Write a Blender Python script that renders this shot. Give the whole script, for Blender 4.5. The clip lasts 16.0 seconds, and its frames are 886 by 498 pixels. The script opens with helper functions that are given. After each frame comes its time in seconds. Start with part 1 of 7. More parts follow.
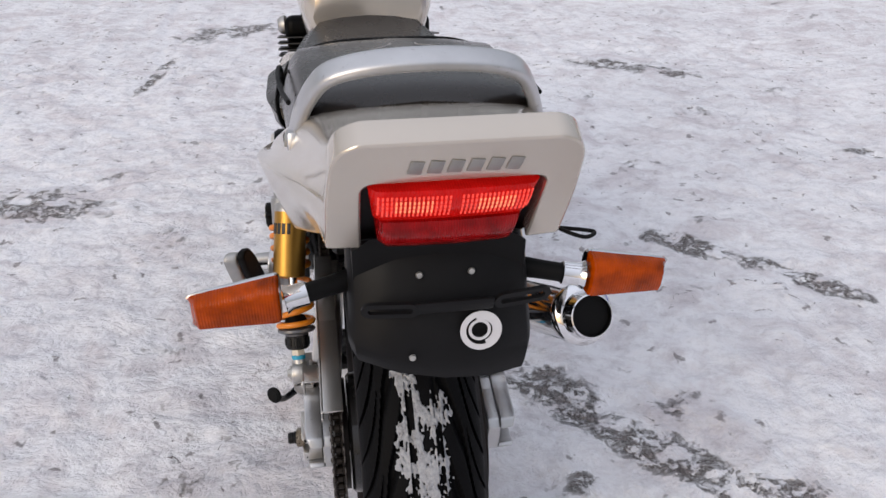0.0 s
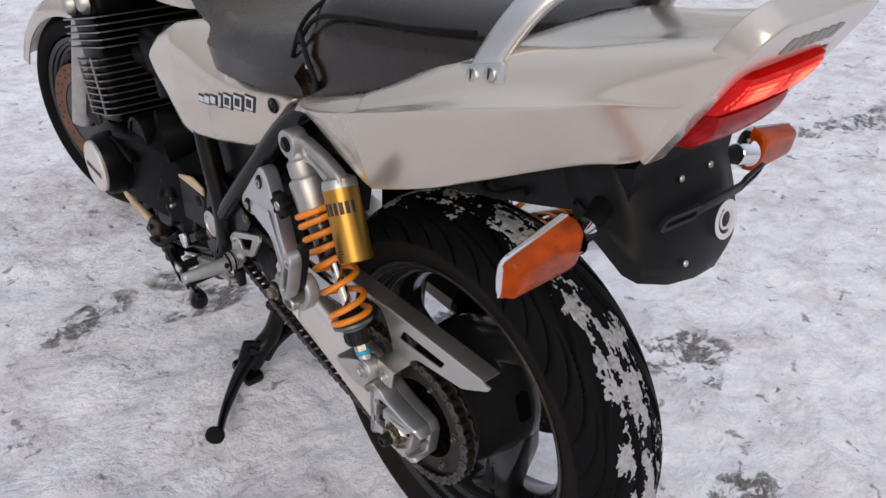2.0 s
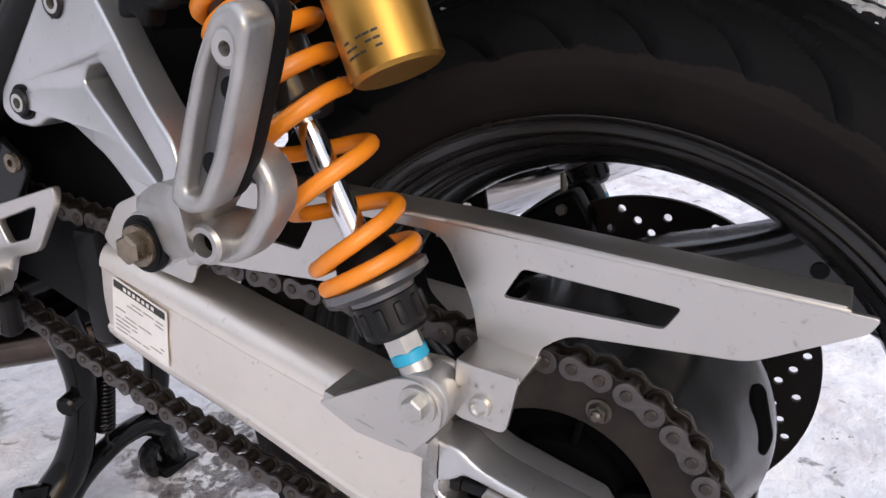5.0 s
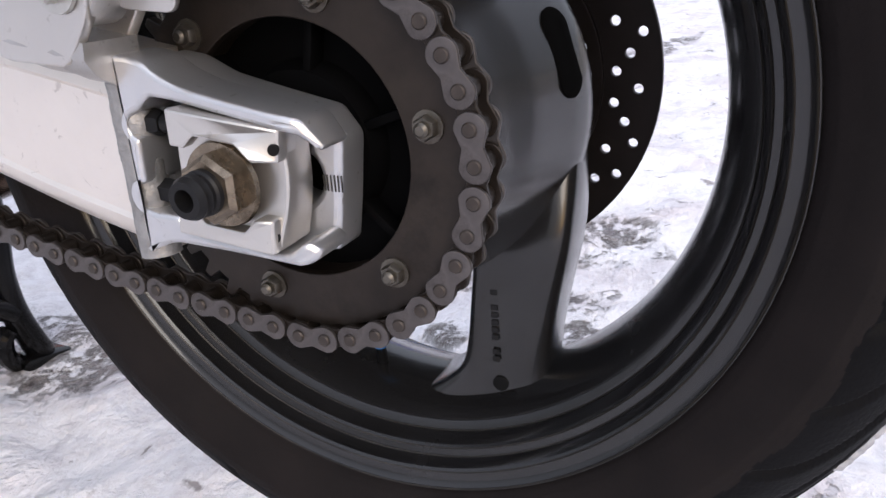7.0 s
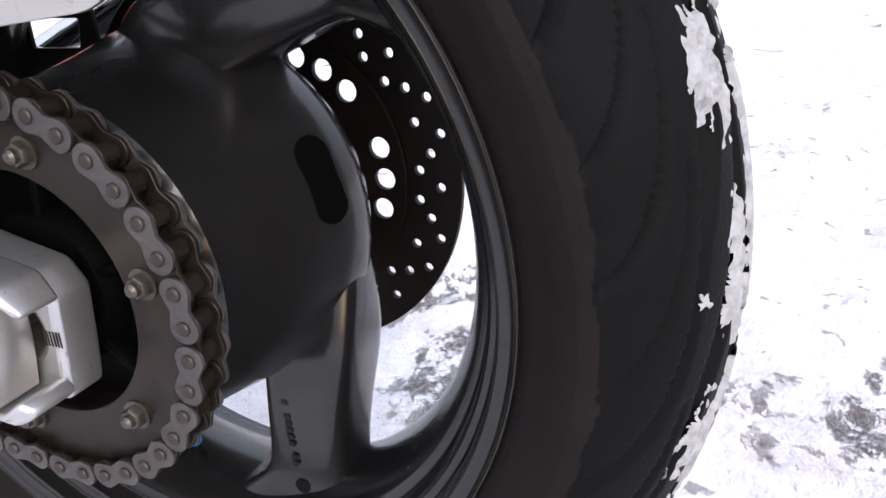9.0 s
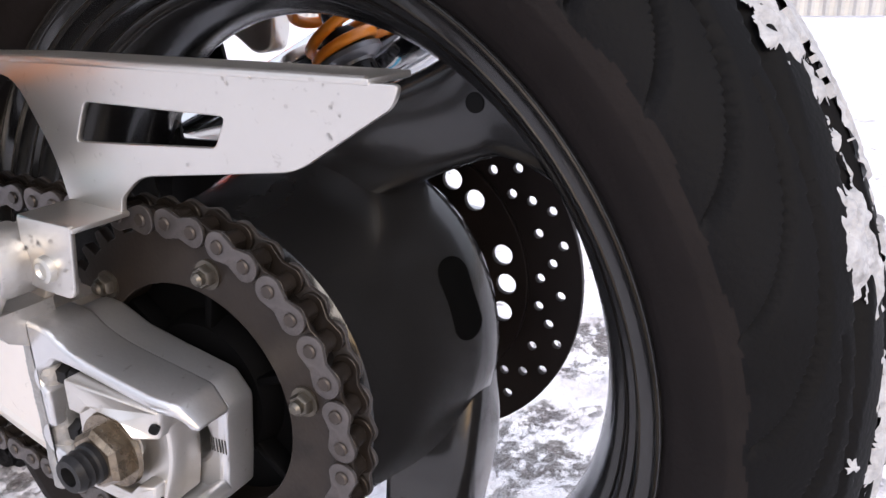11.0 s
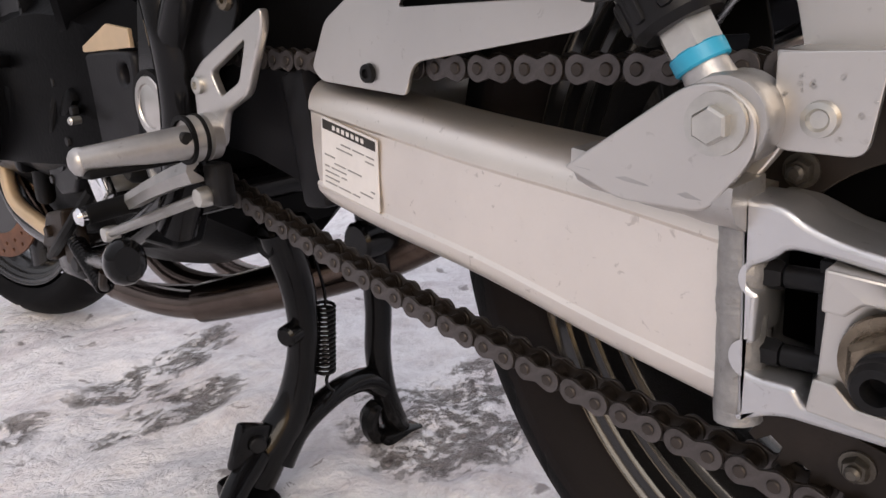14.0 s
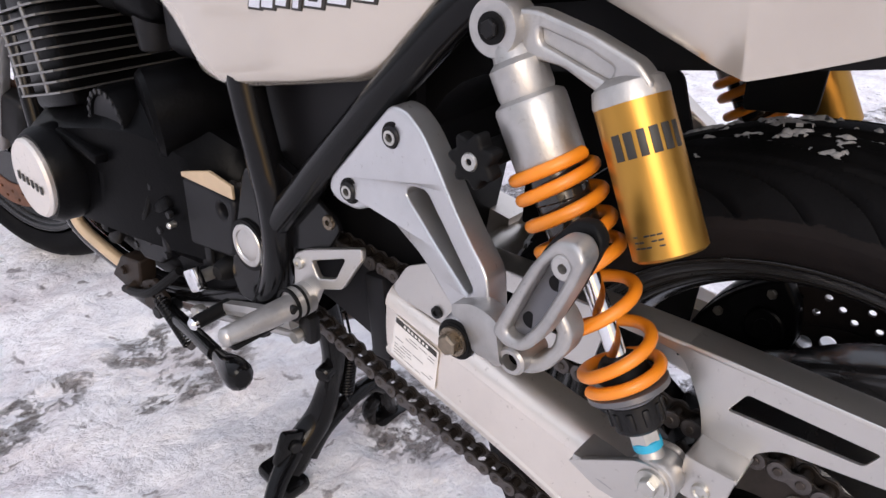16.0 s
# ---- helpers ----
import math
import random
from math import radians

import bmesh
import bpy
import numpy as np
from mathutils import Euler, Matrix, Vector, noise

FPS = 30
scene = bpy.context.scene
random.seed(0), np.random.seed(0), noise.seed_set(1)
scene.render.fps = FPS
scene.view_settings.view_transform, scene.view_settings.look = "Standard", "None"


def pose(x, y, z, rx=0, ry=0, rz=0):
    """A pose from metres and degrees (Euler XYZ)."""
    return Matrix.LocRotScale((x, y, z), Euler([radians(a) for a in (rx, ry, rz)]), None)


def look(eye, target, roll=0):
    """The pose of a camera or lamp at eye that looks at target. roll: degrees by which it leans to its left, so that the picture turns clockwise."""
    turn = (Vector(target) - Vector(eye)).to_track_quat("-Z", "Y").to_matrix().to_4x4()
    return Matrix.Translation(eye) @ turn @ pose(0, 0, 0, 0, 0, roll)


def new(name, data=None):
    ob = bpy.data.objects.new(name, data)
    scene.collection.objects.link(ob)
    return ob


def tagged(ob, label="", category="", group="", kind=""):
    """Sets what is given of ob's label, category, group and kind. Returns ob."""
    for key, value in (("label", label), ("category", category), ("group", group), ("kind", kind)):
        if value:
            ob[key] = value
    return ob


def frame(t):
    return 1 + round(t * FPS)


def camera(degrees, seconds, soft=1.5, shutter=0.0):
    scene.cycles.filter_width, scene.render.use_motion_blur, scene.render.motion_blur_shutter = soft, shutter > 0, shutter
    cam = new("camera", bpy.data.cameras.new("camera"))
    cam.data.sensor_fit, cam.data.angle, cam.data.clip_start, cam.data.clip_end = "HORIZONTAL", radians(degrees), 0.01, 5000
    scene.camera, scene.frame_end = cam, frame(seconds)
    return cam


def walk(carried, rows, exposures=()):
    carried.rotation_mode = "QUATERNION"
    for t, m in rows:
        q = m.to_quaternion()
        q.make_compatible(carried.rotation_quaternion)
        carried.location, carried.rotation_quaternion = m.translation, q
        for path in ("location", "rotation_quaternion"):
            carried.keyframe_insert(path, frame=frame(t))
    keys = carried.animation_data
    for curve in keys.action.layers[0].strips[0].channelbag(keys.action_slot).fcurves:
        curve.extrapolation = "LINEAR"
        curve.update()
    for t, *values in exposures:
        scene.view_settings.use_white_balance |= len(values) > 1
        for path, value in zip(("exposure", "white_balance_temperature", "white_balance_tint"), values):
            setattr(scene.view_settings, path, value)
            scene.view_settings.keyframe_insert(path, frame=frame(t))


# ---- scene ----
cam = camera(60.97, 16.0)
# seconds, place of the eye, yaw, pitch, roll
ROWS = [
    (0, -0.1117, -0.8817, 1.2764, -10.27, -31.30, 1.13),
    (0.5, -0.2578, -0.8314, 1.2627, -18.98, -30.45, 1.43),
    (1, -0.4258, -0.7891, 1.2359, -28.42, -31.41, 2.14),
    (1.5, -0.5432, -0.6882, 1.1935, -35.66, -31.86, 2.51),
    (2, -0.6458, -0.5923, 1.1896, -43.08, -32.06, 2.56),
    (2.5, -0.7629, -0.5237, 1.1684, -51.94, -31.42, 3.23),
    (3, -0.7655, -0.4527, 1.1199, -56.88, -32.01, 1.87),
    (3.2, -0.7425, -0.3992, 1.0972, -58.89, -32.59, 1.83),
    (5.3, -0.4544, -0.1005, 0.6364, -62.37, -19.10, 0.95),
    (5.5, -0.4428, -0.1049, 0.5968, -62.29, -18.33, 0.33),
    (6, -0.4124, -0.1438, 0.5546, -61.02, -19.90, -2.30),
    (6.5, -0.4034, -0.1840, 0.5237, -61.64, -21.39, -3.87),
    (7, -0.4040, -0.2139, 0.4943, -64.24, -22.28, -2.84),
    (7.5, -0.3955, -0.2344, 0.4895, -67.65, -23.54, -2.33),
    (8, -0.3764, -0.2734, 0.4937, -68.08, -22.85, -2.12),
    (8.2, -0.3645, -0.2885, 0.5066, -68.03, -23.46, -1.95),
    (10.5, -0.3257, -0.3139, 0.5924, -62.66, -19.49, -2.41),
    (11, -0.3557, -0.2759, 0.6006, -61.36, -19.34, -1.47),
    (11.5, -0.3795, -0.2361, 0.5570, -57.60, -18.98, -3.07),
    (12, -0.3901, -0.1901, 0.5089, -51.98, -18.61, -4.51),
    (12.5, -0.4033, -0.1476, 0.4802, -47.71, -18.18, -5.60),
    (13, -0.4172, -0.1157, 0.4751, -45.62, -17.36, -5.86),
    (13.5, -0.4218, -0.0874, 0.4873, -44.79, -16.42, -5.32),
    (14, -0.4357, -0.0571, 0.5223, -44.85, -15.91, -4.44),
    (14.5, -0.4605, -0.0295, 0.5705, -44.99, -16.09, -3.37),
    (15, -0.4878, -0.0013, 0.6491, -45.83, -18.76, -2.75),
    (15.5, -0.5209, -0.0275, 0.7485, -46.56, -23.60, -1.13),
    (16, -0.5728, -0.0765, 0.8698, -49.95, -27.75, 1.46),
]


def eye_pose(x, y, z, yaw, pitch, roll):
    return pose(x, y, z, 0, 0, yaw) @ pose(0, 0, 0, 90 + pitch) @ pose(0, 0, 0, 0, 0, roll)


EXPO = [(0, 0.09, 6500, 10), (1.5, 0.08, 6430, 10), (3.2, 0.18, 6340, 12), (5.3, 0.61, 6400, 12), (7, 0.79, 6250, 13), (8.2, 1.14, 6200, 13), (10.5, 1.07, 6250, 13), (11.2, 1.17, 6400, 13), (12.5, 0.82, 6650, 13), (13.5, 0.49, 6850, 14),
        (14.5, 0.34, 6900, 14), (15.2, 0.44, 6700, 14), (16, 0.65, 6400, 14)]
walk(cam, [(row[0], eye_pose(*row[1:])) for row in ROWS], EXPO)
# ---- end of camera ----
# ---- world and light ----
world = bpy.data.worlds.new("world")
scene.world = world
world.use_nodes = True
wn = world.node_tree
sky = wn.nodes.new("ShaderNodeTexSky")
sky.sky_type = 'NISHITA'
sky.sun_disc = False
sky.sun_elevation = radians(9)
sky.sun_rotation = radians(225)
sky.air_density = 1.2
sky.dust_density = 4.0
sky.ozone_density = 1.0
mixw = wn.nodes.new("ShaderNodeMixRGB")
mixw.inputs[0].default_value = 0.66
wn.links.new(sky.outputs[0], mixw.inputs[1])
# an overcast sky is about three times as bright overhead as at the horizon
wtc = wn.nodes.new("ShaderNodeTexCoord")
wsep = wn.nodes.new("ShaderNodeSeparateXYZ")
wmap = wn.nodes.new("ShaderNodeMapRange")
wmap.inputs["To Min"].default_value, wmap.inputs["To Max"].default_value = 0.45, 1.6
wmul = wn.nodes.new("ShaderNodeVectorMath")
wmul.operation = 'SCALE'
wmul.inputs[0].default_value = (8.9, 9.2, 10.4)
wn.links.new(wtc.outputs["Generated"], wsep.inputs[0])
wn.links.new(wsep.outputs["Z"], wmap.inputs["Value"])
wn.links.new(wmap.outputs[0], wmul.inputs["Scale"])
wn.links.new(wmul.outputs[0], mixw.inputs[2])
wn.links.new(mixw.outputs[0], wn.nodes["Background"].inputs[0])
wn.nodes["Background"].inputs[1].default_value = 0.086
sun_data = bpy.data.lights.new("sun", 'SUN')
sun_data.energy = 1.15
sun_data.angle = radians(34)
sun_data.color = (1.0, 0.91, 0.8)
sun = new("sun", sun_data)
sun.matrix_world = look((-6, -5, 5), (0, 0.2, 0.4))


# ---- materials ----
def nodes_of(name):
    m = bpy.data.materials.new(name)
    m.use_nodes = True
    t = m.node_tree
    return m, t, t.nodes["Principled BSDF"]


def add(t, kind, **inputs):
    n = t.nodes.new(kind)
    for key, value in inputs.items():
        n.inputs[key.replace("_", " ")].default_value = value
    return n


def surface(name, colour, rough=0.5, metal=0.0, vary=0.15, scale=30, bump=0.1, bump_scale=200, coat=0.0, dirt=None, dirt_at=0.6, rough_vary=0.12, spec=0.5, dist=0.001, specks=0.0):
    """A painted, cast or moulded surface with two scales of variation, fine relief and some dirt."""
    m, t, b = nodes_of(name)
    tc = t.nodes.new("ShaderNodeTexCoord")
    big = add(t, "ShaderNodeTexNoise", Scale=scale, Detail=6.0, Roughness=0.6)
    t.links.new(tc.outputs["Object"], big.inputs["Vector"])
    dark = tuple(c * (1 - vary) for c in colour) + (1,)
    light = tuple(min(1, c * (1 + vary)) for c in colour) + (1,)
    ramp = t.nodes.new("ShaderNodeValToRGB")
    ramp.color_ramp.elements[0].position, ramp.color_ramp.elements[0].color = 0.3, dark
    ramp.color_ramp.elements[1].position, ramp.color_ramp.elements[1].color = 0.7, light
    t.links.new(big.outputs["Fac"], ramp.inputs["Fac"])
    col = ramp.outputs["Color"]
    if dirt:
        dn = add(t, "ShaderNodeTexNoise", Scale=scale * 0.35, Detail=9.0, Roughness=0.72)
        t.links.new(tc.outputs["Object"], dn.inputs["Vector"])
        dr = t.nodes.new("ShaderNodeValToRGB")
        dr.color_ramp.elements[0].position, dr.color_ramp.elements[1].position = dirt_at, dirt_at + 0.18
        t.links.new(dn.outputs["Fac"], dr.inputs["Fac"])
        mx = t.nodes.new("ShaderNodeMixRGB")
        mx.inputs[2].default_value = (*dirt, 1)
        t.links.new(dr.outputs["Color"], mx.inputs[0])
        t.links.new(col, mx.inputs[1])
        col = mx.outputs[0]
    if specks:
        # small scuffs and spots of road dirt
        sn = add(t, "ShaderNodeTexNoise", Scale=150.0, Detail=5.0, Roughness=0.6, Distortion=0.6)
        t.links.new(tc.outputs["Object"], sn.inputs["Vector"])
        sr = t.nodes.new("ShaderNodeValToRGB")
        sr.color_ramp.elements[0].position, sr.color_ramp.elements[1].position = 0.64, 0.70
        sr.color_ramp.elements[0].color = (1, 1, 1, 1)
        sr.color_ramp.elements[1].color = (1 - specks, 1 - specks * 1.05, 1 - specks * 1.1, 1)
        t.links.new(sn.outputs["Fac"], sr.inputs["Fac"])
        sm = t.nodes.new("ShaderNodeMixRGB")
        sm.blend_type = 'MULTIPLY'
        sm.inputs[0].default_value = 1.0
        t.links.new(col, sm.inputs[1])
        t.links.new(sr.outputs[0], sm.inputs[2])
        col = sm.outputs[0]
    t.links.new(col, b.inputs["Base Color"])
    mr = add(t, "ShaderNodeMapRange")
    mr.inputs["To Min"].default_value = max(0.03, rough - rough_vary)
    mr.inputs["To Max"].default_value = min(1, rough + rough_vary)
    t.links.new(big.outputs["Fac"], mr.inputs["Value"])
    t.links.new(mr.outputs[0], b.inputs["Roughness"])
    b.inputs["Metallic"].default_value = metal
    b.inputs["Coat Weight"].default_value = coat
    b.inputs["Coat Roughness"].default_value = 0.08
    b.inputs["Specular IOR Level"].default_value = spec
    if bump:
        fine = add(t, "ShaderNodeTexNoise", Scale=bump_scale, Detail=4.0)
        t.links.new(tc.outputs["Object"], fine.inputs["Vector"])
        bp = add(t, "ShaderNodeBump", Strength=bump, Distance=dist)
        t.links.new(fine.outputs["Fac"], bp.inputs["Height"])
        t.links.new(bp.outputs[0], b.inputs["Normal"])
    return m


PEARL = surface("pearl_silver_paint", (0.585, 0.53, 0.465), 0.21, 0.66, 0.04, 6, 0.01, 900, coat=0.55, rough_vary=0.03)
FRAME = surface("black_frame_paint", (0.004, 0.004, 0.0045), 0.15, 0, 0.3, 20, 0.02, 120, coat=0.08, dirt=(0.006, 0.0055, 0.005), dirt_at=0.68, spec=0.16)
ENGINE = surface("black_engine_paint", (0.0016, 0.0016, 0.0019), 0.36, 0, 0.4, 25, 0.3, 260, dirt=(0.0045, 0.004, 0.0036), dirt_at=0.66, spec=0.06)
ALU = surface("satin_aluminium", (0.79, 0.735, 0.675), 0.38, 0.88, 0.05, 14, 0.1, 500, dirt=(0.57, 0.50, 0.435), dirt_at=0.60, specks=0.22)
ENDCAST = surface("machined_casting", (0.57, 0.57, 0.58), 0.34, 0.88, 0.08, 18, 0.12, 420, dirt=(0.36, 0.34, 0.32), dirt_at=0.62, specks=0.25)
# black that stands in for the shade inside openings
HOLLOW = surface("hollow_shade", (0.0015, 0.0015, 0.0016), 0.9, 0, 0.2, 30, 0, 100, spec=0.04)
# near-black tone carries the shade inside the sprocket ring
CORE = surface("hub_core_shade", (0.0016, 0.0016, 0.0018), 0.6, 0, 0.3, 25, 0.1, 200, dirt=(0.0035, 0.003, 0.0026), dirt_at=0.6, spec=0.04)
GUARD = surface("satin_guard_aluminium", (0.56, 0.54, 0.515), 0.34, 0.93, 0.05, 10, 0.05, 600, dirt=(0.42, 0.39, 0.36), dirt_at=0.66, specks=0.15)
CAST = surface("cast_aluminium", (0.44, 0.43, 0.42), 0.42, 0.85, 0.14, 40, 0.25, 300, dirt=(0.17, 0.15, 0.135), dirt_at=0.6, specks=0.2)
# darker tone for the fins' front and rear edges
FINBACK = surface("dark_fin_edge", (0.034, 0.033, 0.032), 0.5, 0.2, 0.3, 40, 0.1, 300)
WELD = surface("rough_weld", (0.30, 0.295, 0.29), 0.5, 0.7, 0.3, 70, 0.9, 220, dirt=(0.15, 0.135, 0.12), dirt_at=0.56, specks=0.2)
FIN = surface("machined_fin_edge", (0.24, 0.235, 0.23), 0.42, 0.8, 0.25, 40, 0.1, 300)
STEEL = surface("zinc_steel", (0.5, 0.49, 0.46), 0.33, 0.9, 0.15, 60, 0.05, 400)
CHAINM = surface("chain_steel", (0.10, 0.09, 0.088), 0.42, 0.75, 0.25, 70, 0.15, 500, dirt=(0.027, 0.022, 0.02), dirt_at=0.53)
PINM = surface("chain_pin_steel", (0.05, 0.041, 0.036), 0.48, 0.6, 0.3, 90, 0.1, 500)
SPROCK = surface("worn_sprocket_steel", (0.022, 0.0172, 0.0143), 0.4, 0.45, 0.35, 30, 0.15, 400, dirt=(0.006, 0.0048, 0.004), dirt_at=0.55, spec=0.3)
BOLTM = surface("dull_bolt_steel", (0.12, 0.11, 0.095), 0.42, 0.8, 0.25, 80, 0.1, 400, dirt=(0.04, 0.03, 0.023), dirt_at=0.5)
BRASS = surface("gold_zinc_bolt", (0.22, 0.18, 0.135), 0.28, 0.9, 0.3, 90, 0.1, 300, dirt=(0.07, 0.052, 0.035), dirt_at=0.48)
CHROME = surface("chrome", (0.78, 0.78, 0.8), 0.1, 1.0, 0.04, 30, 0.0, 100, rough_vary=0.04)
GOLD = surface("gold_anodised", (0.46, 0.245, 0.05), 0.36, 0.9, 0.08, 20, 0.03, 500)
ORANGE = surface("orange_spring_paint", (0.72, 0.22, 0.01), 0.4, 0, 0.1, 25, 0.05, 300, coat=0.15, dirt=(0.36, 0.12, 0.015), dirt_at=0.66)
SLEEVE = surface("smoked_damper_tube", (0.035, 0.033, 0.032), 0.16, 0.6, 0.1, 30, 0.02, 300, coat=0.4)
DARKGREY = surface("dark_anodised", (0.012, 0.012, 0.013), 0.4, 0.3, 0.25, 50, 0.15, 300, spec=0.2)
GREY = surface("grey_anodised", (0.15, 0.15, 0.16), 0.38, 0.7, 0.1, 30, 0.1, 400)
BLUE = surface("blue_ring", (0.015, 0.30, 0.47), 0.4, 0, 0.1, 40, 0.05, 300)
VALVE = surface("blue_valve_cap", (0.004, 0.12, 0.36), 0.4, 0, 0.1, 40, 0.05, 300)
TYRE = surface("tyre_rubber", (0.0038, 0.0038, 0.0044), 0.62, 0, 0.3, 18, 0.35, 420, dirt=(0.0085, 0.0083, 0.0088), dirt_at=0.57, spec=0.075)
SIDEWALL = surface("tyre_sidewall", (0.0086, 0.0067, 0.0066), 0.68, 0, 0.25, 26, 0.3, 420, dirt=(0.0116, 0.0096, 0.0092), dirt_at=0.55, spec=0.12)
RIM = surface("dark_wheel_paint", (0.0110, 0.0108, 0.0115), 0.24, 0.1, 0.25, 15, 0.04, 300, coat=0.3, dirt=(0.020, 0.016, 0.0125), dirt_at=0.58, spec=0.42)
# lighter than the rim: worn step edges, with their gloss painted in
WORNGLINT = surface("worn_rim_glint", (0.036, 0.032, 0.028), 0.35, 0.7, 0.4, 22, 0.1, 300, dirt=(0.02, 0.017, 0.014), dirt_at=0.52)
DISC = surface("brake_disc_steel", (0.02, 0.015, 0.0135), 0.5, 0.4, 0.25, 30, 0.1, 400, dirt=(0.035, 0.02, 0.015), dirt_at=0.6, spec=0.25)
PLASTIC = surface("black_plastic", (0.0048, 0.0048, 0.0055), 0.5, 0, 0.25, 30, 0.12, 350, dirt=(0.0105, 0.0105, 0.0118), dirt_at=0.66, spec=0.18)
BOX = surface("dark_grey_plastic", (0.0075, 0.0075, 0.0090), 0.42, 0, 0.2, 20, 0.1, 300, dirt=(0.013, 0.0123, 0.012), dirt_at=0.66, spec=0.17)
SEATM = surface("black_seat_vinyl", (0.0090, 0.0056, 0.0038), 0.27, 0, 0.15, 20, 0.12, 700, dirt=(0.0120, 0.0080, 0.0056), dirt_at=0.64, dist=0.0004, spec=0.5, coat=0.12)
RUBBER = surface("black_rubber", (0.0042, 0.0042, 0.0045), 0.55, 0, 0.2, 40, 0.2, 300, spec=0.13)
GREYTEXT = surface("dark_grey_lettering", (0.27, 0.265, 0.26), 0.45, 0.2, 0.1, 40, 0, 300)
BLACKTEXT = surface("black_lettering", (0.02, 0.018, 0.015), 0.5, 0, 0.1, 40, 0, 300)
WHITE = surface("white_sticker", (0.6, 0.6, 0.63), 0.5, 0, 0.05, 60, 0.05, 300, dirt=(0.5, 0.48, 0.46), dirt_at=0.66)
PAPER = surface("label_film", (0.68, 0.66, 0.64), 0.4, 0, 0.06, 60, 0.02, 300)
PIPE = surface("heat_blued_pipe", (0.115, 0.09, 0.078), 0.22, 1.0, 0.35, 8, 0.05, 200, dirt=(0.07, 0.042, 0.026), dirt_at=0.48)
TAN = surface("tan_metal", (0.62, 0.47, 0.31), 0.45, 0.5, 0.1, 30, 0.05, 300)


def lens_material(name, colour, glow=0.0, rib=300.0):
    """Ribbed coloured plastic over a lamp."""
    m, t, b = nodes_of(name)
    tc = t.nodes.new("ShaderNodeTexCoord")
    wave = add(t, "ShaderNodeTexWave", Scale=rib, Distortion=0.0)
    wave.bands_direction = 'X'
    t.links.new(tc.outputs["Object"], wave.inputs["Vector"])
    bp = add(t, "ShaderNodeBump", Strength=0.4, Distance=0.001)
    t.links.new(wave.outputs["Fac"], bp.inputs["Height"])
    t.links.new(bp.outputs[0], b.inputs["Normal"])
    n = add(t, "ShaderNodeTexNoise", Scale=40.0, Detail=4.0)
    t.links.new(tc.outputs["Object"], n.inputs["Vector"])
    r = t.nodes.new("ShaderNodeValToRGB")
    r.color_ramp.elements[0].position, r.color_ramp.elements[1].position = 0.33, 0.66
    r.color_ramp.elements[0].color = tuple(c * 0.42 for c in colour) + (1,)
    r.color_ramp.elements[1].color = (*colour, 1)
    t.links.new(n.outputs["Fac"], r.inputs["Fac"])
    t.links.new(r.outputs[0], b.inputs["Base Color"])
    b.inputs["Roughness"].default_value = 0.1
    b.inputs["Specular IOR Level"].default_value = 0.15
    if glow:
        b.inputs["Emission Color"].default_value = (1.0, 0.012, 0.008, 1)
        b.inputs["Emission Strength"].default_value = glow
    return m


AMBER = lens_material("amber_lens", (0.43, 0.055, 0.0), 0, 110)
RED = lens_material("red_lens", (0.30, 0.005, 0.007), 0.03, 130)
REDLIT = lens_material("lit_red_lens", (0.5, 0.006, 0.006), 0.2, 130)


def bulb_material(name, glow, strength):
    m, t, b = nodes_of(name)
    b.inputs["Base Color"].default_value = (0.8, 0.06, 0.04, 1)
    b.inputs["Emission Color"].default_value = (*glow, 1)
    b.inputs["Emission Strength"].default_value = strength
    b.inputs["Roughness"].default_value = 0.3
    return m


FLUTE = bulb_material("lamp_flutes", (1.0, 0.07, 0.045), 0.5)
HOT = bulb_material("lamp_flutes_before_bulb", (1.0, 0.33, 0.16), 0.8)


# ---- mesh helpers ----
def finish(me, angle=35):
    for p in me.polygons:
        p.use_smooth = True
    me.set_sharp_from_angle(angle=radians(angle))
    return me


def mesh_of(bm, name, angle=35):
    bmesh.ops.recalc_face_normals(bm, faces=bm.faces)
    me = bpy.data.meshes.new(name)
    bm.to_mesh(me)
    bm.free()
    return finish(me, angle)


def part(name, shape, material, parent, label="", angle=35):
    """Links a bmesh, or a mesh, as one object under a thing or part."""
    me = shape if isinstance(shape, bpy.types.Mesh) else mesh_of(shape, name, angle)
    ob = new(name, me)
    if not me.materials:
        me.materials.append(material)
    ob.parent = parent
    return tagged(ob, label=label)


def thing(name, label, category, group="", at=(0, 0, 0)):
    ob = new(name)
    ob.location = at
    ob.empty_display_size = 0.05
    return tagged(ob, label, category, group)


def frame_for(direction):
    return Vector(direction).normalized().to_track_quat('Z', 'X').to_matrix()


def lathe(profile, origin=(0, 0, 0), direction=(1, 0, 0), segs=48, closed=False, bm=None):
    """Turns (along, radius) pairs round an axis."""
    bm = bm or bmesh.new()
    rot, o = frame_for(direction), Vector(origin)
    rings = []
    for s, r in profile:
        if r < 1e-5:
            rings.append([bm.verts.new(o + rot @ Vector((0, 0, s)))])
        else:
            rings.append([bm.verts.new(o + rot @ Vector((r * math.cos(a), r * math.sin(a), s))) for a in (math.tau * i / segs for i in range(segs))])
    pairs = list(zip(rings, rings[1:])) + ([(rings[-1], rings[0])] if closed else [])
    for a, b in pairs:
        for i in range(segs):
            j = (i + 1) % segs
            if len(a) == 1 and len(b) > 1:
                bm.faces.new((a[0], b[i], b[j]))
            elif len(b) == 1 and len(a) > 1:
                bm.faces.new((a[i], a[j], b[0]))
            elif len(a) > 1:
                bm.faces.new((a[i], a[j], b[j], b[i]))
    return bm


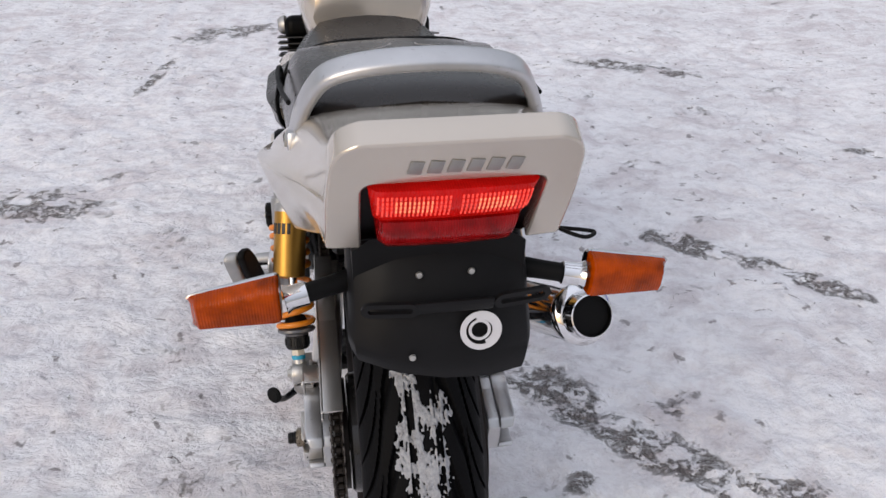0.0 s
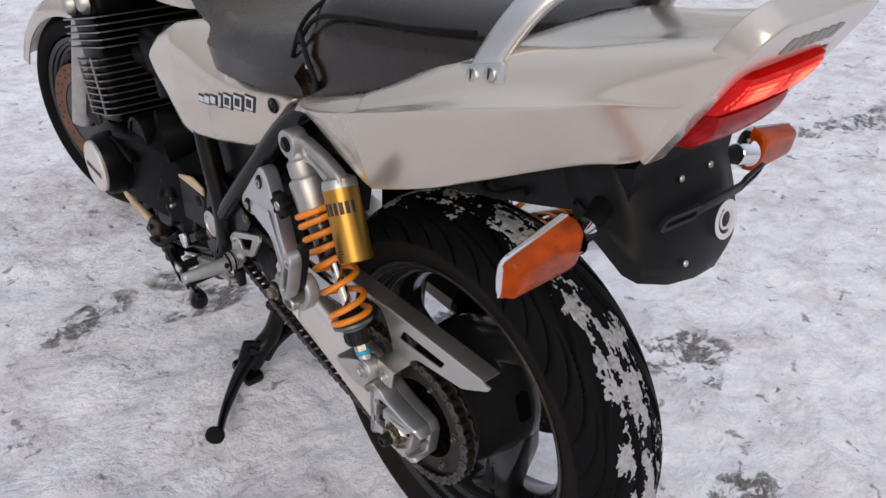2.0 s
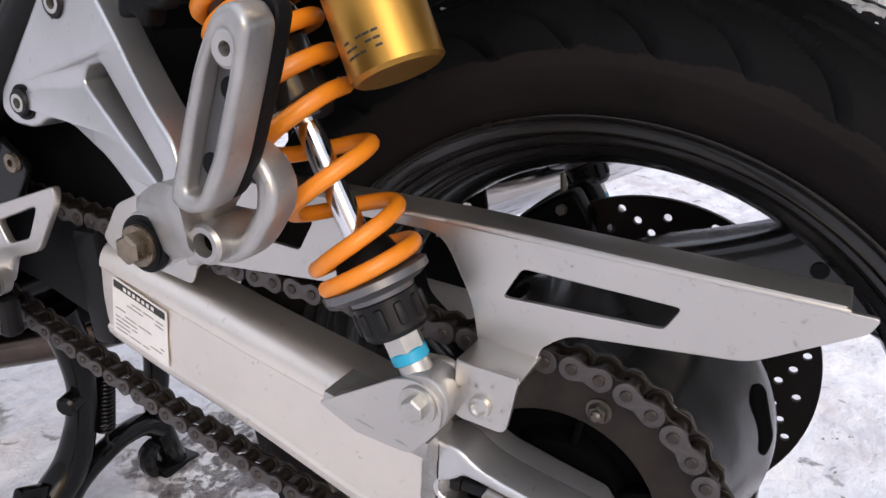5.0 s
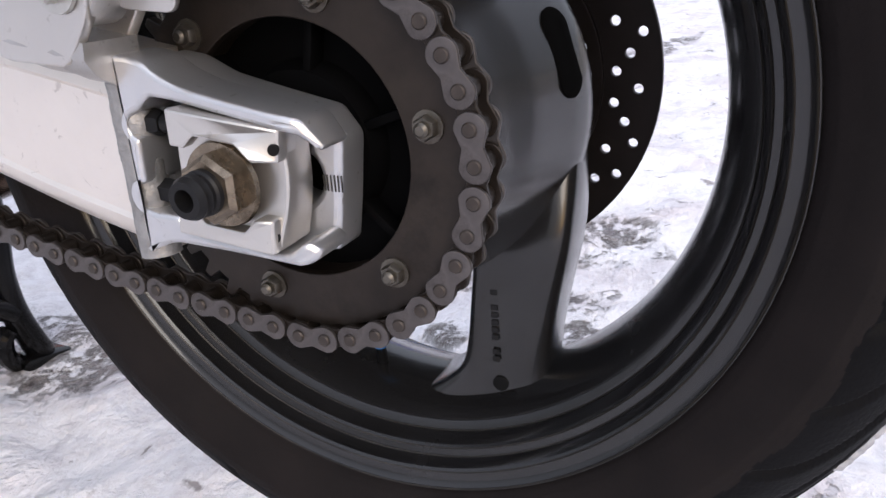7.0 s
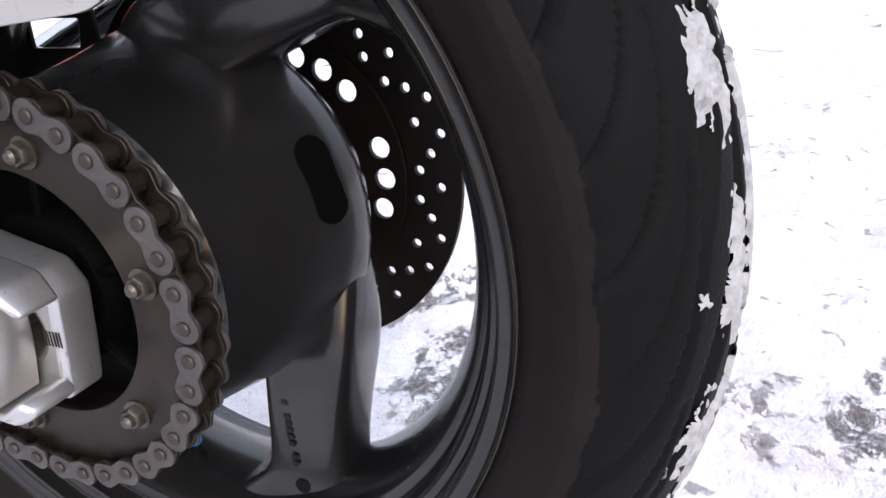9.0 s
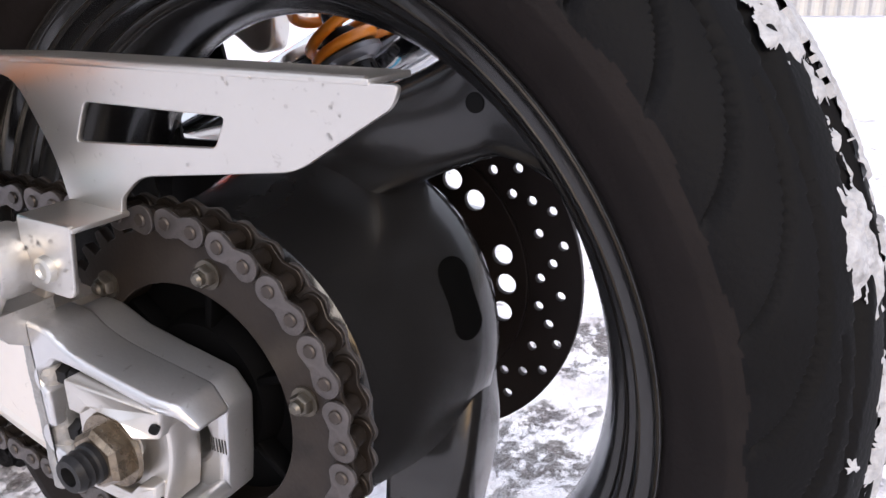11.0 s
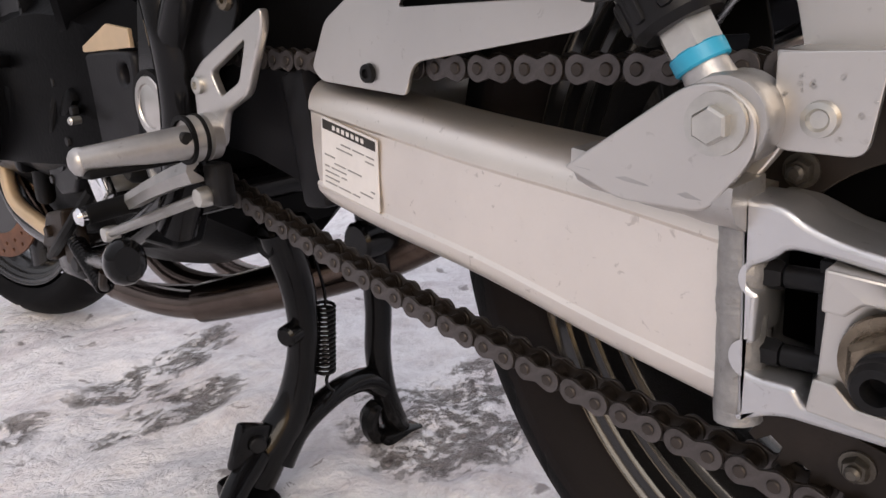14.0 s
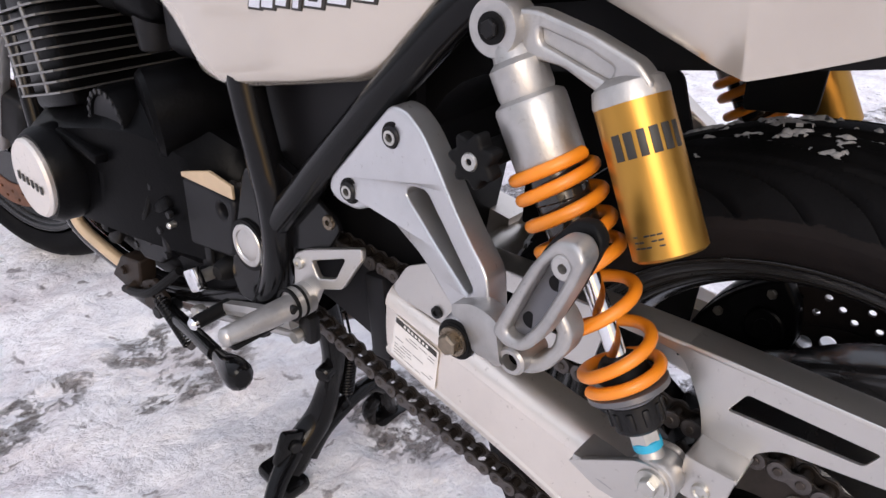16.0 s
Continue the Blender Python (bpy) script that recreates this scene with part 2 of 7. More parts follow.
def rod(p0, p1, r0, r1=None, chamfer=0.0015, segs=24, bm=None):
    """A solid round bar with broken edges."""
    r1 = r0 if r1 is None else r1
    d = Vector(p1) - Vector(p0)
    n = d.length
    c = min(chamfer, r0 * 0.4, r1 * 0.4, n * 0.3)
    return lathe([(0, 0), (0, r0 - c), (c, r0), (n - c, r1), (n, r1 - c), (n, 0)], p0, d, segs, bm=bm)


def hexhead(p0, direction, r, h, bm=None):
    return lathe([(0, 0), (0, r), (h * 0.8, r), (h, r * 0.85), (h, 0)], p0, direction, 6, bm=bm)


def spline(pts, steps=8, closed=False):
    pts = [Vector(p) for p in pts]
    n = len(pts)
    out = []
    for i in range(n if closed else n - 1):
        a, b, c, d = (pts[(i + k) % n] if closed else pts[min(max(i + k, 0), n - 1)] for k in (-1, 0, 1, 2))
        for s in range(steps):
            t = s / steps
            out.append(0.5 * (2 * b + (c - a) * t + (2 * a - 5 * b + 4 * c - d) * t * t + (3 * b - a - 3 * c + d) * t ** 3))
    if not closed:
        out.append(pts[-1])
    return out


def tube(pts, r, segs=12, steps=8, closed=False, flat=(1, 1), up=(0, 0, 1), bm=None):
    """A round or flattened bar swept along a smooth path; r: one radius or one per point."""
    bm = bm or bmesh.new()
    path = spline(pts, steps, closed) if steps else [Vector(p) for p in pts]
    n = len(path)
    radii = [r] * n if not isinstance(r, (list, tuple)) else [float(np.interp(i / (n - 1) * (len(r) - 1), range(len(r)), r)) for i in range(n)]
    rings, side = [], None
    for i, p in enumerate(path):
        a, b = (path[(i - 1) % n], path[(i + 1) % n]) if closed else (path[max(i - 1, 0)], path[min(i + 1, n - 1)])
        d = (b - a).normalized()
        if side is None:
            side = d.cross(Vector(up))
            if side.length < 1e-4:
                side = d.cross(Vector((1, 0, 0)))
        side = (side - d * side.dot(d)).normalized()
        top = side.cross(d)
        rings.append([bm.verts.new(p + radii[i] * (flat[0] * math.cos(t) * side + flat[1] * math.sin(t) * top)) for t in (math.tau * k / segs for k in range(segs))])
    for a, b in list(zip(rings, rings[1:])) + ([(rings[-1], rings[0])] if closed else []):
        for k in range(segs):
            bm.faces.new((a[k], a[(k + 1) % segs], b[(k + 1) % segs], b[k]))
    if not closed:
        bm.faces.new(rings[0][::-1])
        bm.faces.new(rings[-1])
    return bm


def rounded(poly, r, steps=5):
    """Rounds the corners of a polygon; r: one radius or one per corner."""
    out = []
    n = len(poly)
    for i in range(n):
        p, a, b = Vector(poly[i]), Vector(poly[i - 1]), Vector(poly[(i + 1) % n])
        rr = r[i] if isinstance(r, (list, tuple)) else r
        da, db = a - p, b - p
        k = min(rr, da.length * 0.45, db.length * 0.45)
        s, e = p + da.normalized() * k, p + db.normalized() * k
        for j in range(steps + 1):
            t = j / steps
            out.append(tuple((1 - t) ** 2 * s + 2 * t * (1 - t) * p + t * t * e))
    return out


def circle(c, r, n=24, turn=0.0):
    return [(c[0] + r * math.cos(turn + math.tau * i / n), c[1] + r * math.sin(turn + math.tau * i / n)) for i in range(n)]


def plate(outlines, x, thick, bevel=0.001, res=1, name="plate", shear=None):
    """A plate in the y-z plane, centred on x, with holes: the first outline is the edge. shear: (y0, dx/dy)."""
    cu = bpy.data.curves.new(name, 'CURVE')
    cu.dimensions, cu.fill_mode = '2D', 'BOTH'
    for line in outlines:
        sp = cu.splines.new('POLY')
        sp.points.add(len(line) - 1)
        for p, (u, v) in zip(sp.points, line):
            p.co = (u, v, 0, 1)
        sp.use_cyclic_u = True
    cu.extrude = max(thick / 2 - bevel, 1e-5)
    cu.bevel_depth, cu.bevel_resolution = bevel, res
    cu.offset = -bevel
    tmp = bpy.data.objects.new(name, cu)
    scene.collection.objects.link(tmp)
    me = bpy.data.meshes.new_from_object(tmp)
    me.materials.clear()
    bpy.data.objects.remove(tmp)
    bpy.data.curves.remove(cu)
    for v in me.vertices:
        y, z, w = v.co
        v.co = (x + w + (0 if not shear else (y - shear[0]) * shear[1]), y, z)
    me.name = name
    return finish(me, 30)


def rbox(size, at=(0, 0, 0), bevel=0.004, m=None, segs=2, bm=None):
    """A box with rounded edges."""
    b2 = bmesh.new()
    bmesh.ops.create_cube(b2, size=1)
    for v in b2.verts:
        v.co = Vector((v.co.x * size[0], v.co.y * size[1], v.co.z * size[2]))
    bmesh.ops.bevel(b2, geom=list(b2.edges), offset=min(bevel, min(size) * 0.45), segments=segs, affect='EDGES', profile=0.5)
    if m is not None:
        b2.transform(m)
    b2.transform(Matrix.Translation(at))
    if bm is None:
        return b2
    tmp = bpy.data.meshes.new("tmp")
    b2.to_mesh(tmp)
    b2.free()
    bm.from_mesh(tmp)
    bpy.data.meshes.remove(tmp)
    return bm


def loft(sections, cap=True, closed=True):
    """Skins rings of equal count."""
    bm = bmesh.new()
    rings = [[bm.verts.new(p) for p in s] for s in sections]
    n = len(rings[0])
    for a, b in zip(rings, rings[1:]):
        for k in range(n if closed else n - 1):
            bm.faces.new((a[k], a[(k + 1) % n], b[(k + 1) % n], b[k]))
    if cap and closed:
        bm.faces.new(rings[0][::-1])
        bm.faces.new(rings[-1])
    return bm


def smooth_loft(sections, along=6, cap=True):
    """Skins rings with a smooth curve from ring to ring."""
    cols = [spline(c, along) for c in zip(*sections)]
    return loft(list(zip(*cols)), cap)


def mirrored(half):
    """A full ring from its left half, listed from the bottom up: the right half runs back down."""
    return list(half) + [(-x, y, z) for x, y, z in reversed(half)]


def coil(p0, p1, turns, radius, wire, segs=10, per=28, pitch=None):
    """A spring; pitch: turns completed at each tenth of the way, to crowd its ends."""
    d = Vector(p1) - Vector(p0)
    rot = frame_for(d)
    n = int(turns * per)
    pts = []
    for i in range(n + 1):
        f = i / n
        s = f if pitch is None else float(np.interp(f, [k[0] for k in pitch], [k[1] for k in pitch]))
        a = math.tau * turns * f
        pts.append(Vector(p0) + rot @ Vector((radius * math.cos(a), radius * math.sin(a), s * d.length)))
    return tube(pts, wire, segs, 0)


def about_axle(r, a):
    """A place (y, z) at radius r round the rear axle; a: degrees from ahead, upwards."""
    return (r * math.cos(radians(a)), AXLE_Z + r * math.sin(radians(a)))


AXLE_Z = 0.404


# ---- ground ----
def snow_material():
    m, t, b = nodes_of("trodden_snow")
    tc = t.nodes.new("ShaderNodeTexCoord")
    vec = tc.outputs["Object"]

    def noise_tex(scale, detail=6.0, rough=0.6, dist=0.0):
        n = add(t, "ShaderNodeTexNoise", Scale=scale, Detail=detail, Roughness=rough, Distortion=dist)
        t.links.new(vec, n.inputs["Vector"])
        return n.outputs["Fac"]

    def math_node(op, a, bb):
        n = t.nodes.new("ShaderNodeMath")
        n.operation = op
        for k, v in ((0, a), (1, bb)):
            if isinstance(v, float):
                n.inputs[k].default_value = v
            else:
                t.links.new(v, n.inputs[k])
        return n.outputs[0]

    def ramp(fac, p0, p1, c0=(0, 0, 0, 1), c1=(1, 1, 1, 1)):
        r = t.nodes.new("ShaderNodeValToRGB")
        r.color_ramp.elements[0].position, r.color_ramp.elements[0].color = p0, c0
        r.color_ramp.elements[1].position, r.color_ramp.elements[1].color = p1, c1
        t.links.new(fac, r.inputs["Fac"])
        return r.outputs[0]

    def spot(x, y, turn, lx, ly):
        """A worn place: 1 in its middle, 0 past its edge."""
        mp = t.nodes.new("ShaderNodeMapping")
        mp.vector_type = 'TEXTURE'
        mp.inputs["Location"].default_value = (x, y, 0)
        mp.inputs["Rotation"].default_value = (0, 0, radians(turn))
        mp.inputs["Scale"].default_value = (lx, ly, 1)
        t.links.new(vec, mp.inputs["Vector"])
        g = t.nodes.new("ShaderNodeTexGradient")
        g.gradient_type = 'SPHERICAL'
        t.links.new(mp.outputs[0], g.inputs[0])
        return g.outputs["Fac"]

    worn = None
    for args in WORN:
        s = spot(*args)
        worn = s if worn is None else math_node('MAXIMUM', worn, s)
    stretched = t.nodes.new("ShaderNodeMapping")
    stretched.inputs["Rotation"].default_value = (0, 0, radians(35))
    stretched.inputs["Scale"].default_value = (1.0, 1.3, 1.0)
    t.links.new(vec, stretched.inputs["Vector"])

    def streak_tex(scale, detail, rough, dist=0.4):
        n = add(t, "ShaderNodeTexNoise", Scale=scale, Detail=detail, Roughness=rough, Distortion=dist)
        t.links.new(stretched.outputs[0], n.inputs["Vector"])
        return n.outputs["Fac"]

    patch = math_node('ADD', math_node('MULTIPLY', worn, 0.42), math_node('MULTIPLY', streak_tex(4.0, 9.0, 0.7, 0.7), 0.95))
    zone = ramp(patch, 0.585, 0.67)
    grit = ramp(streak_tex(34.0, 11.0, 0.8, 0.25), 0.47, 0.515)
    broken = ramp(streak_tex(9.0, 9.0, 0.74, 0.3), 0.46, 0.53)
    ice = math_node('MULTIPLY', math_node('MULTIPLY', zone, grit), broken)
    specks = ramp(streak_tex(20.0, 8.0, 0.66, 1.0), 0.64, 0.658)
    far_specks = ramp(noise_tex(1.9, 5.0, 0.6), 0.42, 0.6)
    specks = math_node('MULTIPLY', specks, far_specks)
    # crumbs of grit and ice scattered singly
    warp = add(t, "ShaderNodeTexNoise", Scale=26.0, Detail=5.0)
    t.links.new(vec, warp.inputs["Vector"])
    mixv = t.nodes.new("ShaderNodeVectorMath")
    mixv.operation = 'MULTIPLY_ADD'
    t.links.new(warp.outputs["Color"], mixv.inputs[0])
    mixv.inputs[1].default_value = (0.10, 0.10, 0.0)
    t.links.new(vec, mixv.inputs[2])
    cells = add(t, "ShaderNodeTexVoronoi", Scale=13.0)
    cells.voronoi_dimensions = '2D'
    t.links.new(mixv.outputs[0], cells.inputs["Vector"])
    crumb = ramp(cells.outputs["Distance"], 0.07, 0.16, (1, 1, 1, 1), (0, 0, 0, 1))
    sepc = t.nodes.new("ShaderNodeSeparateColor")
    t.links.new(cells.outputs["Color"], sepc.inputs[0])
    some = ramp(sepc.outputs[0], 0.74, 0.86)
    specks = math_node('MAXIMUM', specks, math_node('MULTIPLY', math_node('MULTIPLY', crumb, some), 0.8))
    base = ramp(noise_tex(1.4, 8.0, 0.6), 0.3, 0.72, (0.81, 0.805, 0.84, 1), (0.93, 0.922, 0.948, 1))
    fine = ramp(streak_tex(16.0, 12.0, 0.78), 0.36, 0.52, (0.80, 0.788, 0.795, 1), (1, 1, 1, 1))
    mul = t.nodes.new("ShaderNodeMixRGB")
    mul.blend_type = 'MULTIPLY'
    mul.inputs[0].default_value = 1
    t.links.new(base, mul.inputs[1])
    t.links.new(fine, mul.inputs[2])
    stain = ramp(streak_tex(4.2, 7.0, 0.66, 0.6), 0.46, 0.64, (1, 1, 1, 1), (0.80, 0.76, 0.765, 1))
    mul2 = t.nodes.new("ShaderNodeMixRGB")
    mul2.blend_type = 'MULTIPLY'
    mul2.inputs[0].default_value = 1
    t.links.new(mul.outputs[0], mul2.inputs[1])
    t.links.new(stain, mul2.inputs[2])
    dark = ramp(noise_tex(55.0, 6.0, 0.75), 0.35, 0.66, (0.10, 0.083, 0.08, 1), (0.40, 0.365, 0.365, 1))
    mx = t.nodes.new("ShaderNodeMixRGB")
    t.links.new(ice, mx.inputs[0])
    t.links.new(mul2.outputs[0], mx.inputs[1])
    t.links.new(dark, mx.inputs[2])
    mx2 = t.nodes.new("ShaderNodeMixRGB")
    mx2.inputs[2].default_value = (0.21, 0.185, 0.19, 1)
    t.links.new(specks, mx2.inputs[0])
    t.links.new(mx.outputs[0], mx2.inputs[1])
    t.links.new(mx2.outputs[0], b.inputs["Base Color"])
    rr = ramp(ice, 0, 1, (0.75, 0.75, 0.75, 1), (0.4, 0.4, 0.4, 1))
    t.links.new(rr, b.inputs["Roughness"])
    h = math_node('ADD', streak_tex(10.0, 7.0, 0.6, 0.3), math_node('MULTIPLY', noise_tex(42.0, 7.0, 0.66), 0.3))
    h = math_node('SUBTRACT', h, math_node('MULTIPLY', ice, 0.5))
    bp = add(t, "ShaderNodeBump", Strength=1.0, Distance=0.032)
    t.links.new(h, bp.inputs["Height"])
    t.links.new(bp.outputs[0], b.inputs["Normal"])
    return m


# x, y, turn, half length, half width
WORN = [(0.36, 0.52, -38, 0.3, 0.10), (0.58, 0.26, -42, 0.36, 0.085), (0.76, 0.08, -40, 0.26, 0.085), (0.4, 0.17, 20, 0.08, 0.05),
        (-0.26, 1.09, 10, 0.17, 0.075), (-0.02, 0.98, 0, 0.20, 0.085), (0.23, 0.62, 30, 0.22, 0.16), (-0.6, 3.85, 20, 0.4, 0.2),
        (-0.9, 3.1, 80, 0.42, 0.055), (1.06, 1.09, -40, 0.22, 0.08), (1.34, 0.84, -40, 0.3, 0.07), (-1.1, 1.65, -20, 0.4, 0.14),
        (0.65, -0.53, -20, 0.13, 0.08), (0.50, -0.48, 10, 0.09, 0.07), (0.51, -0.26, -30, 0.12, 0.06), (0.8, 0.03, 40, 0.14, 0.1), (0.05, 1.15, 15, 0.22, 0.09), (-1.9, 2.6, 20, 0.5, 0.3),
        (1.6, 2.9, -30, 0.5, 0.12), (2.4, 1.6, -20, 0.5, 0.06), (3.0, 0.4, -12, 0.9, 0.12), (0.45, 0.03, 0, 0.2, 0.14)]
SNOW = snow_material()


def stretch(n, near, far, flat):
    """Grid lines: even near 0, then ever wider."""
    half = [i * flat / near for i in range(near + 1)]
    k = (far / flat) ** (1 / n)
    half += [flat * k ** i for i in range(1, n + 1)]
    return [-v for v in reversed(half[1:])] + half


def ground_height(x, y):
    d = math.hypot(x, y - 0.6)
    h = 0.010 * noise.noise((x * 2.2, y * 2.2, 3)) + 0.012 * noise.noise((x * 7, y * 9, 7)) + 0.008 * noise.noise((x * 17, y * 24, 1))
    h += 0.004 * abs(noise.noise((x * 15, y * 5, 11)))
    fade = 1 / (1 + (d / 14) ** 3)
    # piled snow beside the trodden yard
    bank = 0.10 * math.exp(-((x - 2.6 - 0.25 * y) / 0.45) ** 2) * max(0, min(1, (y - 1.2) / 1.5)) * (0.6 + 0.6 * noise.noise((x * 1.5, y * 1.5, 5)))
    mound = 0.03 * math.exp(-((x + 0.10) ** 2 + (y - 0.63) ** 2) / 0.02)
    h += 0.004 * max(0, noise.noise((x * 38 + 2, y * 60, 4)))
    return h * fade + max(0, bank) * fade + mound + 0.006


xs = [v + 0.2 for v in stretch(40, 170, 400, 2.4)]
ys = [v + 0.7 for v in stretch(40, 180, 400, 2.7)]
gverts = [(x, y, ground_height(x, y)) for y in ys for x in xs]
gw = len(xs)
gfaces = [(j * gw + i, j * gw + i + 1, (j + 1) * gw + i + 1, (j + 1) * gw + i) for j in range(len(ys) - 1) for i in range(gw - 1)]
gme = bpy.data.meshes.new("ground")
gme.from_pydata(gverts, [], gfaces)
finish(gme, 180)
gme.materials.append(SNOW)
ground = tagged(new("ground", gme), "trodden white snow with grey worn icy patches", "snow", kind="structure")

# ---- motorcycle ----
moto = thing("motorcycle", "silver and black roadster motorcycle standing on its centre stand in snow", "motorcycle")

# -- rear wheel --
TYRE_HALF = [(0.0, 0.3090), (0.014, 0.3080), (0.028, 0.3052), (0.042, 0.3003), (0.055, 0.2928), (0.065, 0.2835), (0.0725, 0.2735), (0.0770, 0.2635),
             (0.0788, 0.2545), (0.0792, 0.2470), (0.0790, 0.2400), (0.0780, 0.2335), (0.0764, 0.2290), (0.0715, 0.2246)]


TYRE_SHIFT = -0.0105


def shifted(x, r):
    """The rear tyre's crown sits a little to the left of the rim."""
    return x + TYRE_SHIFT * max(0.0, min(1.0, (r - 0.2290) / 0.026))


def tyre_bmesh(half, n_around, pattern, centre, place=None, fine=4):
    prof = spline([(-x, r, 0) for x, r in reversed(half)] + [(x, r, 0) for x, r in half[1:]], fine)
    wall = 0.843 * max(p.y for p in prof)
    tread_edge = 0.833 * max(p.y for p in prof)
    bm = bmesh.new()
    rings = []
    for i in range(n_around):
        a = math.tau * i / n_around
        ring = []
        for p in prof:
            r = p.y - (pattern(p.x, a) if p.y > tread_edge else 0.0018 * max(0.0, min(1.0, (p.y - 0.77 * tread_edge / 0.833) / 0.01)))
            ring.append(bm.verts.new((place(p.x, p.y) if place else p.x, centre[0] + r * math.cos(a), centre[1] + r * math.sin(a))))
        rings.append(ring)
    for i in range(n_around):
        a, b = rings[i], rings[(i + 1) % n_around]
        wave = 0.0012 * math.sin(i * math.tau * 18 / n_around) + 0.0008 * math.sin(i * math.tau * 47 / n_around)
        for k in range(len(prof) - 1):
            f = bm.faces.new((a[k], b[k], b[k + 1], a[k + 1]))
            f.material_index = 1 if prof[k].y < wall + wave else 0
    return bm


SWEEP_X, SWEEP_A = (0.018, 0.030, 0.040, 0.047, 0.057, 0.063, 0.070, 0.0785), (-46.0, -37.0, -30.5, -26.0, -13.0, -8.0, -4.0, 0.0)


def valley(dist, half):
    """A groove's depth share: flat floor, steep walls."""
    return max(0.0, min(1.0, (half - abs(dist)) / 0.0030))


def rear_tread(x, a):
    """Depth of the grooves: two long ones round the middle, long ones sweeping down to the shoulders and short ones between."""
    ax = abs(x)
    d = 0.005 * valley(ax - 0.0165, 0.0045)
    if 0.018 < ax < 0.0785:
        deg = math.degrees(a) + (9.0 if x > 0 else 0.0)
        sweep = float(np.interp(ax, SWEEP_X, SWEEP_A))
        slope = float(np.interp(ax, (0.018, 0.045, 0.06, 0.0785), (0.16, 0.2, 0.5, 0.9)))
        end = max(0.0, min(1.0, (0.0782 - ax) / 0.004))
        off = ((deg - 175.0 - sweep + 10.0) % 20.0 - 10.0) * math.tau / 360 * 0.29
        d = max(d, 0.0095 * end * valley(off * slope, 0.0045))
        if ax > 0.052:
            off = ((deg - 165.0 - sweep + 10.0) % 20.0 - 10.0) * math.tau / 360 * 0.29
            d = max(d, 0.0075 * end * min(1, (ax - 0.052) / 0.004) * valley(off * slope, 0.0036))
    return d


WC = (0.0, AXLE_Z)
rim_left = [(-0.0676, 0.2244), (-0.0720, 0.2254), (-0.0740, 0.2246), (-0.0742, 0.2228), (-0.0724, 0.2214), (-0.0714, 0.2198), (-0.0703, 0.2151), (-0.0683, 0.2132), (-0.0608, 0.2118), (-0.0590, 0.2106), (-0.0575, 0.2068), (-0.0555, 0.2050),
            (-0.0458, 0.2028), (-0.0441, 0.2015), (-0.0425, 0.1979), (-0.0404, 0.1956), (-0.0303, 0.1912), (-0.0220, 0.1872), (-0.0120, 0.1842), (0.0000, 0.1832)]
rim_prof = rim_left + [(-x, r) for x, r in reversed(rim_left[:-1])] + [(0.0520, 0.2200), (0.0300, 0.2080), (-0.0300, 0.2080), (-0.0520, 0.2200)]
rear_wheel = part("rear_wheel", lathe(rim_prof, (0, 0, AXLE_Z), (1, 0, 0), 128, True), RIM, moto, "dark grey cast rear wheel rim", 25)
for x, r, w in ((-0.0746, 0.2234, 0.0006), (-0.0703, 0.2147, 0.0006), (-0.0594, 0.2110, 0.0006), (-0.0576, 0.2063, 0.0006), (-0.0446, 0.2019, 0.0006), (0.0746, 0.2234, 0.0006)):
    part("rim_edge", lathe([(x - w, r), (x, r + w), (x + w, r), (x, r - w)], (0, 0, AXLE_Z), (1, 0, 0), 128, True), WORNGLINT, rear_wheel)
tyre = part("tyre", tyre_bmesh(TYRE_HALF, 2400, rear_tread, WC, shifted, 8), TYRE, rear_wheel, "black road tyre with snow packed in its tread", 50)
tyre.data.materials.append(SIDEWALL)


def tread_snow():
    """Snow pressed onto the tread in broken clumps, clear of the long grooves."""
    bm = bmesh.new()
    nx, na = 110, 2000
    cols = [(-0.052 + 0.1 * i / (nx - 1)) for i in range(nx)]
    base = [(x, float(np.interp(abs(x), [p[0] for p in TYRE_HALF], [p[1] for p in TYRE_HALF]))) for x in cols]
    grid = {}

    def amount(x, a):
        y, z = 0.31 * math.cos(a), 0.31 * math.sin(a)
        v = 0.9 * noise.noise((x * 40, y * 20, z * 20)) + 0.6 * noise.noise((x * 100 + 3, y * 60, z * 60)) + 0.5 * noise.noise((x * 300, y * 180, z * 180))
        v += 0.2 - 0.24 * max(0, math.cos(a - 1.4)) - 0.75 * max(0, (abs(x + 0.003) - 0.022) / 0.022)
        if abs(abs(x) - 0.0165) < 0.0042:
            v -= 0.55
        return v

    for j in range(na):
        a = math.tau * j / na
        for i, (x, r) in enumerate(base):
            v = amount(x, a)
            px = x + TYRE_SHIFT
            if v > -0.2:
                h = max(-0.0012, min(0.0022, 0.009 * (v - 0.03))) + 0.0005 * noise.noise((x * 300, a * 90, 1)) * min(1, max(0, v * 8))
                grid[i, j] = bm.verts.new((px, (r + h) * math.cos(a), AXLE_Z + (r + h) * math.sin(a)))
    for (i, j), v in list(grid.items()):
        q = [grid.get((i + di, (j + dj) % na)) for di, dj in ((0, 0), (1, 0), (1, 1), (0, 1))]
        if all(q):
            bm.faces.new(q)
    loose = [v for v in bm.verts if not v.link_faces]
    bmesh.ops.delete(bm, geom=loose, context='VERTS')
    return bm


PACKED = surface("packed_snow", (0.34, 0.345, 0.365), 0.7, 0, 0.25, 160, 0.7, 500, dirt=(0.13, 0.13, 0.138), dirt_at=0.53)
tagged(part("packed_snow", tread_snow(), PACKED, rear_wheel, "white snow clumps stuck to the tread", 60), kind="stuff")

# hub and three broad spokes

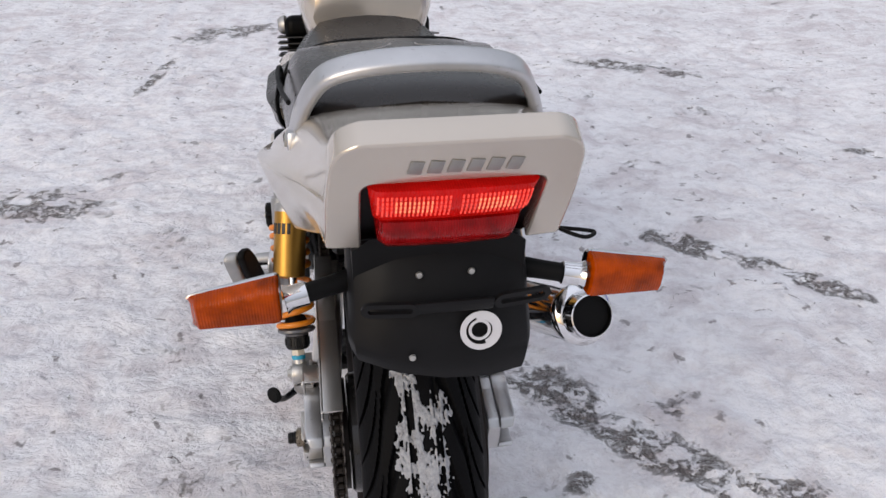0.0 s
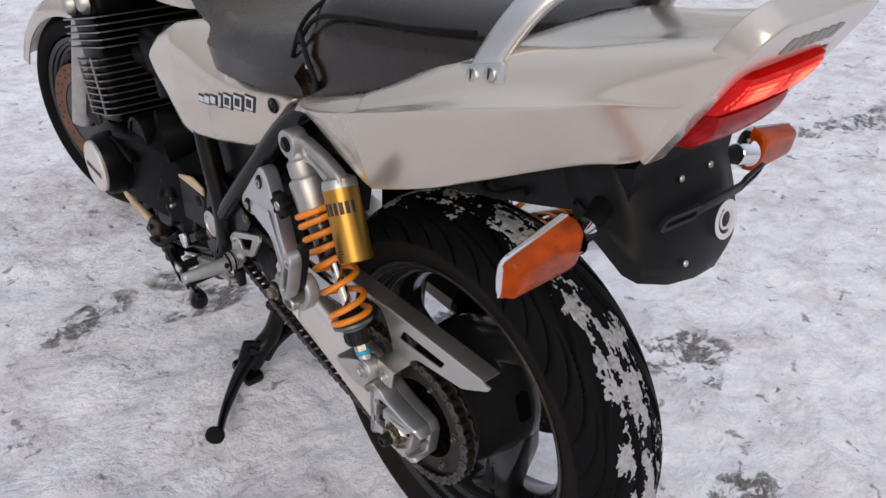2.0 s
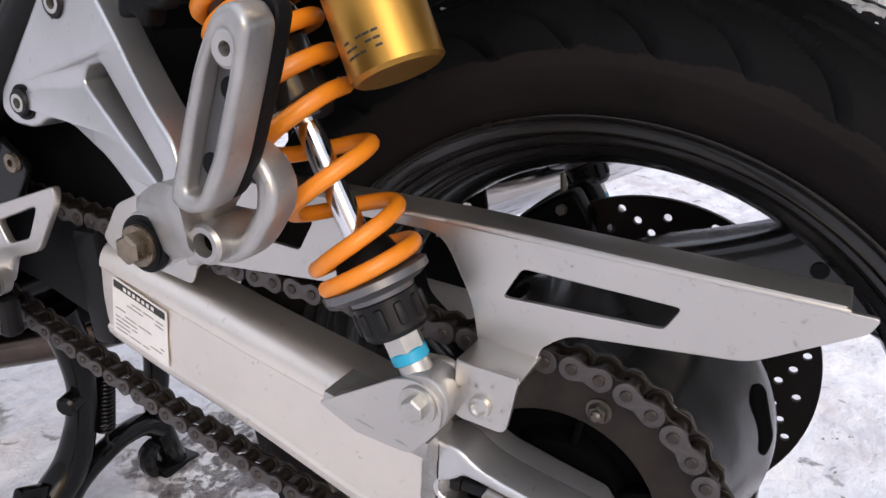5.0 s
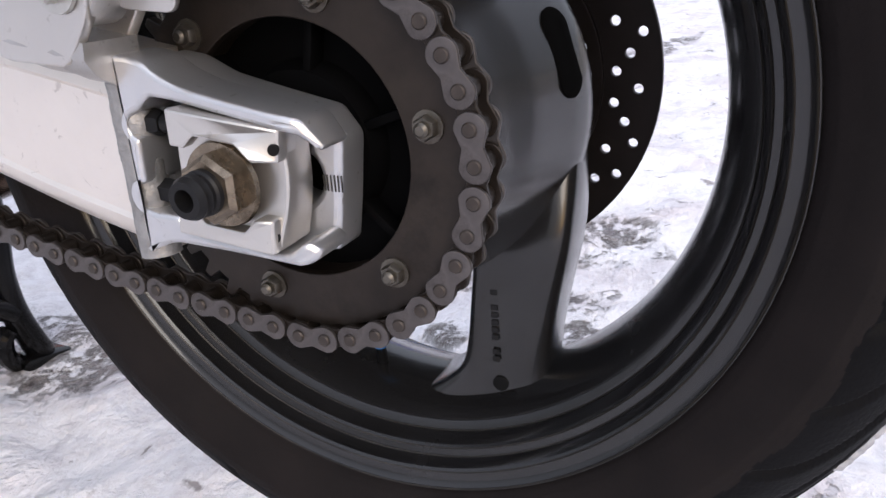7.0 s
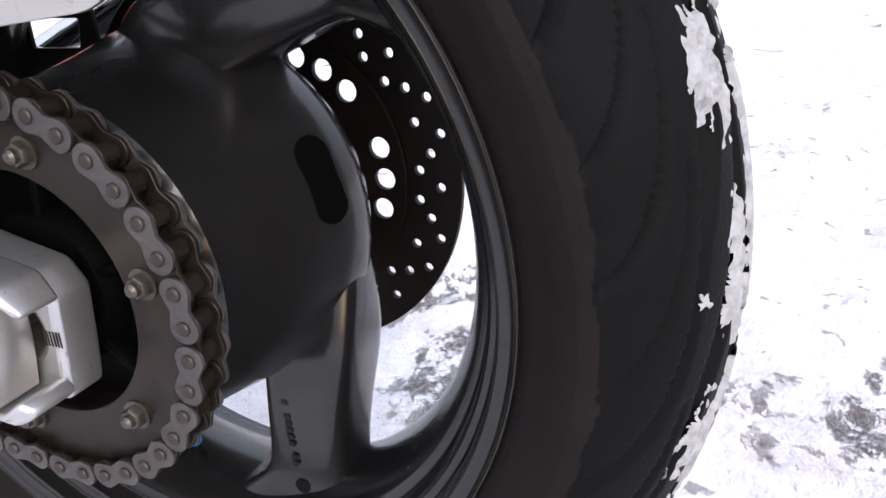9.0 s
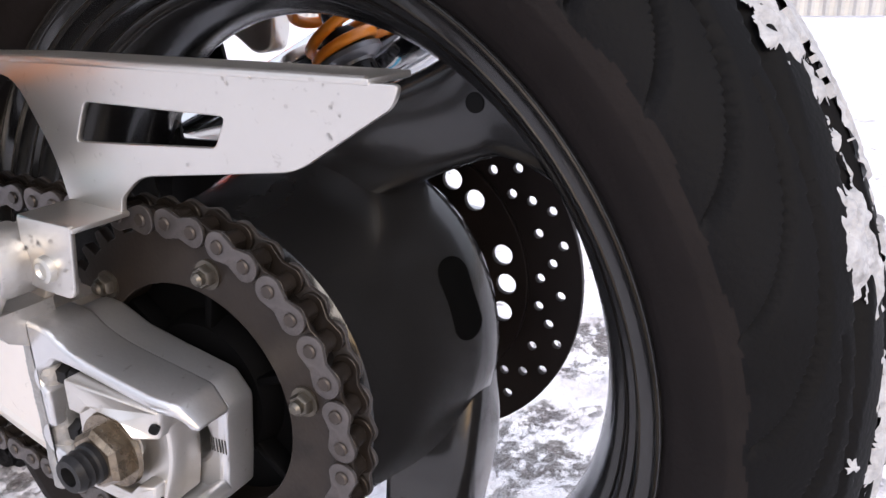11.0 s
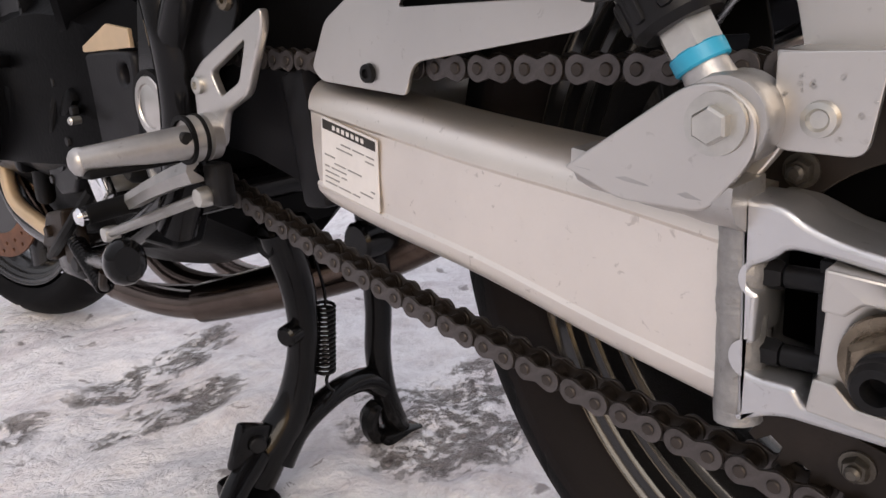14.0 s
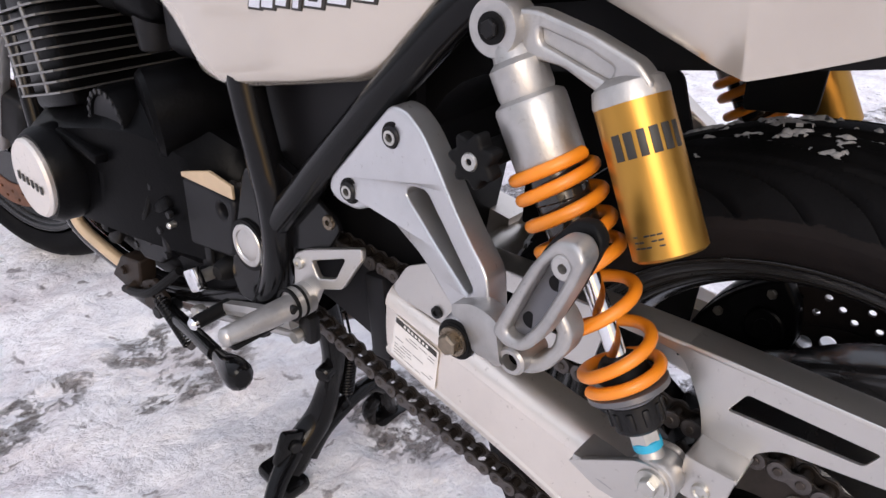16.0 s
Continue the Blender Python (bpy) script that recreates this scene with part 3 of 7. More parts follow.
def spoke_bmesh(turn):
    """A broad bar that starts beside the hub, passes it on a tangent and runs out to the rim; drawn for the one that hangs down."""
    secs = []
    for z, yc, w, x0, x1 in ((0.04, -0.066, 0.028, 0.004, 0.022), (0.0, -0.073, 0.031, -0.003, 0.024), (-0.03, -0.0775, 0.0305, -0.014, 0.027), (-0.06, -0.0785, 0.0300, -0.0235, 0.029),
                             (-0.085, -0.077, 0.029, -0.0275, 0.029), (-0.12, -0.072, 0.0275, -0.026, 0.026), (-0.15, -0.068, 0.0275, -0.0235, 0.0235), (-0.168, -0.065, 0.031, -0.023, 0.023), (-0.186, -0.058, 0.046, -0.025, 0.025)):
        ring = []
        for k in range(32):
            t = math.tau * k / 32
            c, s = math.cos(t), math.sin(t)
            e = 0.5 if z > -0.06 else 0.36
            x = (x0 + x1) / 2 + (x1 - x0) / 2 * math.copysign(abs(c) ** e, c)
            p = Vector((x, yc + w * math.copysign(abs(s) ** e, s), z))
            ring.append(Matrix.Rotation(radians(turn), 3, 'X') @ p + Vector((0, 0, AXLE_Z)))
        secs.append(ring)
    return smooth_loft(secs, 4)


HUB = [(-0.098, 0.05), (-0.098, 0.088), (-0.094, 0.0925), (-0.082, 0.094), (-0.072, 0.0955), (-0.060, 0.098), (-0.045, 0.1010), (-0.030, 0.1042), (-0.016, 0.1078), (-0.004, 0.1110), (0.006, 0.1122), (0.014, 0.1105), (0.03, 0.102), (0.045, 0.085), (0.06, 0.06), (0.09, 0.05)]


def slot_bmesh(turn):
    """A patch laid on the hub's surface: black for the shade in the long opening cast beside a spoke's root."""
    bm = bmesh.new()
    rings = []
    for lift, grow in ((-0.003, 1.0), (0.0009, 1.0), (0.0012, 0.9), (0.0012, 0.4)):
        ring = []
        for k in range(32):
            t = math.tau * k / 32
            x = -0.017 + 0.0105 * grow * math.cos(t)
            s = 0.0105 * grow * math.sin(t) + math.copysign(0.0135, math.sin(t))
            r = float(np.interp(x, [h[0] for h in HUB], [h[1] for h in HUB])) + lift
            a = radians(161.5) - s / 0.107
            ring.append(bm.verts.new(Matrix.Rotation(radians(turn), 3, 'X') @ Vector((x, r * math.cos(a), r * math.sin(a))) + Vector((0, 0, AXLE_Z))))
        rings.append(ring)
    for a, b in zip(rings, rings[1:]):
        for k in range(32):
            bm.faces.new((a[k], a[(k + 1) % 32], b[(k + 1) % 32], b[k]))
    bm.faces.new(rings[-1])
    return bm


for turn in (0, -120, 120):
    part("spoke", spoke_bmesh(turn), RIM, rear_wheel, "", 40)
    part("spoke_slot", slot_bmesh(turn), HOLLOW, rear_wheel, "black patch for the shaded slot cast in the spoke root")
    rot = Matrix.Rotation(radians(turn), 3, 'X')
    c0 = rot @ Vector((-0.0222, -0.066, -0.170)) + Vector((0, 0, AXLE_Z))
    # a black disc on the spoke's face for the shaded hole
    part("drain_hole", rod(c0, c0 + Vector((-0.0020, 0, 0)), 0.0052, 0.0052, 0.0003, 16), RUBBER, rear_wheel)
    for k in range(10 if turn == 0 else 0):
        if k in (1, 7):
            continue
        p = rot @ Vector((-0.0268 + 0.00022 * k, -0.064, -0.105 - 0.0052 * k)) + Vector((0, 0, AXLE_Z))
        part("lettering_bar", rbox((0.0012, 0.0046, 0.0036), p, 0.0004, Matrix.Rotation(radians(turn), 4, 'X')), DARKGREY, rear_wheel)
part("hub", lathe(HUB, (0, 0, AXLE_Z), (1, 0, 0), 96), RIM, rear_wheel)
# core with its ribs seen inside the sprocket ring, its shade put into the colour
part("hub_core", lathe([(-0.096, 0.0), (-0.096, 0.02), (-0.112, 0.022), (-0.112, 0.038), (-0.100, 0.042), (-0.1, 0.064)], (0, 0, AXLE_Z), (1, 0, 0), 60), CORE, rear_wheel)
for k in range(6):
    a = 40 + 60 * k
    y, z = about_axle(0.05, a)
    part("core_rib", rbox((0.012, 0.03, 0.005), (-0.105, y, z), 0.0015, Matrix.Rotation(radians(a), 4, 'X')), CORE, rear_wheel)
valve = part("valve", rod((-0.005, *about_axle(0.19, 279)), (-0.014, *about_axle(0.166, 279)), 0.004, 0.0035), RUBBER, rear_wheel)
part("valve_cap", rod((-0.013, *about_axle(0.169, 279)), (-0.016, *about_axle(0.158, 279)), 0.0045, 0.004), VALVE, rear_wheel, "bright blue valve cap")

# brake disc on the far side
holes = []
for k in range(64):
    r = (0.1200, 0.1052, 0.1150, 0.1250, 0.1100, 0.1250, 0.1150, 0.1052)[k % 8]
    holes.append(circle(about_axle(r, 182.3 + k * 5.625), 0.0034, 12))
disc_me = plate([circle(WC, 0.1350, 96), circle(WC, 0.0955, 72)] + holes, 0.0965, 0.005, 0.0004, 1, "brake_disc")
disc = part("brake_disc", disc_me, DISC, rear_wheel, "drilled dark brake disc with rusty tint")
big = []
for k in range(6):
    for o in (-15, 0, 15):
        big.append(circle(about_axle(0.0815, 180.3 + 60 * k + o), 0.0074, 18))
part("disc_carrier", plate([circle(WC, 0.0975, 72), circle(WC, 0.045, 40)] + big, 0.0920, 0.0045, 0.0005, 1, "disc_carrier"), DISC, rear_wheel)

# sprocket and chain
SPX = -0.1165
teeth = []
for k in range(38):
    for da, r in ((-2.6, 0.0905), (-1.3, 0.0985), (1.3, 0.0985), (2.6, 0.0905)):
        teeth.append(about_axle(r, k * 360 / 38 + da))
sprocket = part("sprocket", plate([teeth, circle(WC, 0.0625, 60)], SPX, 0.006, 0.0006, 1, "sprocket"), SPROCK, rear_wheel, "worn brown-grey steel sprocket ring")
part("sprocket_carrier", lathe([(-0.1135, 0.086), (-0.1135, 0.064), (-0.1, 0.064), (-0.1, 0.086)], (0, 0, AXLE_Z), (1, 0, 0), 60, True), SPROCK, rear_wheel)
bolt_me = mesh_of(hexhead((0, 0, 0), (-1, 0, 0), 0.0058, 0.0055, rod((0.0, 0, 0), (-0.009, 0, 0), 0.0034, bm=lathe([(0.002, 0.0075), (-0.001, 0.0075), (-0.001, 0)], (0, 0, 0), (1, 0, 0), 20))), "sprocket_bolt")
bolt_me.materials.append(BOLTM)
for k in range(6):
    a = math.degrees(1.2773) - 60 * k
    ob = part("sprocket_bolt", bolt_me, STEEL, rear_wheel)
    ob.location = (SPX - 0.0032, -0.0746 * math.cos(radians(a)), AXLE_Z + 0.0746 * math.sin(radians(a)))

PITCH = 0.015875
FRONT_SP = (0.600, 0.488)  # output sprocket
RS, RF = PITCH / 2 / math.sin(math.pi / 38), PITCH / 2 / math.sin(math.pi / 17)


def chain_path():
    """Pins along the loop: over the rear sprocket, forward on the upper run, round the front one and back below."""
    d = Vector(FRONT_SP) - Vector(WC)
    dist, base = d.length, math.atan2(d.y, d.x)
    off = math.asin((RS - RF) / dist)
    a_up, a_lo = base + math.pi / 2 - off, base - math.pi / 2 + off
    pts = []
    n = 400
    for i in range(n + 1):  # rear wheel arc, from the lower tangent round the back to the upper
        a = a_lo - (math.tau - (a_up - a_lo)) * i / n
        pts.append(Vector((WC[0] + RS * math.cos(a), WC[1] + RS * math.sin(a))))
    p0, p1 = pts[-1], Vector(FRONT_SP) + RF * Vector((math.cos(a_up), math.sin(a_up)))
    for i in range(1, n):
        f = i / n
        pts.append(p0.lerp(p1, f) - Vector((0, 0.009 * 4 * f * (1 - f))))
    for i in range(n + 1):
        a = a_up - (a_up - a_lo) * i / n
        pts.append(Vector((FRONT_SP[0] + RF * math.cos(a), FRONT_SP[1] + RF * math.sin(a))))
    p0, p1 = pts[-1], pts[0]
    for i in range(1, n + 1):
        f = i / n
        pts.append(p0.lerp(p1, f) - Vector((0, 0.020 * 4 * f * (1 - f))))
    return pts


def even(pts, step):
    out, want, run = [pts[0]], step, 0.0
    for a, b in zip(pts, pts[1:]):
        n = (b - a).length
        while run + n >= want:
            out.append(a.lerp(b, (want - run) / n))
            want += step
        run += n
    return out, run


raw = chain_path()
_, total = even(raw, PITCH)
links = 2 * round(total / PITCH / 2)
pins, _ = even(raw, total / links)
pins = pins[:links]


def link_outline(l, r, waist):
    out = []
    for k in range(17):
        a = math.pi / 2 + math.pi * k / 16
        out.append((-l / 2 + r * math.cos(a), r * math.sin(a)))
    out += [(0, -waist)]
    for k in range(17):
        a = -math.pi / 2 + math.pi * k / 16
        out.append((l / 2 + r * math.cos(a), r * math.sin(a)))
    out += [(0, waist)]
    return out


outer_me = plate([link_outline(PITCH, 0.0074, 0.0049)], 0, 0.0022, 0.0004, 1, "outer_link")
outer_me.materials.append(CHAINM)
pin_bm = bmesh.new()
for u in (-PITCH / 2, PITCH / 2):
    rod((-0.0012, u, 0), (-0.0024, u, 0), 0.0034, 0.0031, 0.0004, 16, pin_bm)
pin_me = mesh_of(pin_bm, "pin")
pin_me.materials.append(PINM)
inner_bm = bmesh.new()
for side in (-1, 1):
    tmp = plate([link_outline(PITCH, 0.0070, 0.0046)], side * 0.0062, 0.0022, 0.0003, 0, "inner")
    inner_bm.from_mesh(tmp)
    bpy.data.meshes.remove(tmp)
for u in (-PITCH / 2, PITCH / 2):
    rod((-0.0052, u, 0), (0.0052, u, 0), 0.0050, segs=14, bm=inner_bm)
inner_me = mesh_of(inner_bm, "inner_link")
inner_me.materials.append(SPROCK)
chain = None
for k in range(links):
    a, b = pins[k], pins[(k + 1) % links]
    mid, turn = (a + b) / 2, math.atan2(b.y - a.y, b.x - a.x)
    m = Matrix.Translation((SPX, mid.x, mid.y)) @ Matrix.Rotation(turn, 4, 'X')
    if chain is None:
        chain = part("chain", rod((SPX - 0.009, a.x, a.y), (SPX + 0.009, a.x, a.y), 0.003), PINM, moto, "grey steel drive chain with brownish pins")
    if k % 2:
        for sx in (-0.0086, 0.0086):
            ob = part("outer_link", outer_me, CHAINM, chain)
            ob.matrix_local = Matrix.Translation((sx, 0, 0)) @ m
        ob = part("pin", pin_me, PINM, chain)
        ob.matrix_local = Matrix.Translation((-0.0086, 0, 0)) @ m
    else:
        ob = part("inner_link", inner_me, SPROCK, chain)
        ob.matrix_local = m
part("output_sprocket", lathe([(-0.004, 0), (-0.004, RF + 0.003), (0.004, RF + 0.003), (0.004, 0)], (SPX, *FRONT_SP), (1, 0, 0), 34), SPROCK, moto)

# -- swingarm --
ARM_TOP = [(0.365, 0.500), (0.30, 0.489), (0.212, 0.475), (0.128, 0.464), (0.060, 0.453)]
ARM_BOT = [(0.372, 0.414), (0.30, 0.401), (0.235, 0.387), (0.144, 0.369), (0.060, 0.357)]


def arm_bmesh(side):
    """A hollow-section arm: flat face between two pressed creases and rounded shoulders."""
    secs = []
    for k, ((y, zt), (y2, zb)) in enumerate(zip(ARM_TOP, ARM_BOT)):
        f = (0.365 - y) / 0.305
        xo = -0.132 - 0.024 * f
        xi = xo + 0.046
        h = zt - zb
        top = [(xo + 0.020 - 0.0205 * math.cos(radians(a)), zt - 0.019 + 0.019 * math.sin(radians(a))) for a in (90, 75, 60, 45, 30, 15, 0)]
        low = [(xo + 0.016 - 0.0165 * math.cos(radians(a)), zb + 0.016 - 0.016 * math.sin(radians(a))) for a in (0, 18, 36, 54, 72, 90)]
        ring = [(xi, zb + 0.008), (xi, zt - 0.008), (xi - 0.008, zt)] + top + [(xo + 0.001, zt - 0.0212), (xo, zt - 0.5 * h), (xo + 0.001, zb + 0.0185)] + low + [(xi - 0.008, zb)]
        secs.append([(x if side < 0 else -x, y, z) for x, z in ring])
    return smooth_loft(secs, 5)


swingarm = part("swingarm", arm_bmesh(-1), ALU, moto, "brushed aluminium swingarm with box-section arms", 28)
part("right_arm", arm_bmesh(1), ALU, swingarm, "", 28)
part("cross_tube", rod((-0.12, 0.36, 0.456), (0.12, 0.36, 0.456), 0.036, segs=32), ALU, swingarm)
part("pivot_tube", rod((-0.135, 0.555, 0.49), (0.135, 0.555, 0.49), 0.03, segs=32), FRAME, swingarm)
for sx in (-1, 1):
    part("front_arm", loft([[(sx * x, y, z) for x, z in ((0.12, zc - h), (0.12, zc + h), (0.075, zc + h), (0.075, zc - h))] for y, zc, h in ((0.56, 0.49, 0.034), (0.46, 0.478, 0.036), (0.37, 0.458, 0.041))]), BOX if sx < 0 else ALU, swingarm)
part("arm_end_cap", rbox((0.044, 0.028, 0.096), (-0.1105, 0.378, 0.458), 0.006, Matrix.Rotation(radians(-6), 4, 'X')), BOX, swingarm, "dark rubber cover at the arm's front")

# rear brake caliper, clamped over the front of the disc
CALIPER = [about_axle(0.1520, a) for a in (8, 18, 28, 38, 48, 58, 65)] + [about_axle(r, a) for r, a in ((0.125, 67), (0.096, 63), (0.078, 52), (0.070, 36), (0.078, 18), (0.096, 8))]
caliper = part("rear_caliper", plate([rounded(CALIPER, [0.006, 0.01, 0.01, 0.01, 0.01, 0.01, 0.006, 0.008, 0.008, 0.01, 0.012, 0.01, 0.008])], 0.0785, 0.019, 0.004, 3, "rear_caliper"), ENGINE, swingarm, "black rear brake caliper over the disc", 40)
part("caliper_half", plate([rounded(CALIPER, 0.008)], 0.1160, 0.024, 0.005, 3, "caliper_half"), ENGINE, caliper)
part("caliper_bridge", plate([[about_axle(0.1530, a) for a in range(14, 61, 6)] + [about_axle(0.1375, a) for a in range(60, 13, -6)]], 0.097, 0.030, 0.0015, 1, "caliper_bridge"), ENGINE, caliper)
for a in (22, 50):
    part("piston_boss", lathe([(0, 0.0195), (-0.004, 0.0185), (-0.0055, 0.0165), (-0.0055, 0.009), (-0.004, 0.008), (-0.004, 0)], (0.0695, *about_axle(0.112, a)), (1, 0, 0), 28), ENGINE, caliper)
for r, a in ((0.140, 14), (0.143, 36), (0.140, 59)):
    part("caliper_bolt", hexhead((0.0693, *about_axle(r, a)), (-1, 0, 0), 0.0048, 0.0045), BOLTM, caliper)
part("bleed_nipple", rod((0.080, *about_axle(0.150, 60)), (0.080, *about_axle(0.166, 62)), 0.0032, 0.0022), BOLTM, caliper)

# end castings: a solid back with two prongs round the axle block, open to the rear
BACK = [(0.0560, 0.4520), (0.0420, 0.4500), (0.0250, 0.4420), (-0.0030, 0.4355), (-0.0317, 0.4295), (-0.0409, 0.4175), (-0.0377, 0.3890), (-0.0343, 0.3660), (-0.0234, 0.3650), (0.0560, 0.3630)]
PRONGS = [(0.0560, 0.4555), (0.0460, 0.4548), (0.0400, 0.4530), (0.0320, 0.4472), (0.0190, 0.4422), (-0.0020, 0.4380), (-0.0220, 0.4345), (-0.0361, 0.4318), (-0.0444, 0.4200), (-0.0427, 0.4178), (-0.0344, 0.4254), (-0.0252, 0.4270), (0.0265, 0.4368),
          (0.0390, 0.4380), (0.0440, 0.4330), (0.0530, 0.4288), (0.0545, 0.4245), (0.0530, 0.4205), (0.0488, 0.4185), (0.0500, 0.3985), (0.0560, 0.3962), (0.0575, 0.3915), (0.0555, 0.3870), (0.0490, 0.3845), (0.0340, 0.3842), (0.0300, 0.3775),
          (-0.0170, 0.3725), (-0.0252, 0.3730), (-0.0340, 0.3795), (-0.0395, 0.3750), (-0.0381, 0.3712), (-0.0326, 0.3680), (0.0060, 0.3700), (0.0360, 0.3708), (0.0440, 0.3690), (0.0560, 0.3635)]
PRONG_R = [0.001, 0.004, 0.006, 0.01, 0.012, 0.004, 0.002, 0.003, 0.002, 0.002, 0.002, 0.002, 0.002, 0.004, 0.004, 0.003, 0.003, 0.003, 0.0015, 0.0015, 0.003, 0.003, 0.003, 0.003, 0.002, 0.002, 0.002, 0.002, 0.003, 0.002, 0.002, 0.004, 0.004, 0.006, 0.006, 0.001]


def sloped(me, sx, y0, k, past):
    """Leans the outer face away behind y0."""
    for v in me.vertices:
        if abs(v.co.x) > past and v.co.y < y0:
            v.co.x -= sx * k * (y0 - v.co.y)
    return me


for sx in (-1, 1):
    part("end_casting", sloped(plate([rounded(PRONGS, PRONG_R, 4)], sx * 0.1515, 0.027, 0.0024, 2, "end_casting"), sx, -0.030, 0.5, 0.150), ENDCAST, swingarm, "machined end of the arm round the axle block", 25)
    part("end_back", plate([rounded(BACK, 0.003), rounded([(0.053, 0.428), (0.026, 0.433), (0.026, 0.381), (0.056, 0.386)], 0.003), circle((-0.0165, 0.4000), 0.0125, 28)], sx * 0.1290, 0.022, 0.0035, 2, "end_back"), ENDCAST, swingarm)
    # black sheet behind the openings in place of the shade within
    part("end_shade", plate([rounded([(0.055, 0.432), (-0.028, 0.425), (-0.028, 0.378), (0.055, 0.380)], 0.003)], sx * 0.1195, 0.002, 0.0004, 0, "end_shade"), HOLLOW, swingarm)
BLOCK = [(0.0235, 0.4345), (-0.0261, 0.4270), (-0.0271, 0.4000), (-0.0214, 0.3738), (0.0265, 0.3800)]
block = part("axle_block", sloped(plate([rounded(BLOCK, [0.001, 0.002, 0.012, 0.002, 0.001])], -0.1545, 0.025, 0.0010, 1, "axle_block"), -1, -0.019, 1.0, 0.150), GUARD, swingarm, "machined aluminium axle block")
for rail_line in ([(0.0240, 0.4352), (-0.0275, 0.4273), (-0.0262, 0.4135), (-0.0165, 0.4150), (-0.0100, 0.4215), (0.0110, 0.4240), (0.0170, 0.4185), (0.0245, 0.4192)],
                  [(0.0257, 0.3935), (0.0180, 0.3928), (0.0110, 0.3855), (-0.0090, 0.3840), (-0.0150, 0.3900), (-0.0225, 0.3893), (-0.0215, 0.3740), (0.0277, 0.3795)]):
    part("block_step", sloped(plate([rounded(rail_line, 0.0012)], -0.1615, 0.020, 0.0011, 1, "block_step"), -1, -0.0185, 0.9, 0.154), GUARD, swingarm)
# black discs painted for the shade in the screw holes
for y, z in ((-0.0255, 0.4195), (-0.0203, 0.3810)):
    part("screw_hole", rod((-0.1635, y + 0.0015, z), (-0.1668, y - 0.0006, z), 0.0024, 0.0024, 0.0001, 14), RUBBER, swingarm)
for z in (0.4240, 0.3915):
    part("adjuster_bolt", hexhead((-0.153, 0.0525, z), (0, -1, 0), 0.0062, 0.009, rod((-0.153, 0.044, z), (-0.153, 0.022, z), 0.0045)), DARKGREY, swingarm)
part("adjuster_plate", rbox((0.010, 0.005, 0.050), (-0.150, 0.0285, 0.4078), 0.001), DARKGREY, swingarm)
for k in range(6):
    part("scale_mark", rbox((0.0006, 0.0006, 0.0075), (-0.1401, -0.0305 - 0.0018 * k, 0.3985), 0.0001), BLACKTEXT, swingarm)
# weld beads between arm and casting
bead = tube([(-0.1546 + 0.0006 * noise.noise((k * 0.06, 1, 0)), 0.0590 + 0.0012 * noise.noise((k * 0.05, 5, 0)), 0.3590 + 0.0950 * k / 159) for k in range(160)], [0.0098 + 0.0007 * noise.noise((k * 0.05, 9, 0)) + 0.0003 * noise.noise((k * 0.45, 3, 0)) for k in range(160)], 16, 0, flat=(1, 1))
part("weld_bead", bead, WELD, swingarm, "grey weld bead", 70)
axle = part("axle_nut", hexhead((-0.168, 0, AXLE_Z), (-1, 0, 0), 0.0152, 0.0125), BRASS, swingarm, "gold-tinted axle nut with rust", 20)
part("nut_washer", lathe([(0, 0), (0, 0.0188), (0.0022, 0.0182), (0.0026, 0)], (-0.1690, 0, AXLE_Z), (-1, 0, 0), 32), BRASS, swingarm)
part("axle_end", lathe([(0, 0.0098), (0.003, 0.0098), (0.004, 0.0088), (0.0055, 0.0088), (0.0065, 0.0094), (0.008, 0.0088), (0.010, 0.0092), (0.0115, 0.0085), (0.013, 0.0078), (0.013, 0.0048), (0.003, 0.0045), (0.003, 0)], (-0.180, 0, AXLE_Z), (-1, 0, 0), 28), DARKGREY, swingarm, "hollow dark steel axle end")
part("axle", rod((-0.165, 0, AXLE_Z), (0.165, 0, AXLE_Z), 0.011), STEEL, swingarm)

# shock bracket welded on the arm, with bolt
for sx in (-1,):
    BR = [(0.126, 0.4655), (0.072, 0.4985), (0.058, 0.4995), (0.0455, 0.489), (0.046, 0.474), (0.064, 0.452), (0.100, 0.454)]
    part("shock_bracket", plate([rounded(BR, [0.003, 0.012, 0.012, 0.012, 0.012, 0.006, 0.004])], -0.1765, 0.006, 0.001, 1, "shock_bracket"), GUARD, swingarm)
    fillet = []
    for k in range(9):
        y = 0.122 - 0.0085 * k
        dz, wob = (y - 0.09) * 0.17, 0.0008 * noise.noise((k * 0.9, 2, 0))
        fillet.append([(x + wob, y, z + dz + wob) for x, z in ((-0.1785, 0.4680), (-0.1795, 0.4610), (-0.1750, 0.4540), (-0.1640, 0.4480), (-0.1545, 0.4455), (-0.1490, 0.4470), (-0.1490, 0.4680))])
    part("bracket_foot", loft(fillet), CAST, swingarm, "grey weld under the bracket", 50)
    part("shock_bracket", plate([rounded([(0.095, 0.456), (0.075, 0.498), (0.056, 0.4995), (0.0455, 0.490), (0.046, 0.474), (0.060, 0.456)], 0.006)], -0.1495, 0.006, 0.001, 1, "shock_bracket"), ALU, swingarm)
part("shock_bolt", hexhead((-0.1815, 0.060, 0.485), (-1, 0, 0), 0.0070, 0.0060, lathe([(0, 0), (0, 0.0115), (0.002, 0.0113), (0.002, 0)], (-0.1798, 0.060, 0.485), (-1, 0, 0), 28)), STEEL, swingarm, "zinc bolt with washer", 20)

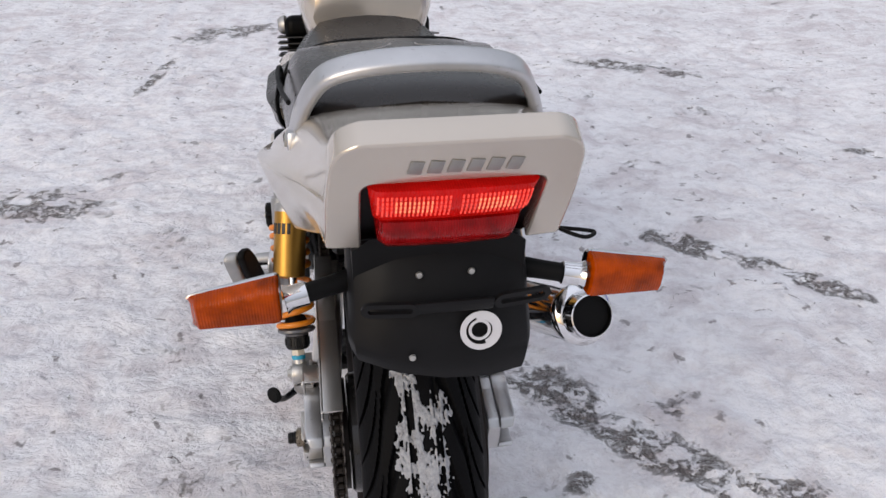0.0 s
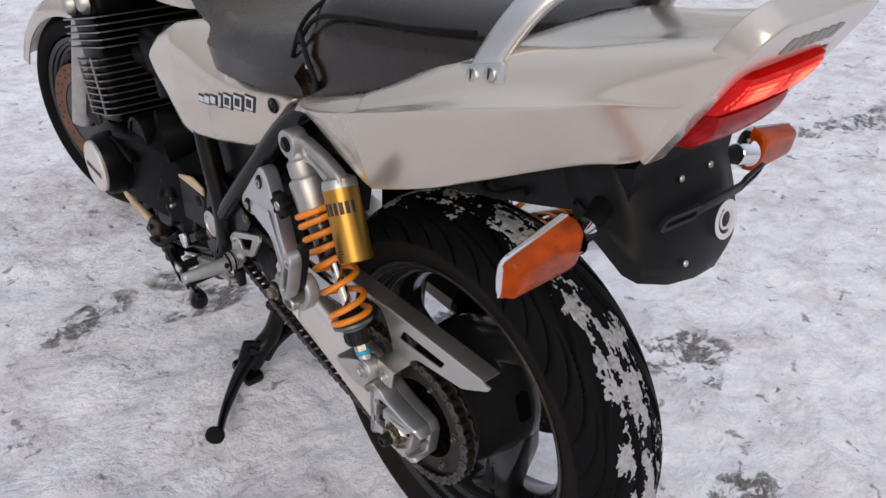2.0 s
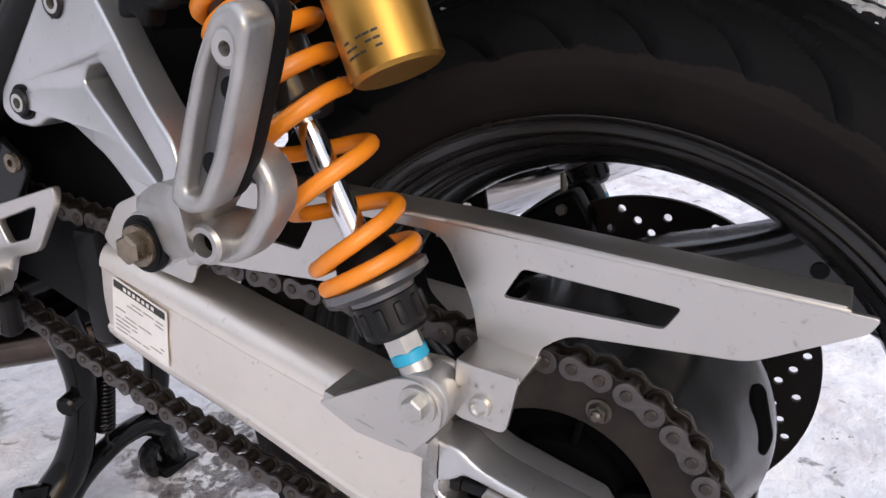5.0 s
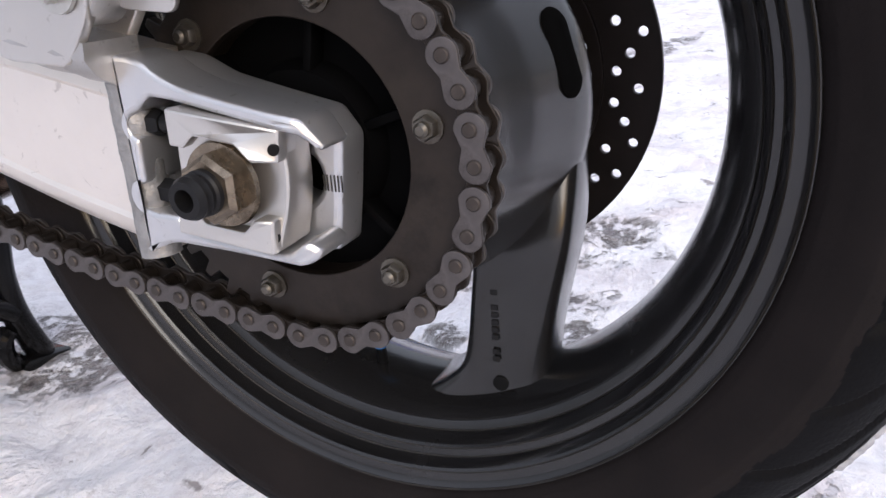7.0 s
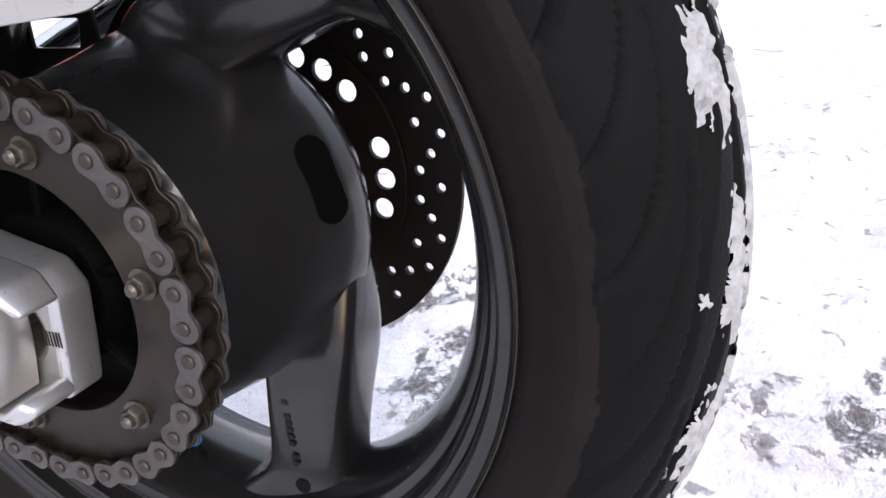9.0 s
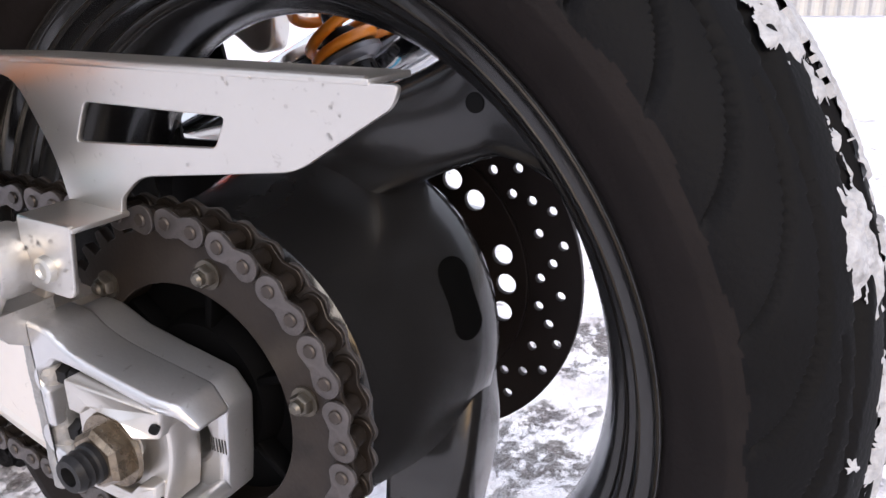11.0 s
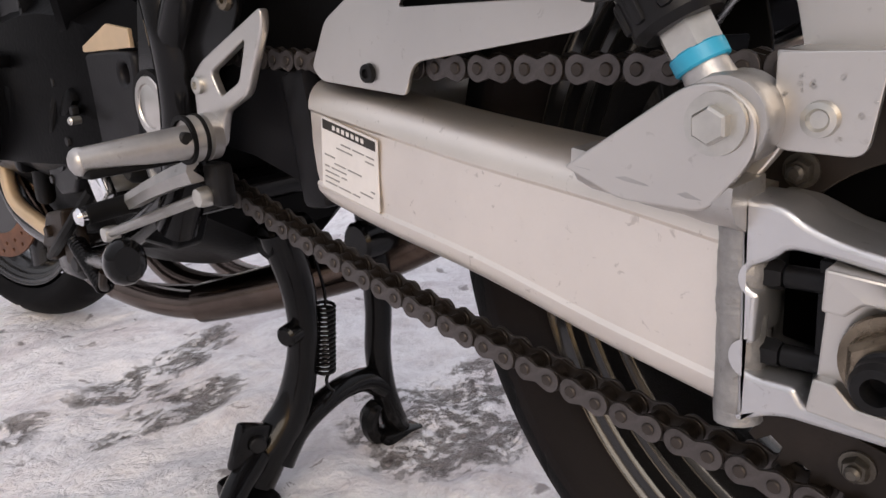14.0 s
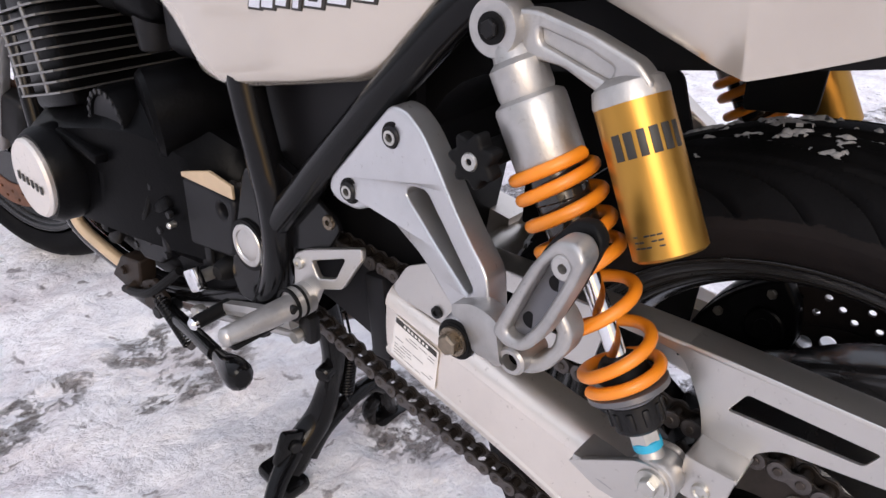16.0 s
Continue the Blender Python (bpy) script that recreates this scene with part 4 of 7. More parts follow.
# chain guard: one pressed sheet with two slots and a stepped tab
GUARD_LINE = [(0.352, 0.508), (0.334, 0.536), (0.262, 0.571), (0.069, 0.573), (-0.140, 0.569), (-0.137, 0.561), (-0.092, 0.534), (-0.004, 0.524), (0.010, 0.5125), (0.0115, 0.505), (0.047, 0.505), (0.052, 0.530),
              (0.072, 0.566), (0.130, 0.566), (0.140, 0.5195), (0.258, 0.508), (0.266, 0.4895), (0.344, 0.499)]
SLOT_A = [(0.024, 0.5555), (-0.0585, 0.5535), (-0.0515, 0.5405), (0.034, 0.5370)]
SLOT_B = [(0.254, 0.5545), (0.160, 0.5560), (0.171, 0.5355), (0.266, 0.5385)]
guard = part("chain_guard", plate([rounded(GUARD_LINE, [0.004, 0.006, 0.01, 0.001, 0.003, 0.004, 0.008, 0.012, 0.004, 0.001, 0.001, 0.02, 0.012, 0.004, 0.01, 0.008, 0.004, 0.005]), rounded(SLOT_A, 0.003), rounded(SLOT_B, 0.003)], -0.1335, 0.003, 0.0006, 1, "chain_guard"), GUARD, moto, "brushed aluminium chain guard with slots")
part("top_flange", rbox((0.03, 0.200, 0.0028), (-0.1205, -0.028, 0.5713), 0.001, Matrix.Rotation(radians(1.1), 4, 'X')), GUARD, guard)
part("front_flange", rbox((0.03, 0.195, 0.0028), (-0.1205, 0.166, 0.5722), 0.001, Matrix.Rotation(radians(-0.6), 4, 'X')), GUARD, guard)
part("fold", tube([(-0.1335, 0.262, 0.5712), (-0.1335, 0.068, 0.5733), (-0.1335, -0.036, 0.5714), (-0.1335, -0.126, 0.5696)], 0.0019, 10, 6), GUARD, guard)
part("tab_ledge", rbox((0.031, 0.037, 0.0028), (-0.147, 0.0285, 0.5060), 0.0009, Matrix.Rotation(radians(4), 4, 'X')), GUARD, guard)
part("tab", plate([rounded([(0.0465, 0.508), (0.0475, 0.474), (0.016, 0.472), (0.0105, 0.507)], [0.002, 0.006, 0.006, 0.002])], -0.1615, 0.003, 0.0006, 1, "tab"), GUARD, guard)
part("tab_bolt", lathe([(0, 0), (0, 0.0065), (0.003, 0.006), (0.0035, 0.004), (0.002, 0.003), (0.002, 0)], (-0.163, 0.031, 0.485), (-1, 0, 0), 24), STEEL, guard)
part("guard_screw", lathe([(0, 0), (0, 0.006), (0.003, 0.0055), (0.0035, 0.003), (0.0015, 0.0028), (0.0015, 0)], (-0.135, 0.296, 0.503), (-1, 0, 0), 20), DARKGREY, guard)

# water drops on the guard
DROP, drop_t, drop_b = nodes_of("water_drop")
drop_b.inputs["Transmission Weight"].default_value = 1.0
drop_b.inputs["Roughness"].default_value = 0.03
drop_b.inputs["IOR"].default_value = 1.33
drops = bmesh.new()
drop_rng = random.Random(5)
for k in range(50):
    y, z = drop_rng.uniform(-0.115, 0.075), drop_rng.uniform(0.530, 0.570)
    if -0.066 < y < 0.040 and 0.533 < z < 0.559 or z < 0.535 - 0.18 * (y + 0.09) and y < 0:
        continue
    r = drop_rng.uniform(0.0005, 0.0010)
    lathe([(0.0, r), (0.35 * r, 0.9 * r), (0.6 * r, 0.55 * r), (0.68 * r, 0.0)], (-0.13495, y, z), (-1, 0, 0), 8, bm=drops)
for k in range(14):
    y, z = drop_rng.uniform(0.014, 0.045), drop_rng.uniform(0.476, 0.503)
    r = drop_rng.uniform(0.0006, 0.0012)
    lathe([(0.0, r), (0.35 * r, 0.9 * r), (0.6 * r, 0.55 * r), (0.68 * r, 0.0)], (-0.16305, y, z), (-1, 0, 0), 8, bm=drops)
tagged(part("water_film", drops, DROP, guard, "clear drops of melted snow", 60), kind="stuff")

# label on the arm
label_ob = part("warning_label", plate([rounded([(0.349, 0.477), (0.290, 0.4635), (0.2945, 0.4175), (0.3565, 0.4295)], 0.002)], -0.1343, 0.0008, 0.0001, 0, "warning_label", (0.35, 0.0787)), PAPER, swingarm, "white paper label with a black heading bar")


def on_label(u, v):
    """Label coordinates: u from its front edge to the rear, v from top to bottom."""
    a = Vector((0.349, 0.477)).lerp(Vector((0.290, 0.4635)), u)
    b = Vector((0.3565, 0.4295)).lerp(Vector((0.2945, 0.4175)), u)
    return tuple(a.lerp(b, v))


def bar_on_label(u0, v0, u1, v1, mat):
    part("print_bar", plate([[on_label(u0, v0), on_label(u1, v0), on_label(u1, v1), on_label(u0, v1)]], -0.1349 - (0.0003 if mat is PAPER else 0.0), 0.0003, 0.00005, 0, "print_bar", (0.35, 0.0787)), mat, label_ob)


bar_on_label(0.03, 0.03, 0.97, 0.16, BLACKTEXT)
for k in range(7):
    bar_on_label(0.22 + 0.085 * k, 0.065, 0.27 + 0.085 * k, 0.125, PAPER)
for row in range(9):
    v = 0.27 + row * 0.078
    u = 0.06
    while u < 0.9:
        w = random.uniform(0.08, 0.3)
        if random.random() < 0.55:
            bar_on_label(u, v, min(u + w, 0.94), v + 0.02, GREYTEXT)
        u += w + 0.04

# -- shock absorbers --
def shock(sx):
    top, low = Vector((-0.168, 0.217, 0.772)), Vector((-0.168, 0.060, 0.485))
    top.x, low.x = sx * 0.168, sx * 0.168
    d = (low - top).normalized()
    length = (low - top).length

    def p(s, off=0.0):
        return top + d * s

    body = part("shock_absorber", lathe([(0.022, 0), (0.022, 0.015), (0.026, 0.0195), (0.044, 0.0195), (0.047, 0.0185), (0.050, 0.0235), (0.053, 0.0245), (0.094, 0.0245), (0.098, 0.0235), (0.100, 0.0185), (0.102, 0)], top, d, 40), CAST, moto, "grey shock absorber with orange coil spring and gold reservoir", 28)
    part("eye", lathe([(-0.013, 0.010), (-0.013, 0.0185), (-0.011, 0.0195), (0.011, 0.0195), (0.013, 0.0185), (0.013, 0.010)], top, (1, 0, 0), 32, True), CAST, body)
    part("eye_bush", lathe([(-0.0145, 0.006), (-0.0145, 0.0105), (0.0145, 0.0105), (0.0145, 0.006)], top, (1, 0, 0), 24, True), RUBBER, body)
    part("eye_bolt", hexhead(top + Vector((sx * 0.0125, 0, 0)), (sx, 0, 0), 0.0065, 0.006), DARKGREY, body)
    part("eye_neck", rod(p(0.010), p(0.03), 0.013, 0.016), CAST, body)
    part("inner_sleeve", lathe([(0.099, 0.0186), (0.112, 0.0186), (0.113, 0.0194), (0.118, 0.0194), (0.119, 0.0186), (0.157, 0.0186), (0.160, 0.017), (0.168, 0.016), (0.168, 0)], top, d, 36), SLEEVE, body, "glossy dark damper body")
    part("sleeve_ring", rod(p(0.1585), p(0.1645), 0.0188, 0.0188, 0.0015), BRASS, body)
    part("damper_rod", rod(p(0.15), p(0.262), 0.0072), CHROME, body, "chrome damper rod")
    part("bump_stop", rod(p(0.235), p(0.252), 0.015, 0.019, 0.003), RUBBER, body)
    part("spring", coil(p(0.093), p(0.2515), 7.35, 0.0265, 0.0046, 10, 28, [(0, 0), (0.14, 0.075), (0.55, 0.43), (0.86, 0.925), (0.93, 0.965), (1, 1.0)]), ORANGE, body, "orange painted coil spring", 60)
    part("spring_seat", lathe([(0.2545, 0), (0.2545, 0.026), (0.256, 0.0293), (0.260, 0.0293), (0.263, 0.024), (0.2645, 0.0185), (0.267, 0.018), (0.267, 0)], top, d, 40), GREY, body)
    knob = part("adjuster_knob", lathe([(0.266, 0), (0.266, 0.0165), (0.268, 0.0182), (0.286, 0.0182), (0.289, 0.0150), (0.289, 0)], top, d, 40), DARKGREY, body)
    rot = frame_for(d)
    for k in range(10):
        a = math.tau * k / 10
        part("knob_rib", rbox((0.005, 0.0055, 0.013), top + d * 0.277 + rot @ Vector((0.0175 * math.cos(a), 0.0175 * math.sin(a), 0)), 0.0018, rot.to_4x4() @ Matrix.Rotation(a, 4, 'Z')), DARKGREY, body)
    part("lock_nut", lathe([(0.288, 0), (0.288, 0.0110), (0.299, 0.0110), (0.299, 0)], top, d, 6), STEEL, body, "", 20)
    part("blue_ring", rod(p(0.2985), p(0.3055), 0.0106, 0.0106, 0.0008), BLUE, body, "bright blue ring")
    part("lower_neck", rod(p(0.302), p(0.318), 0.0085, 0.010), CAST, body)
    part("lower_eye", lathe([(-0.0105, 0.006), (-0.0105, 0.0165), (-0.009, 0.0175), (0.009, 0.0175), (0.0105, 0.0165), (0.0105, 0.006)], low + Vector((0.001 * -sx, 0, 0)), (1, 0, 0), 32, True), CAST, body)
    # reservoir on a cast arm
    c0, c1 = Vector((sx * 0.160, 0.126, 0.743)), Vector((sx * 0.170, 0.079, 0.655))
    dd = (c1 - c0).normalized()
    ln = (c1 - c0).length
    part("reservoir", lathe([(0, 0), (0, 0.021), (0.002, 0.0235), (ln - 0.002, 0.0235), (ln, 0.021), (ln, 0)], c0, dd, 48), GOLD, body, "gold anodised reservoir")
    part("reservoir_cap", lathe([(-0.012, 0), (-0.012, 0.014), (-0.007, 0.022), (0.001, 0.0238), (0.004, 0.0238), (0.004, 0)], c0, dd, 40), CAST, body)
    ARM = [(0.212, 0.784), (0.190, 0.786), (0.150, 0.777), (0.118, 0.766), (0.106, 0.754), (0.116, 0.739), (0.140, 0.742), (0.168, 0.754), (0.196, 0.756)]
    WEB = [(0.188, 0.776), (0.152, 0.768), (0.132, 0.760), (0.136, 0.751), (0.150, 0.755), (0.186, 0.766)]
    part("reservoir_arm", plate([rounded(ARM, 0.005), rounded(WEB, 0.004)], sx * 0.164, 0.017, 0.003, 2, "reservoir_arm"), CAST, body)
    part("arm_web", plate([rounded(WEB, 0.003)], sx * 0.164, 0.007, 0.0008, 1, "arm_web"), CAST, body)
    # lettering on the reservoir becomes slanted blocks
    fr = frame_for(dd)
    out = Vector((sx, -0.55, 0.15))
    e1 = (out - dd * out.dot(dd)).normalized()
    e2 = dd.cross(e1)
    for k in range(6):
        a = radians(-58 + 19 * k) * (1 if sx < 0 else -1)
        n = e1 * math.cos(a) + e2 * math.sin(a)
        m = Matrix((e1 * -math.sin(a) + e2 * math.cos(a), dd, n)).transposed().to_4x4()
        w = 0.0055 if k % 3 else 0.0048
        part("letter_block", rbox((w, 0.0160, 0.0008), c0 + dd * 0.029 + n * 0.0235, 0.0002, m), BLACKTEXT, body)
    for k in range(5):
        for r_ in range(3):
            if (k + r_) % 4 == 3:
                continue
            a = radians(8 + 10 * k) * (1 if sx < 0 else -1)
            n = e1 * math.cos(a) + e2 * math.sin(a)
            m = Matrix((e1 * -math.sin(a) + e2 * math.cos(a), dd, n)).transposed().to_4x4()
            part("print_bar", rbox((0.0034, 0.0011, 0.0005), c0 + dd * (0.083 + 0.0035 * r_) + n * 0.0235, 0.0001, m), BLACKTEXT, body)
    return body


shock(-1)
shock(1)

# -- passenger footrest hanger --
HANG = [(0.318, 0.6985), (0.4035, 0.6120), (0.4070, 0.5980), (0.3940, 0.5905), (0.3670, 0.5905), (0.3500, 0.6000), (0.3250, 0.6015), (0.2620, 0.5825), (0.2240, 0.5630), (0.2070, 0.5450), (0.1900, 0.5480), (0.1840, 0.5750),
        (0.1885, 0.6120), (0.2225, 0.6395), (0.2515, 0.6670), (0.2760, 0.6890), (0.2980, 0.6980)]
HSLOT = [(0.3005, 0.6300), (0.2910, 0.6400), (0.2680, 0.6450), (0.2450, 0.6280), (0.2025, 0.5950), (0.2095, 0.5860), (0.2540, 0.6060)]


def hanger_face(y):
    """How far out the hanger's face stands: it leans out to the rear."""
    return float(np.interp(y, (0.17, 0.205, 0.30, 0.36, 0.41), (0.214, 0.206, 0.174, 0.165, 0.160)))


def hanger_mesh(sx):
    me = plate([rounded(HANG, [0.012, 0.008, 0.008, 0.012, 0.012, 0.012, 0.012, 0.02, 0.012, 0.012, 0.01, 0.015, 0.01, 0.02, 0.02, 0.015, 0.012]), rounded(HSLOT, 0.006)], -sx * 0.012, 0.024, 0.003, 3, "footrest_hanger")
    for v in me.vertices:
        v.co.x += sx * hanger_face(v.co.y)
    return me


hanger = part("footrest_hanger", hanger_mesh(-1), ENDCAST, moto, "satin aluminium passenger footrest hanger")
for y, z in ((0.3125, 0.6745), (0.3735, 0.6080)):
    x = -hanger_face(y)
    # black disc for the shade in the recess round the bolt
    part("bolt_recess", lathe([(0, 0), (0, 0.0118), (0.0012, 0.0118), (0.0014, 0)], (x - 0.0008, y, z), (-1, 0, 0), 28), RUBBER, hanger)
    part("socket_bolt", lathe([(0, 0), (0, 0.0092), (0.003, 0.0092), (0.0045, 0.008), (0.0045, 0.0045), (0.0015, 0.0045), (0.0015, 0)], (x - 0.0014, y, z), (-1, 0, 0), 28), DARKGREY, hanger)
    part("socket", lathe([(0, 0.0036), (0, 0.0064), (0.0034, 0.0060), (0.0034, 0.0036)], (x - 0.0030, y, z), (-1, 0, 0), 20, True), STEEL, hanger)
part("hanger_boss", tube([(-0.192, 0.204, 0.566), (-0.207, 0.205, 0.562), (-0.219, 0.2045, 0.560)], [0.0185, 0.0175, 0.0168], 24, 4), ENDCAST, hanger)
part("pivot_washer", lathe([(0, 0), (0, 0.0162), (0.003, 0.0160), (0.0035, 0.0138), (0.005, 0.0138), (0.0055, 0)], (-0.2190, 0.2045, 0.560), (-1, 0, 0), 32), RUBBER, hanger)
part("pivot_bolt", hexhead((-0.226, 0.2045, 0.560), (-1, 0, 0), 0.0084, 0.008, lathe([(-0.004, 0), (-0.004, 0.0118), (0.001, 0.0114), (0.001, 0)], (-0.2255, 0.2045, 0.560), (-1, 0, 0), 32)), BRASS, hanger, "gold-tinted hex bolt", 20)
part("clevis", smooth_loft([[(x0 + hx * c, y0 + hy * a, z0 + hz * a) for c, a in ((-1, -0.7), (-0.7, -1), (0.7, -1), (1, -0.7), (1, 0.7), (0.7, 1), (-0.7, 1), (-1, 0.7))] for x0, y0, z0, hx, hy, hz in ((-0.206, 0.205, 0.566, 0.012, 0.010, 0.016), (-0.214, 0.186, 0.576, 0.012, 0.006, 0.019), (-0.222, 0.168, 0.582, 0.012, 0.004, 0.018), (-0.227, 0.156, 0.584, 0.011, 0.003, 0.015))], 4), CAST, hanger, "", 40)
part("clevis_pin", lathe([(0, 0), (0, 0.0105), (0.028, 0.0105), (0.030, 0.0090), (0.030, 0.0062), (0.022, 0.0058), (0.022, 0)], (-0.205, 0.148, 0.575), (-1, 0, 0), 28), CAST, hanger)
# black plug for the shade down the pin's bore
part("pin_bore", rod((-0.226, 0.148, 0.575), (-0.2285, 0.148, 0.575), 0.0057, 0.0057, 0.0003), HOLLOW, hanger)

# the folded footrest: a long rounded frame round a recess, with rubber behind it and a second frame below
LOOP = [(0.1610, 0.5970), (0.1454, 0.6290), (0.1283, 0.6634), (0.1100, 0.6864), (0.0952, 0.6900), (0.0877, 0.6820), (0.0952, 0.6606), (0.1130, 0.6200), (0.1286, 0.5990), (0.1476, 0.5930)]
LOOP_R = [0.012, 0.02, 0.02, 0.010, 0.008, 0.008, 0.02, 0.02, 0.012, 0.010]
RECESS = [(0.1470, 0.6035), (0.1300, 0.6420), (0.1165, 0.6690), (0.1045, 0.6790), (0.0975, 0.6755), (0.1030, 0.6600), (0.1185, 0.6270), (0.1345, 0.6035)]
LEAN = (0.13, 0.3)
part("passenger_footrest", plate([rounded(LOOP, LOOP_R), rounded(RECESS, 0.007)], -0.241, 0.020, 0.004, 3, "passenger_footrest", LEAN), CAST, hanger, "cast aluminium folded footrest")
part("footrest_floor", plate([rounded(RECESS, 0.006)], -0.2385, 0.006, 0.0008, 1, "footrest_floor", LEAN), GREY, hanger)
part("footrest_screw", lathe([(0, 0.003), (0, 0.0078), (0.008, 0.0078), (0.009, 0.0065), (0.009, 0.003)], (-0.2490, 0.1035, 0.6715), (-1, 0, 0), 24, True), CAST, hanger)
# holes as black discs on the floor, shade put into their colour
for y, z, r in ((0.1125, 0.6540, 0.0050), (0.1310, 0.6185, 0.0056)):
    x = -0.2415 + LEAN[1] * (y - LEAN[0])
    part("footrest_hole", rod((x + 0.001, y, z), (x - 0.0006, y, z), r, r, 0.0003, 20), RUBBER, hanger)
mid_y, mid_z = sum(p[0] for p in LOOP) / len(LOOP), sum(p[1] for p in LOOP) / len(LOOP)
part("rubber_pad", plate([rounded([(mid_y + 1.07 * (y - mid_y) + 0.003, mid_z + 1.05 * (z - mid_z) + 0.002) for y, z in LOOP], LOOP_R)], -0.2255, 0.011, 0.003, 2, "rubber_pad", LEAN), RUBBER, hanger)
FORK = [(0.1340, 0.6270), (0.1180, 0.6200), (0.1105, 0.6080), (0.1115, 0.5950), (0.1255, 0.5730), (0.1390, 0.5630), (0.1530, 0.5620), (0.1710, 0.5540), (0.1740, 0.5660), (0.1600, 0.5900)]
part("footrest_fork", plate([rounded(FORK, 0.009), rounded([(0.1330, 0.6120), (0.1220, 0.6090), (0.1230, 0.5950), (0.1340, 0.5790), (0.1500, 0.5740), (0.1520, 0.5850)], 0.005)], -0.2160, 0.020, 0.004, 3, "footrest_fork"), CAST, hanger)

# -- rider footrest and gear lever --
HEEL = [(0.466, 0.512), (0.450, 0.522), (0.366, 0.553), (0.367, 0.540), (0.396, 0.497), (0.428, 0.485), (0.440, 0.460), (0.462, 0.455), (0.470, 0.470)]
heel = part("heel_plate", plate([rounded(HEEL, 0.006), rounded([(0.440, 0.513), (0.389, 0.534), (0.404, 0.506), (0.431, 0.496)], 0.005)], -0.165, 0.007, 0.0015, 2, "heel_plate"), GUARD, moto, "aluminium heel plate beside the rider footrest")
part("socket_bolt", lathe([(0, 0), (0, 0.0065), (0.003, 0.0065), (0.004, 0.005), (0.004, 0.003), (0.001, 0.003), (0.001, 0)], (-0.1685, 0.458, 0.5045), (-1, 0, 0), 24), STEEL, heel)
part("footrest_collar", lathe([(0, 0), (0, 0.017), (0.008, 0.0175), (0.009, 0.0145), (0.011, 0.0145), (0.012, 0.017), (0.022, 0.0165), (0.022, 0)], (-0.168, 0.450, 0.468), (-1, 0, 0), 32), CAST, heel)
for x in (-0.1795, -0.1895):
    part("collar_ring", lathe([(0, 0.0145), (0, 0.0178), (0.003, 0.0178), (0.003, 0.0145)], (x, 0.450, 0.468), (-1, 0, 0), 32, True), RUBBER, heel)
part("rider_footrest", tube([(-0.186, 0.4485, 0.4665), (-0.222, 0.4510, 0.4655), (-0.266, 0.4535, 0.4645)], [0.0140, 0.0125, 0.0098], 20, 5, flat=(1.1, 0.9)), CAST, heel, "grey tapered metal footrest")
part("footrest_tip", lathe([(-0.003, 0.0096), (0.0, 0.0096), (0.0032, 0.0080), (0.0052, 0.0048), (0.0060, 0)], (-0.2655, 0.4535, 0.4645), (-1, 0.05, -0.02), 24), CAST, heel)
part("footrest_pad", rbox((0.066, 0.0145, 0.006), (-0.232, 0.4500, 0.4560), 0.002, Matrix.Rotation(radians(3), 4, 'Z')), RUBBER, heel, "black rubber under the footrest")
part("footrest_pin", rod((-0.1965, 0.4460, 0.4700), (-0.1965, 0.4345, 0.4700), 0.0055, 0.005, 0.001), DARKGREY, heel)
lever = part("gear_lever", loft([[(-0.1905, y, z + 0.0085 * w), (-0.1800, y, z + 0.0085 * w), (-0.1800, y, z + 0.0060 * w), (-0.1875, y, z), (-0.1800, y, z - 0.0065 * w), (-0.1800, y, z - 0.0090 * w), (-0.1905, y, z - 0.0090 * w), (-0.1930, y, z)] for y, z, w in ((0.452, 0.4450, 1.0), (0.480, 0.4385, 0.95), (0.530, 0.4245, 0.85), (0.574, 0.4100, 0.80))]), CAST, heel, "silver channel-section gear lever", 25)
part("gear_toe_piece", rod((-0.179, 0.5790, 0.4080), (-0.2245, 0.5790, 0.4050), 0.0088, 0.0082, 0.0015), RUBBER, lever, "black rubber toe piece")
part("toe_screw", lathe([(0, 0.0078), (0.004, 0.0078), (0.007, 0.0055), (0.007, 0)], (-0.2245, 0.5790, 0.4050), (-1, 0, -0.06), 20), CHROME, lever)
part("linkage_rod", tube([(-0.180, 0.4600, 0.4225), (-0.1805, 0.55, 0.3975), (-0.181, 0.6440, 0.3715)], 0.0046, 10, 4), CAST, heel)
for y, z in ((0.4540, 0.4240), (0.6490, 0.3700)):
    part("linkage_joint", lathe([(-0.007, 0), (-0.007, 0.0068), (-0.003, 0.0078), (0.003, 0.0078), (0.007, 0.0068), (0.007, 0)], (-0.180, y, z), (1, 0, 0), 20), STEEL, heel)
part("joint_block", rbox((0.016, 0.022, 0.034), (-0.170, 0.448, 0.432), 0.005), DARKGREY, heel)
part("lever_arm", rbox((0.008, 0.022, 0.05), (-0.152, 0.655, 0.428), 0.003), DARKGREY, heel)
part("second_joint", rod((-0.146, 0.66, 0.41), (-0.17, 0.66, 0.41), 0.010), DARKGREY, heel)

heel.location = (0.0125, 0.005, -0.005)

# -- frame --
frame_part = part("frame", tube([(-0.145, 0.552, 0.82), (-0.148, 0.544, 0.72), (-0.15, 0.530, 0.65), (-0.15, 0.516, 0.60), (-0.15, 0.504, 0.55), (-0.148, 0.506, 0.49), (-0.146, 0.530, 0.425), (-0.145, 0.56, 0.38)], 0.0185, 16, 6, flat=(1.0, 1.15)), FRAME, moto, "glossy black tubular steel frame")
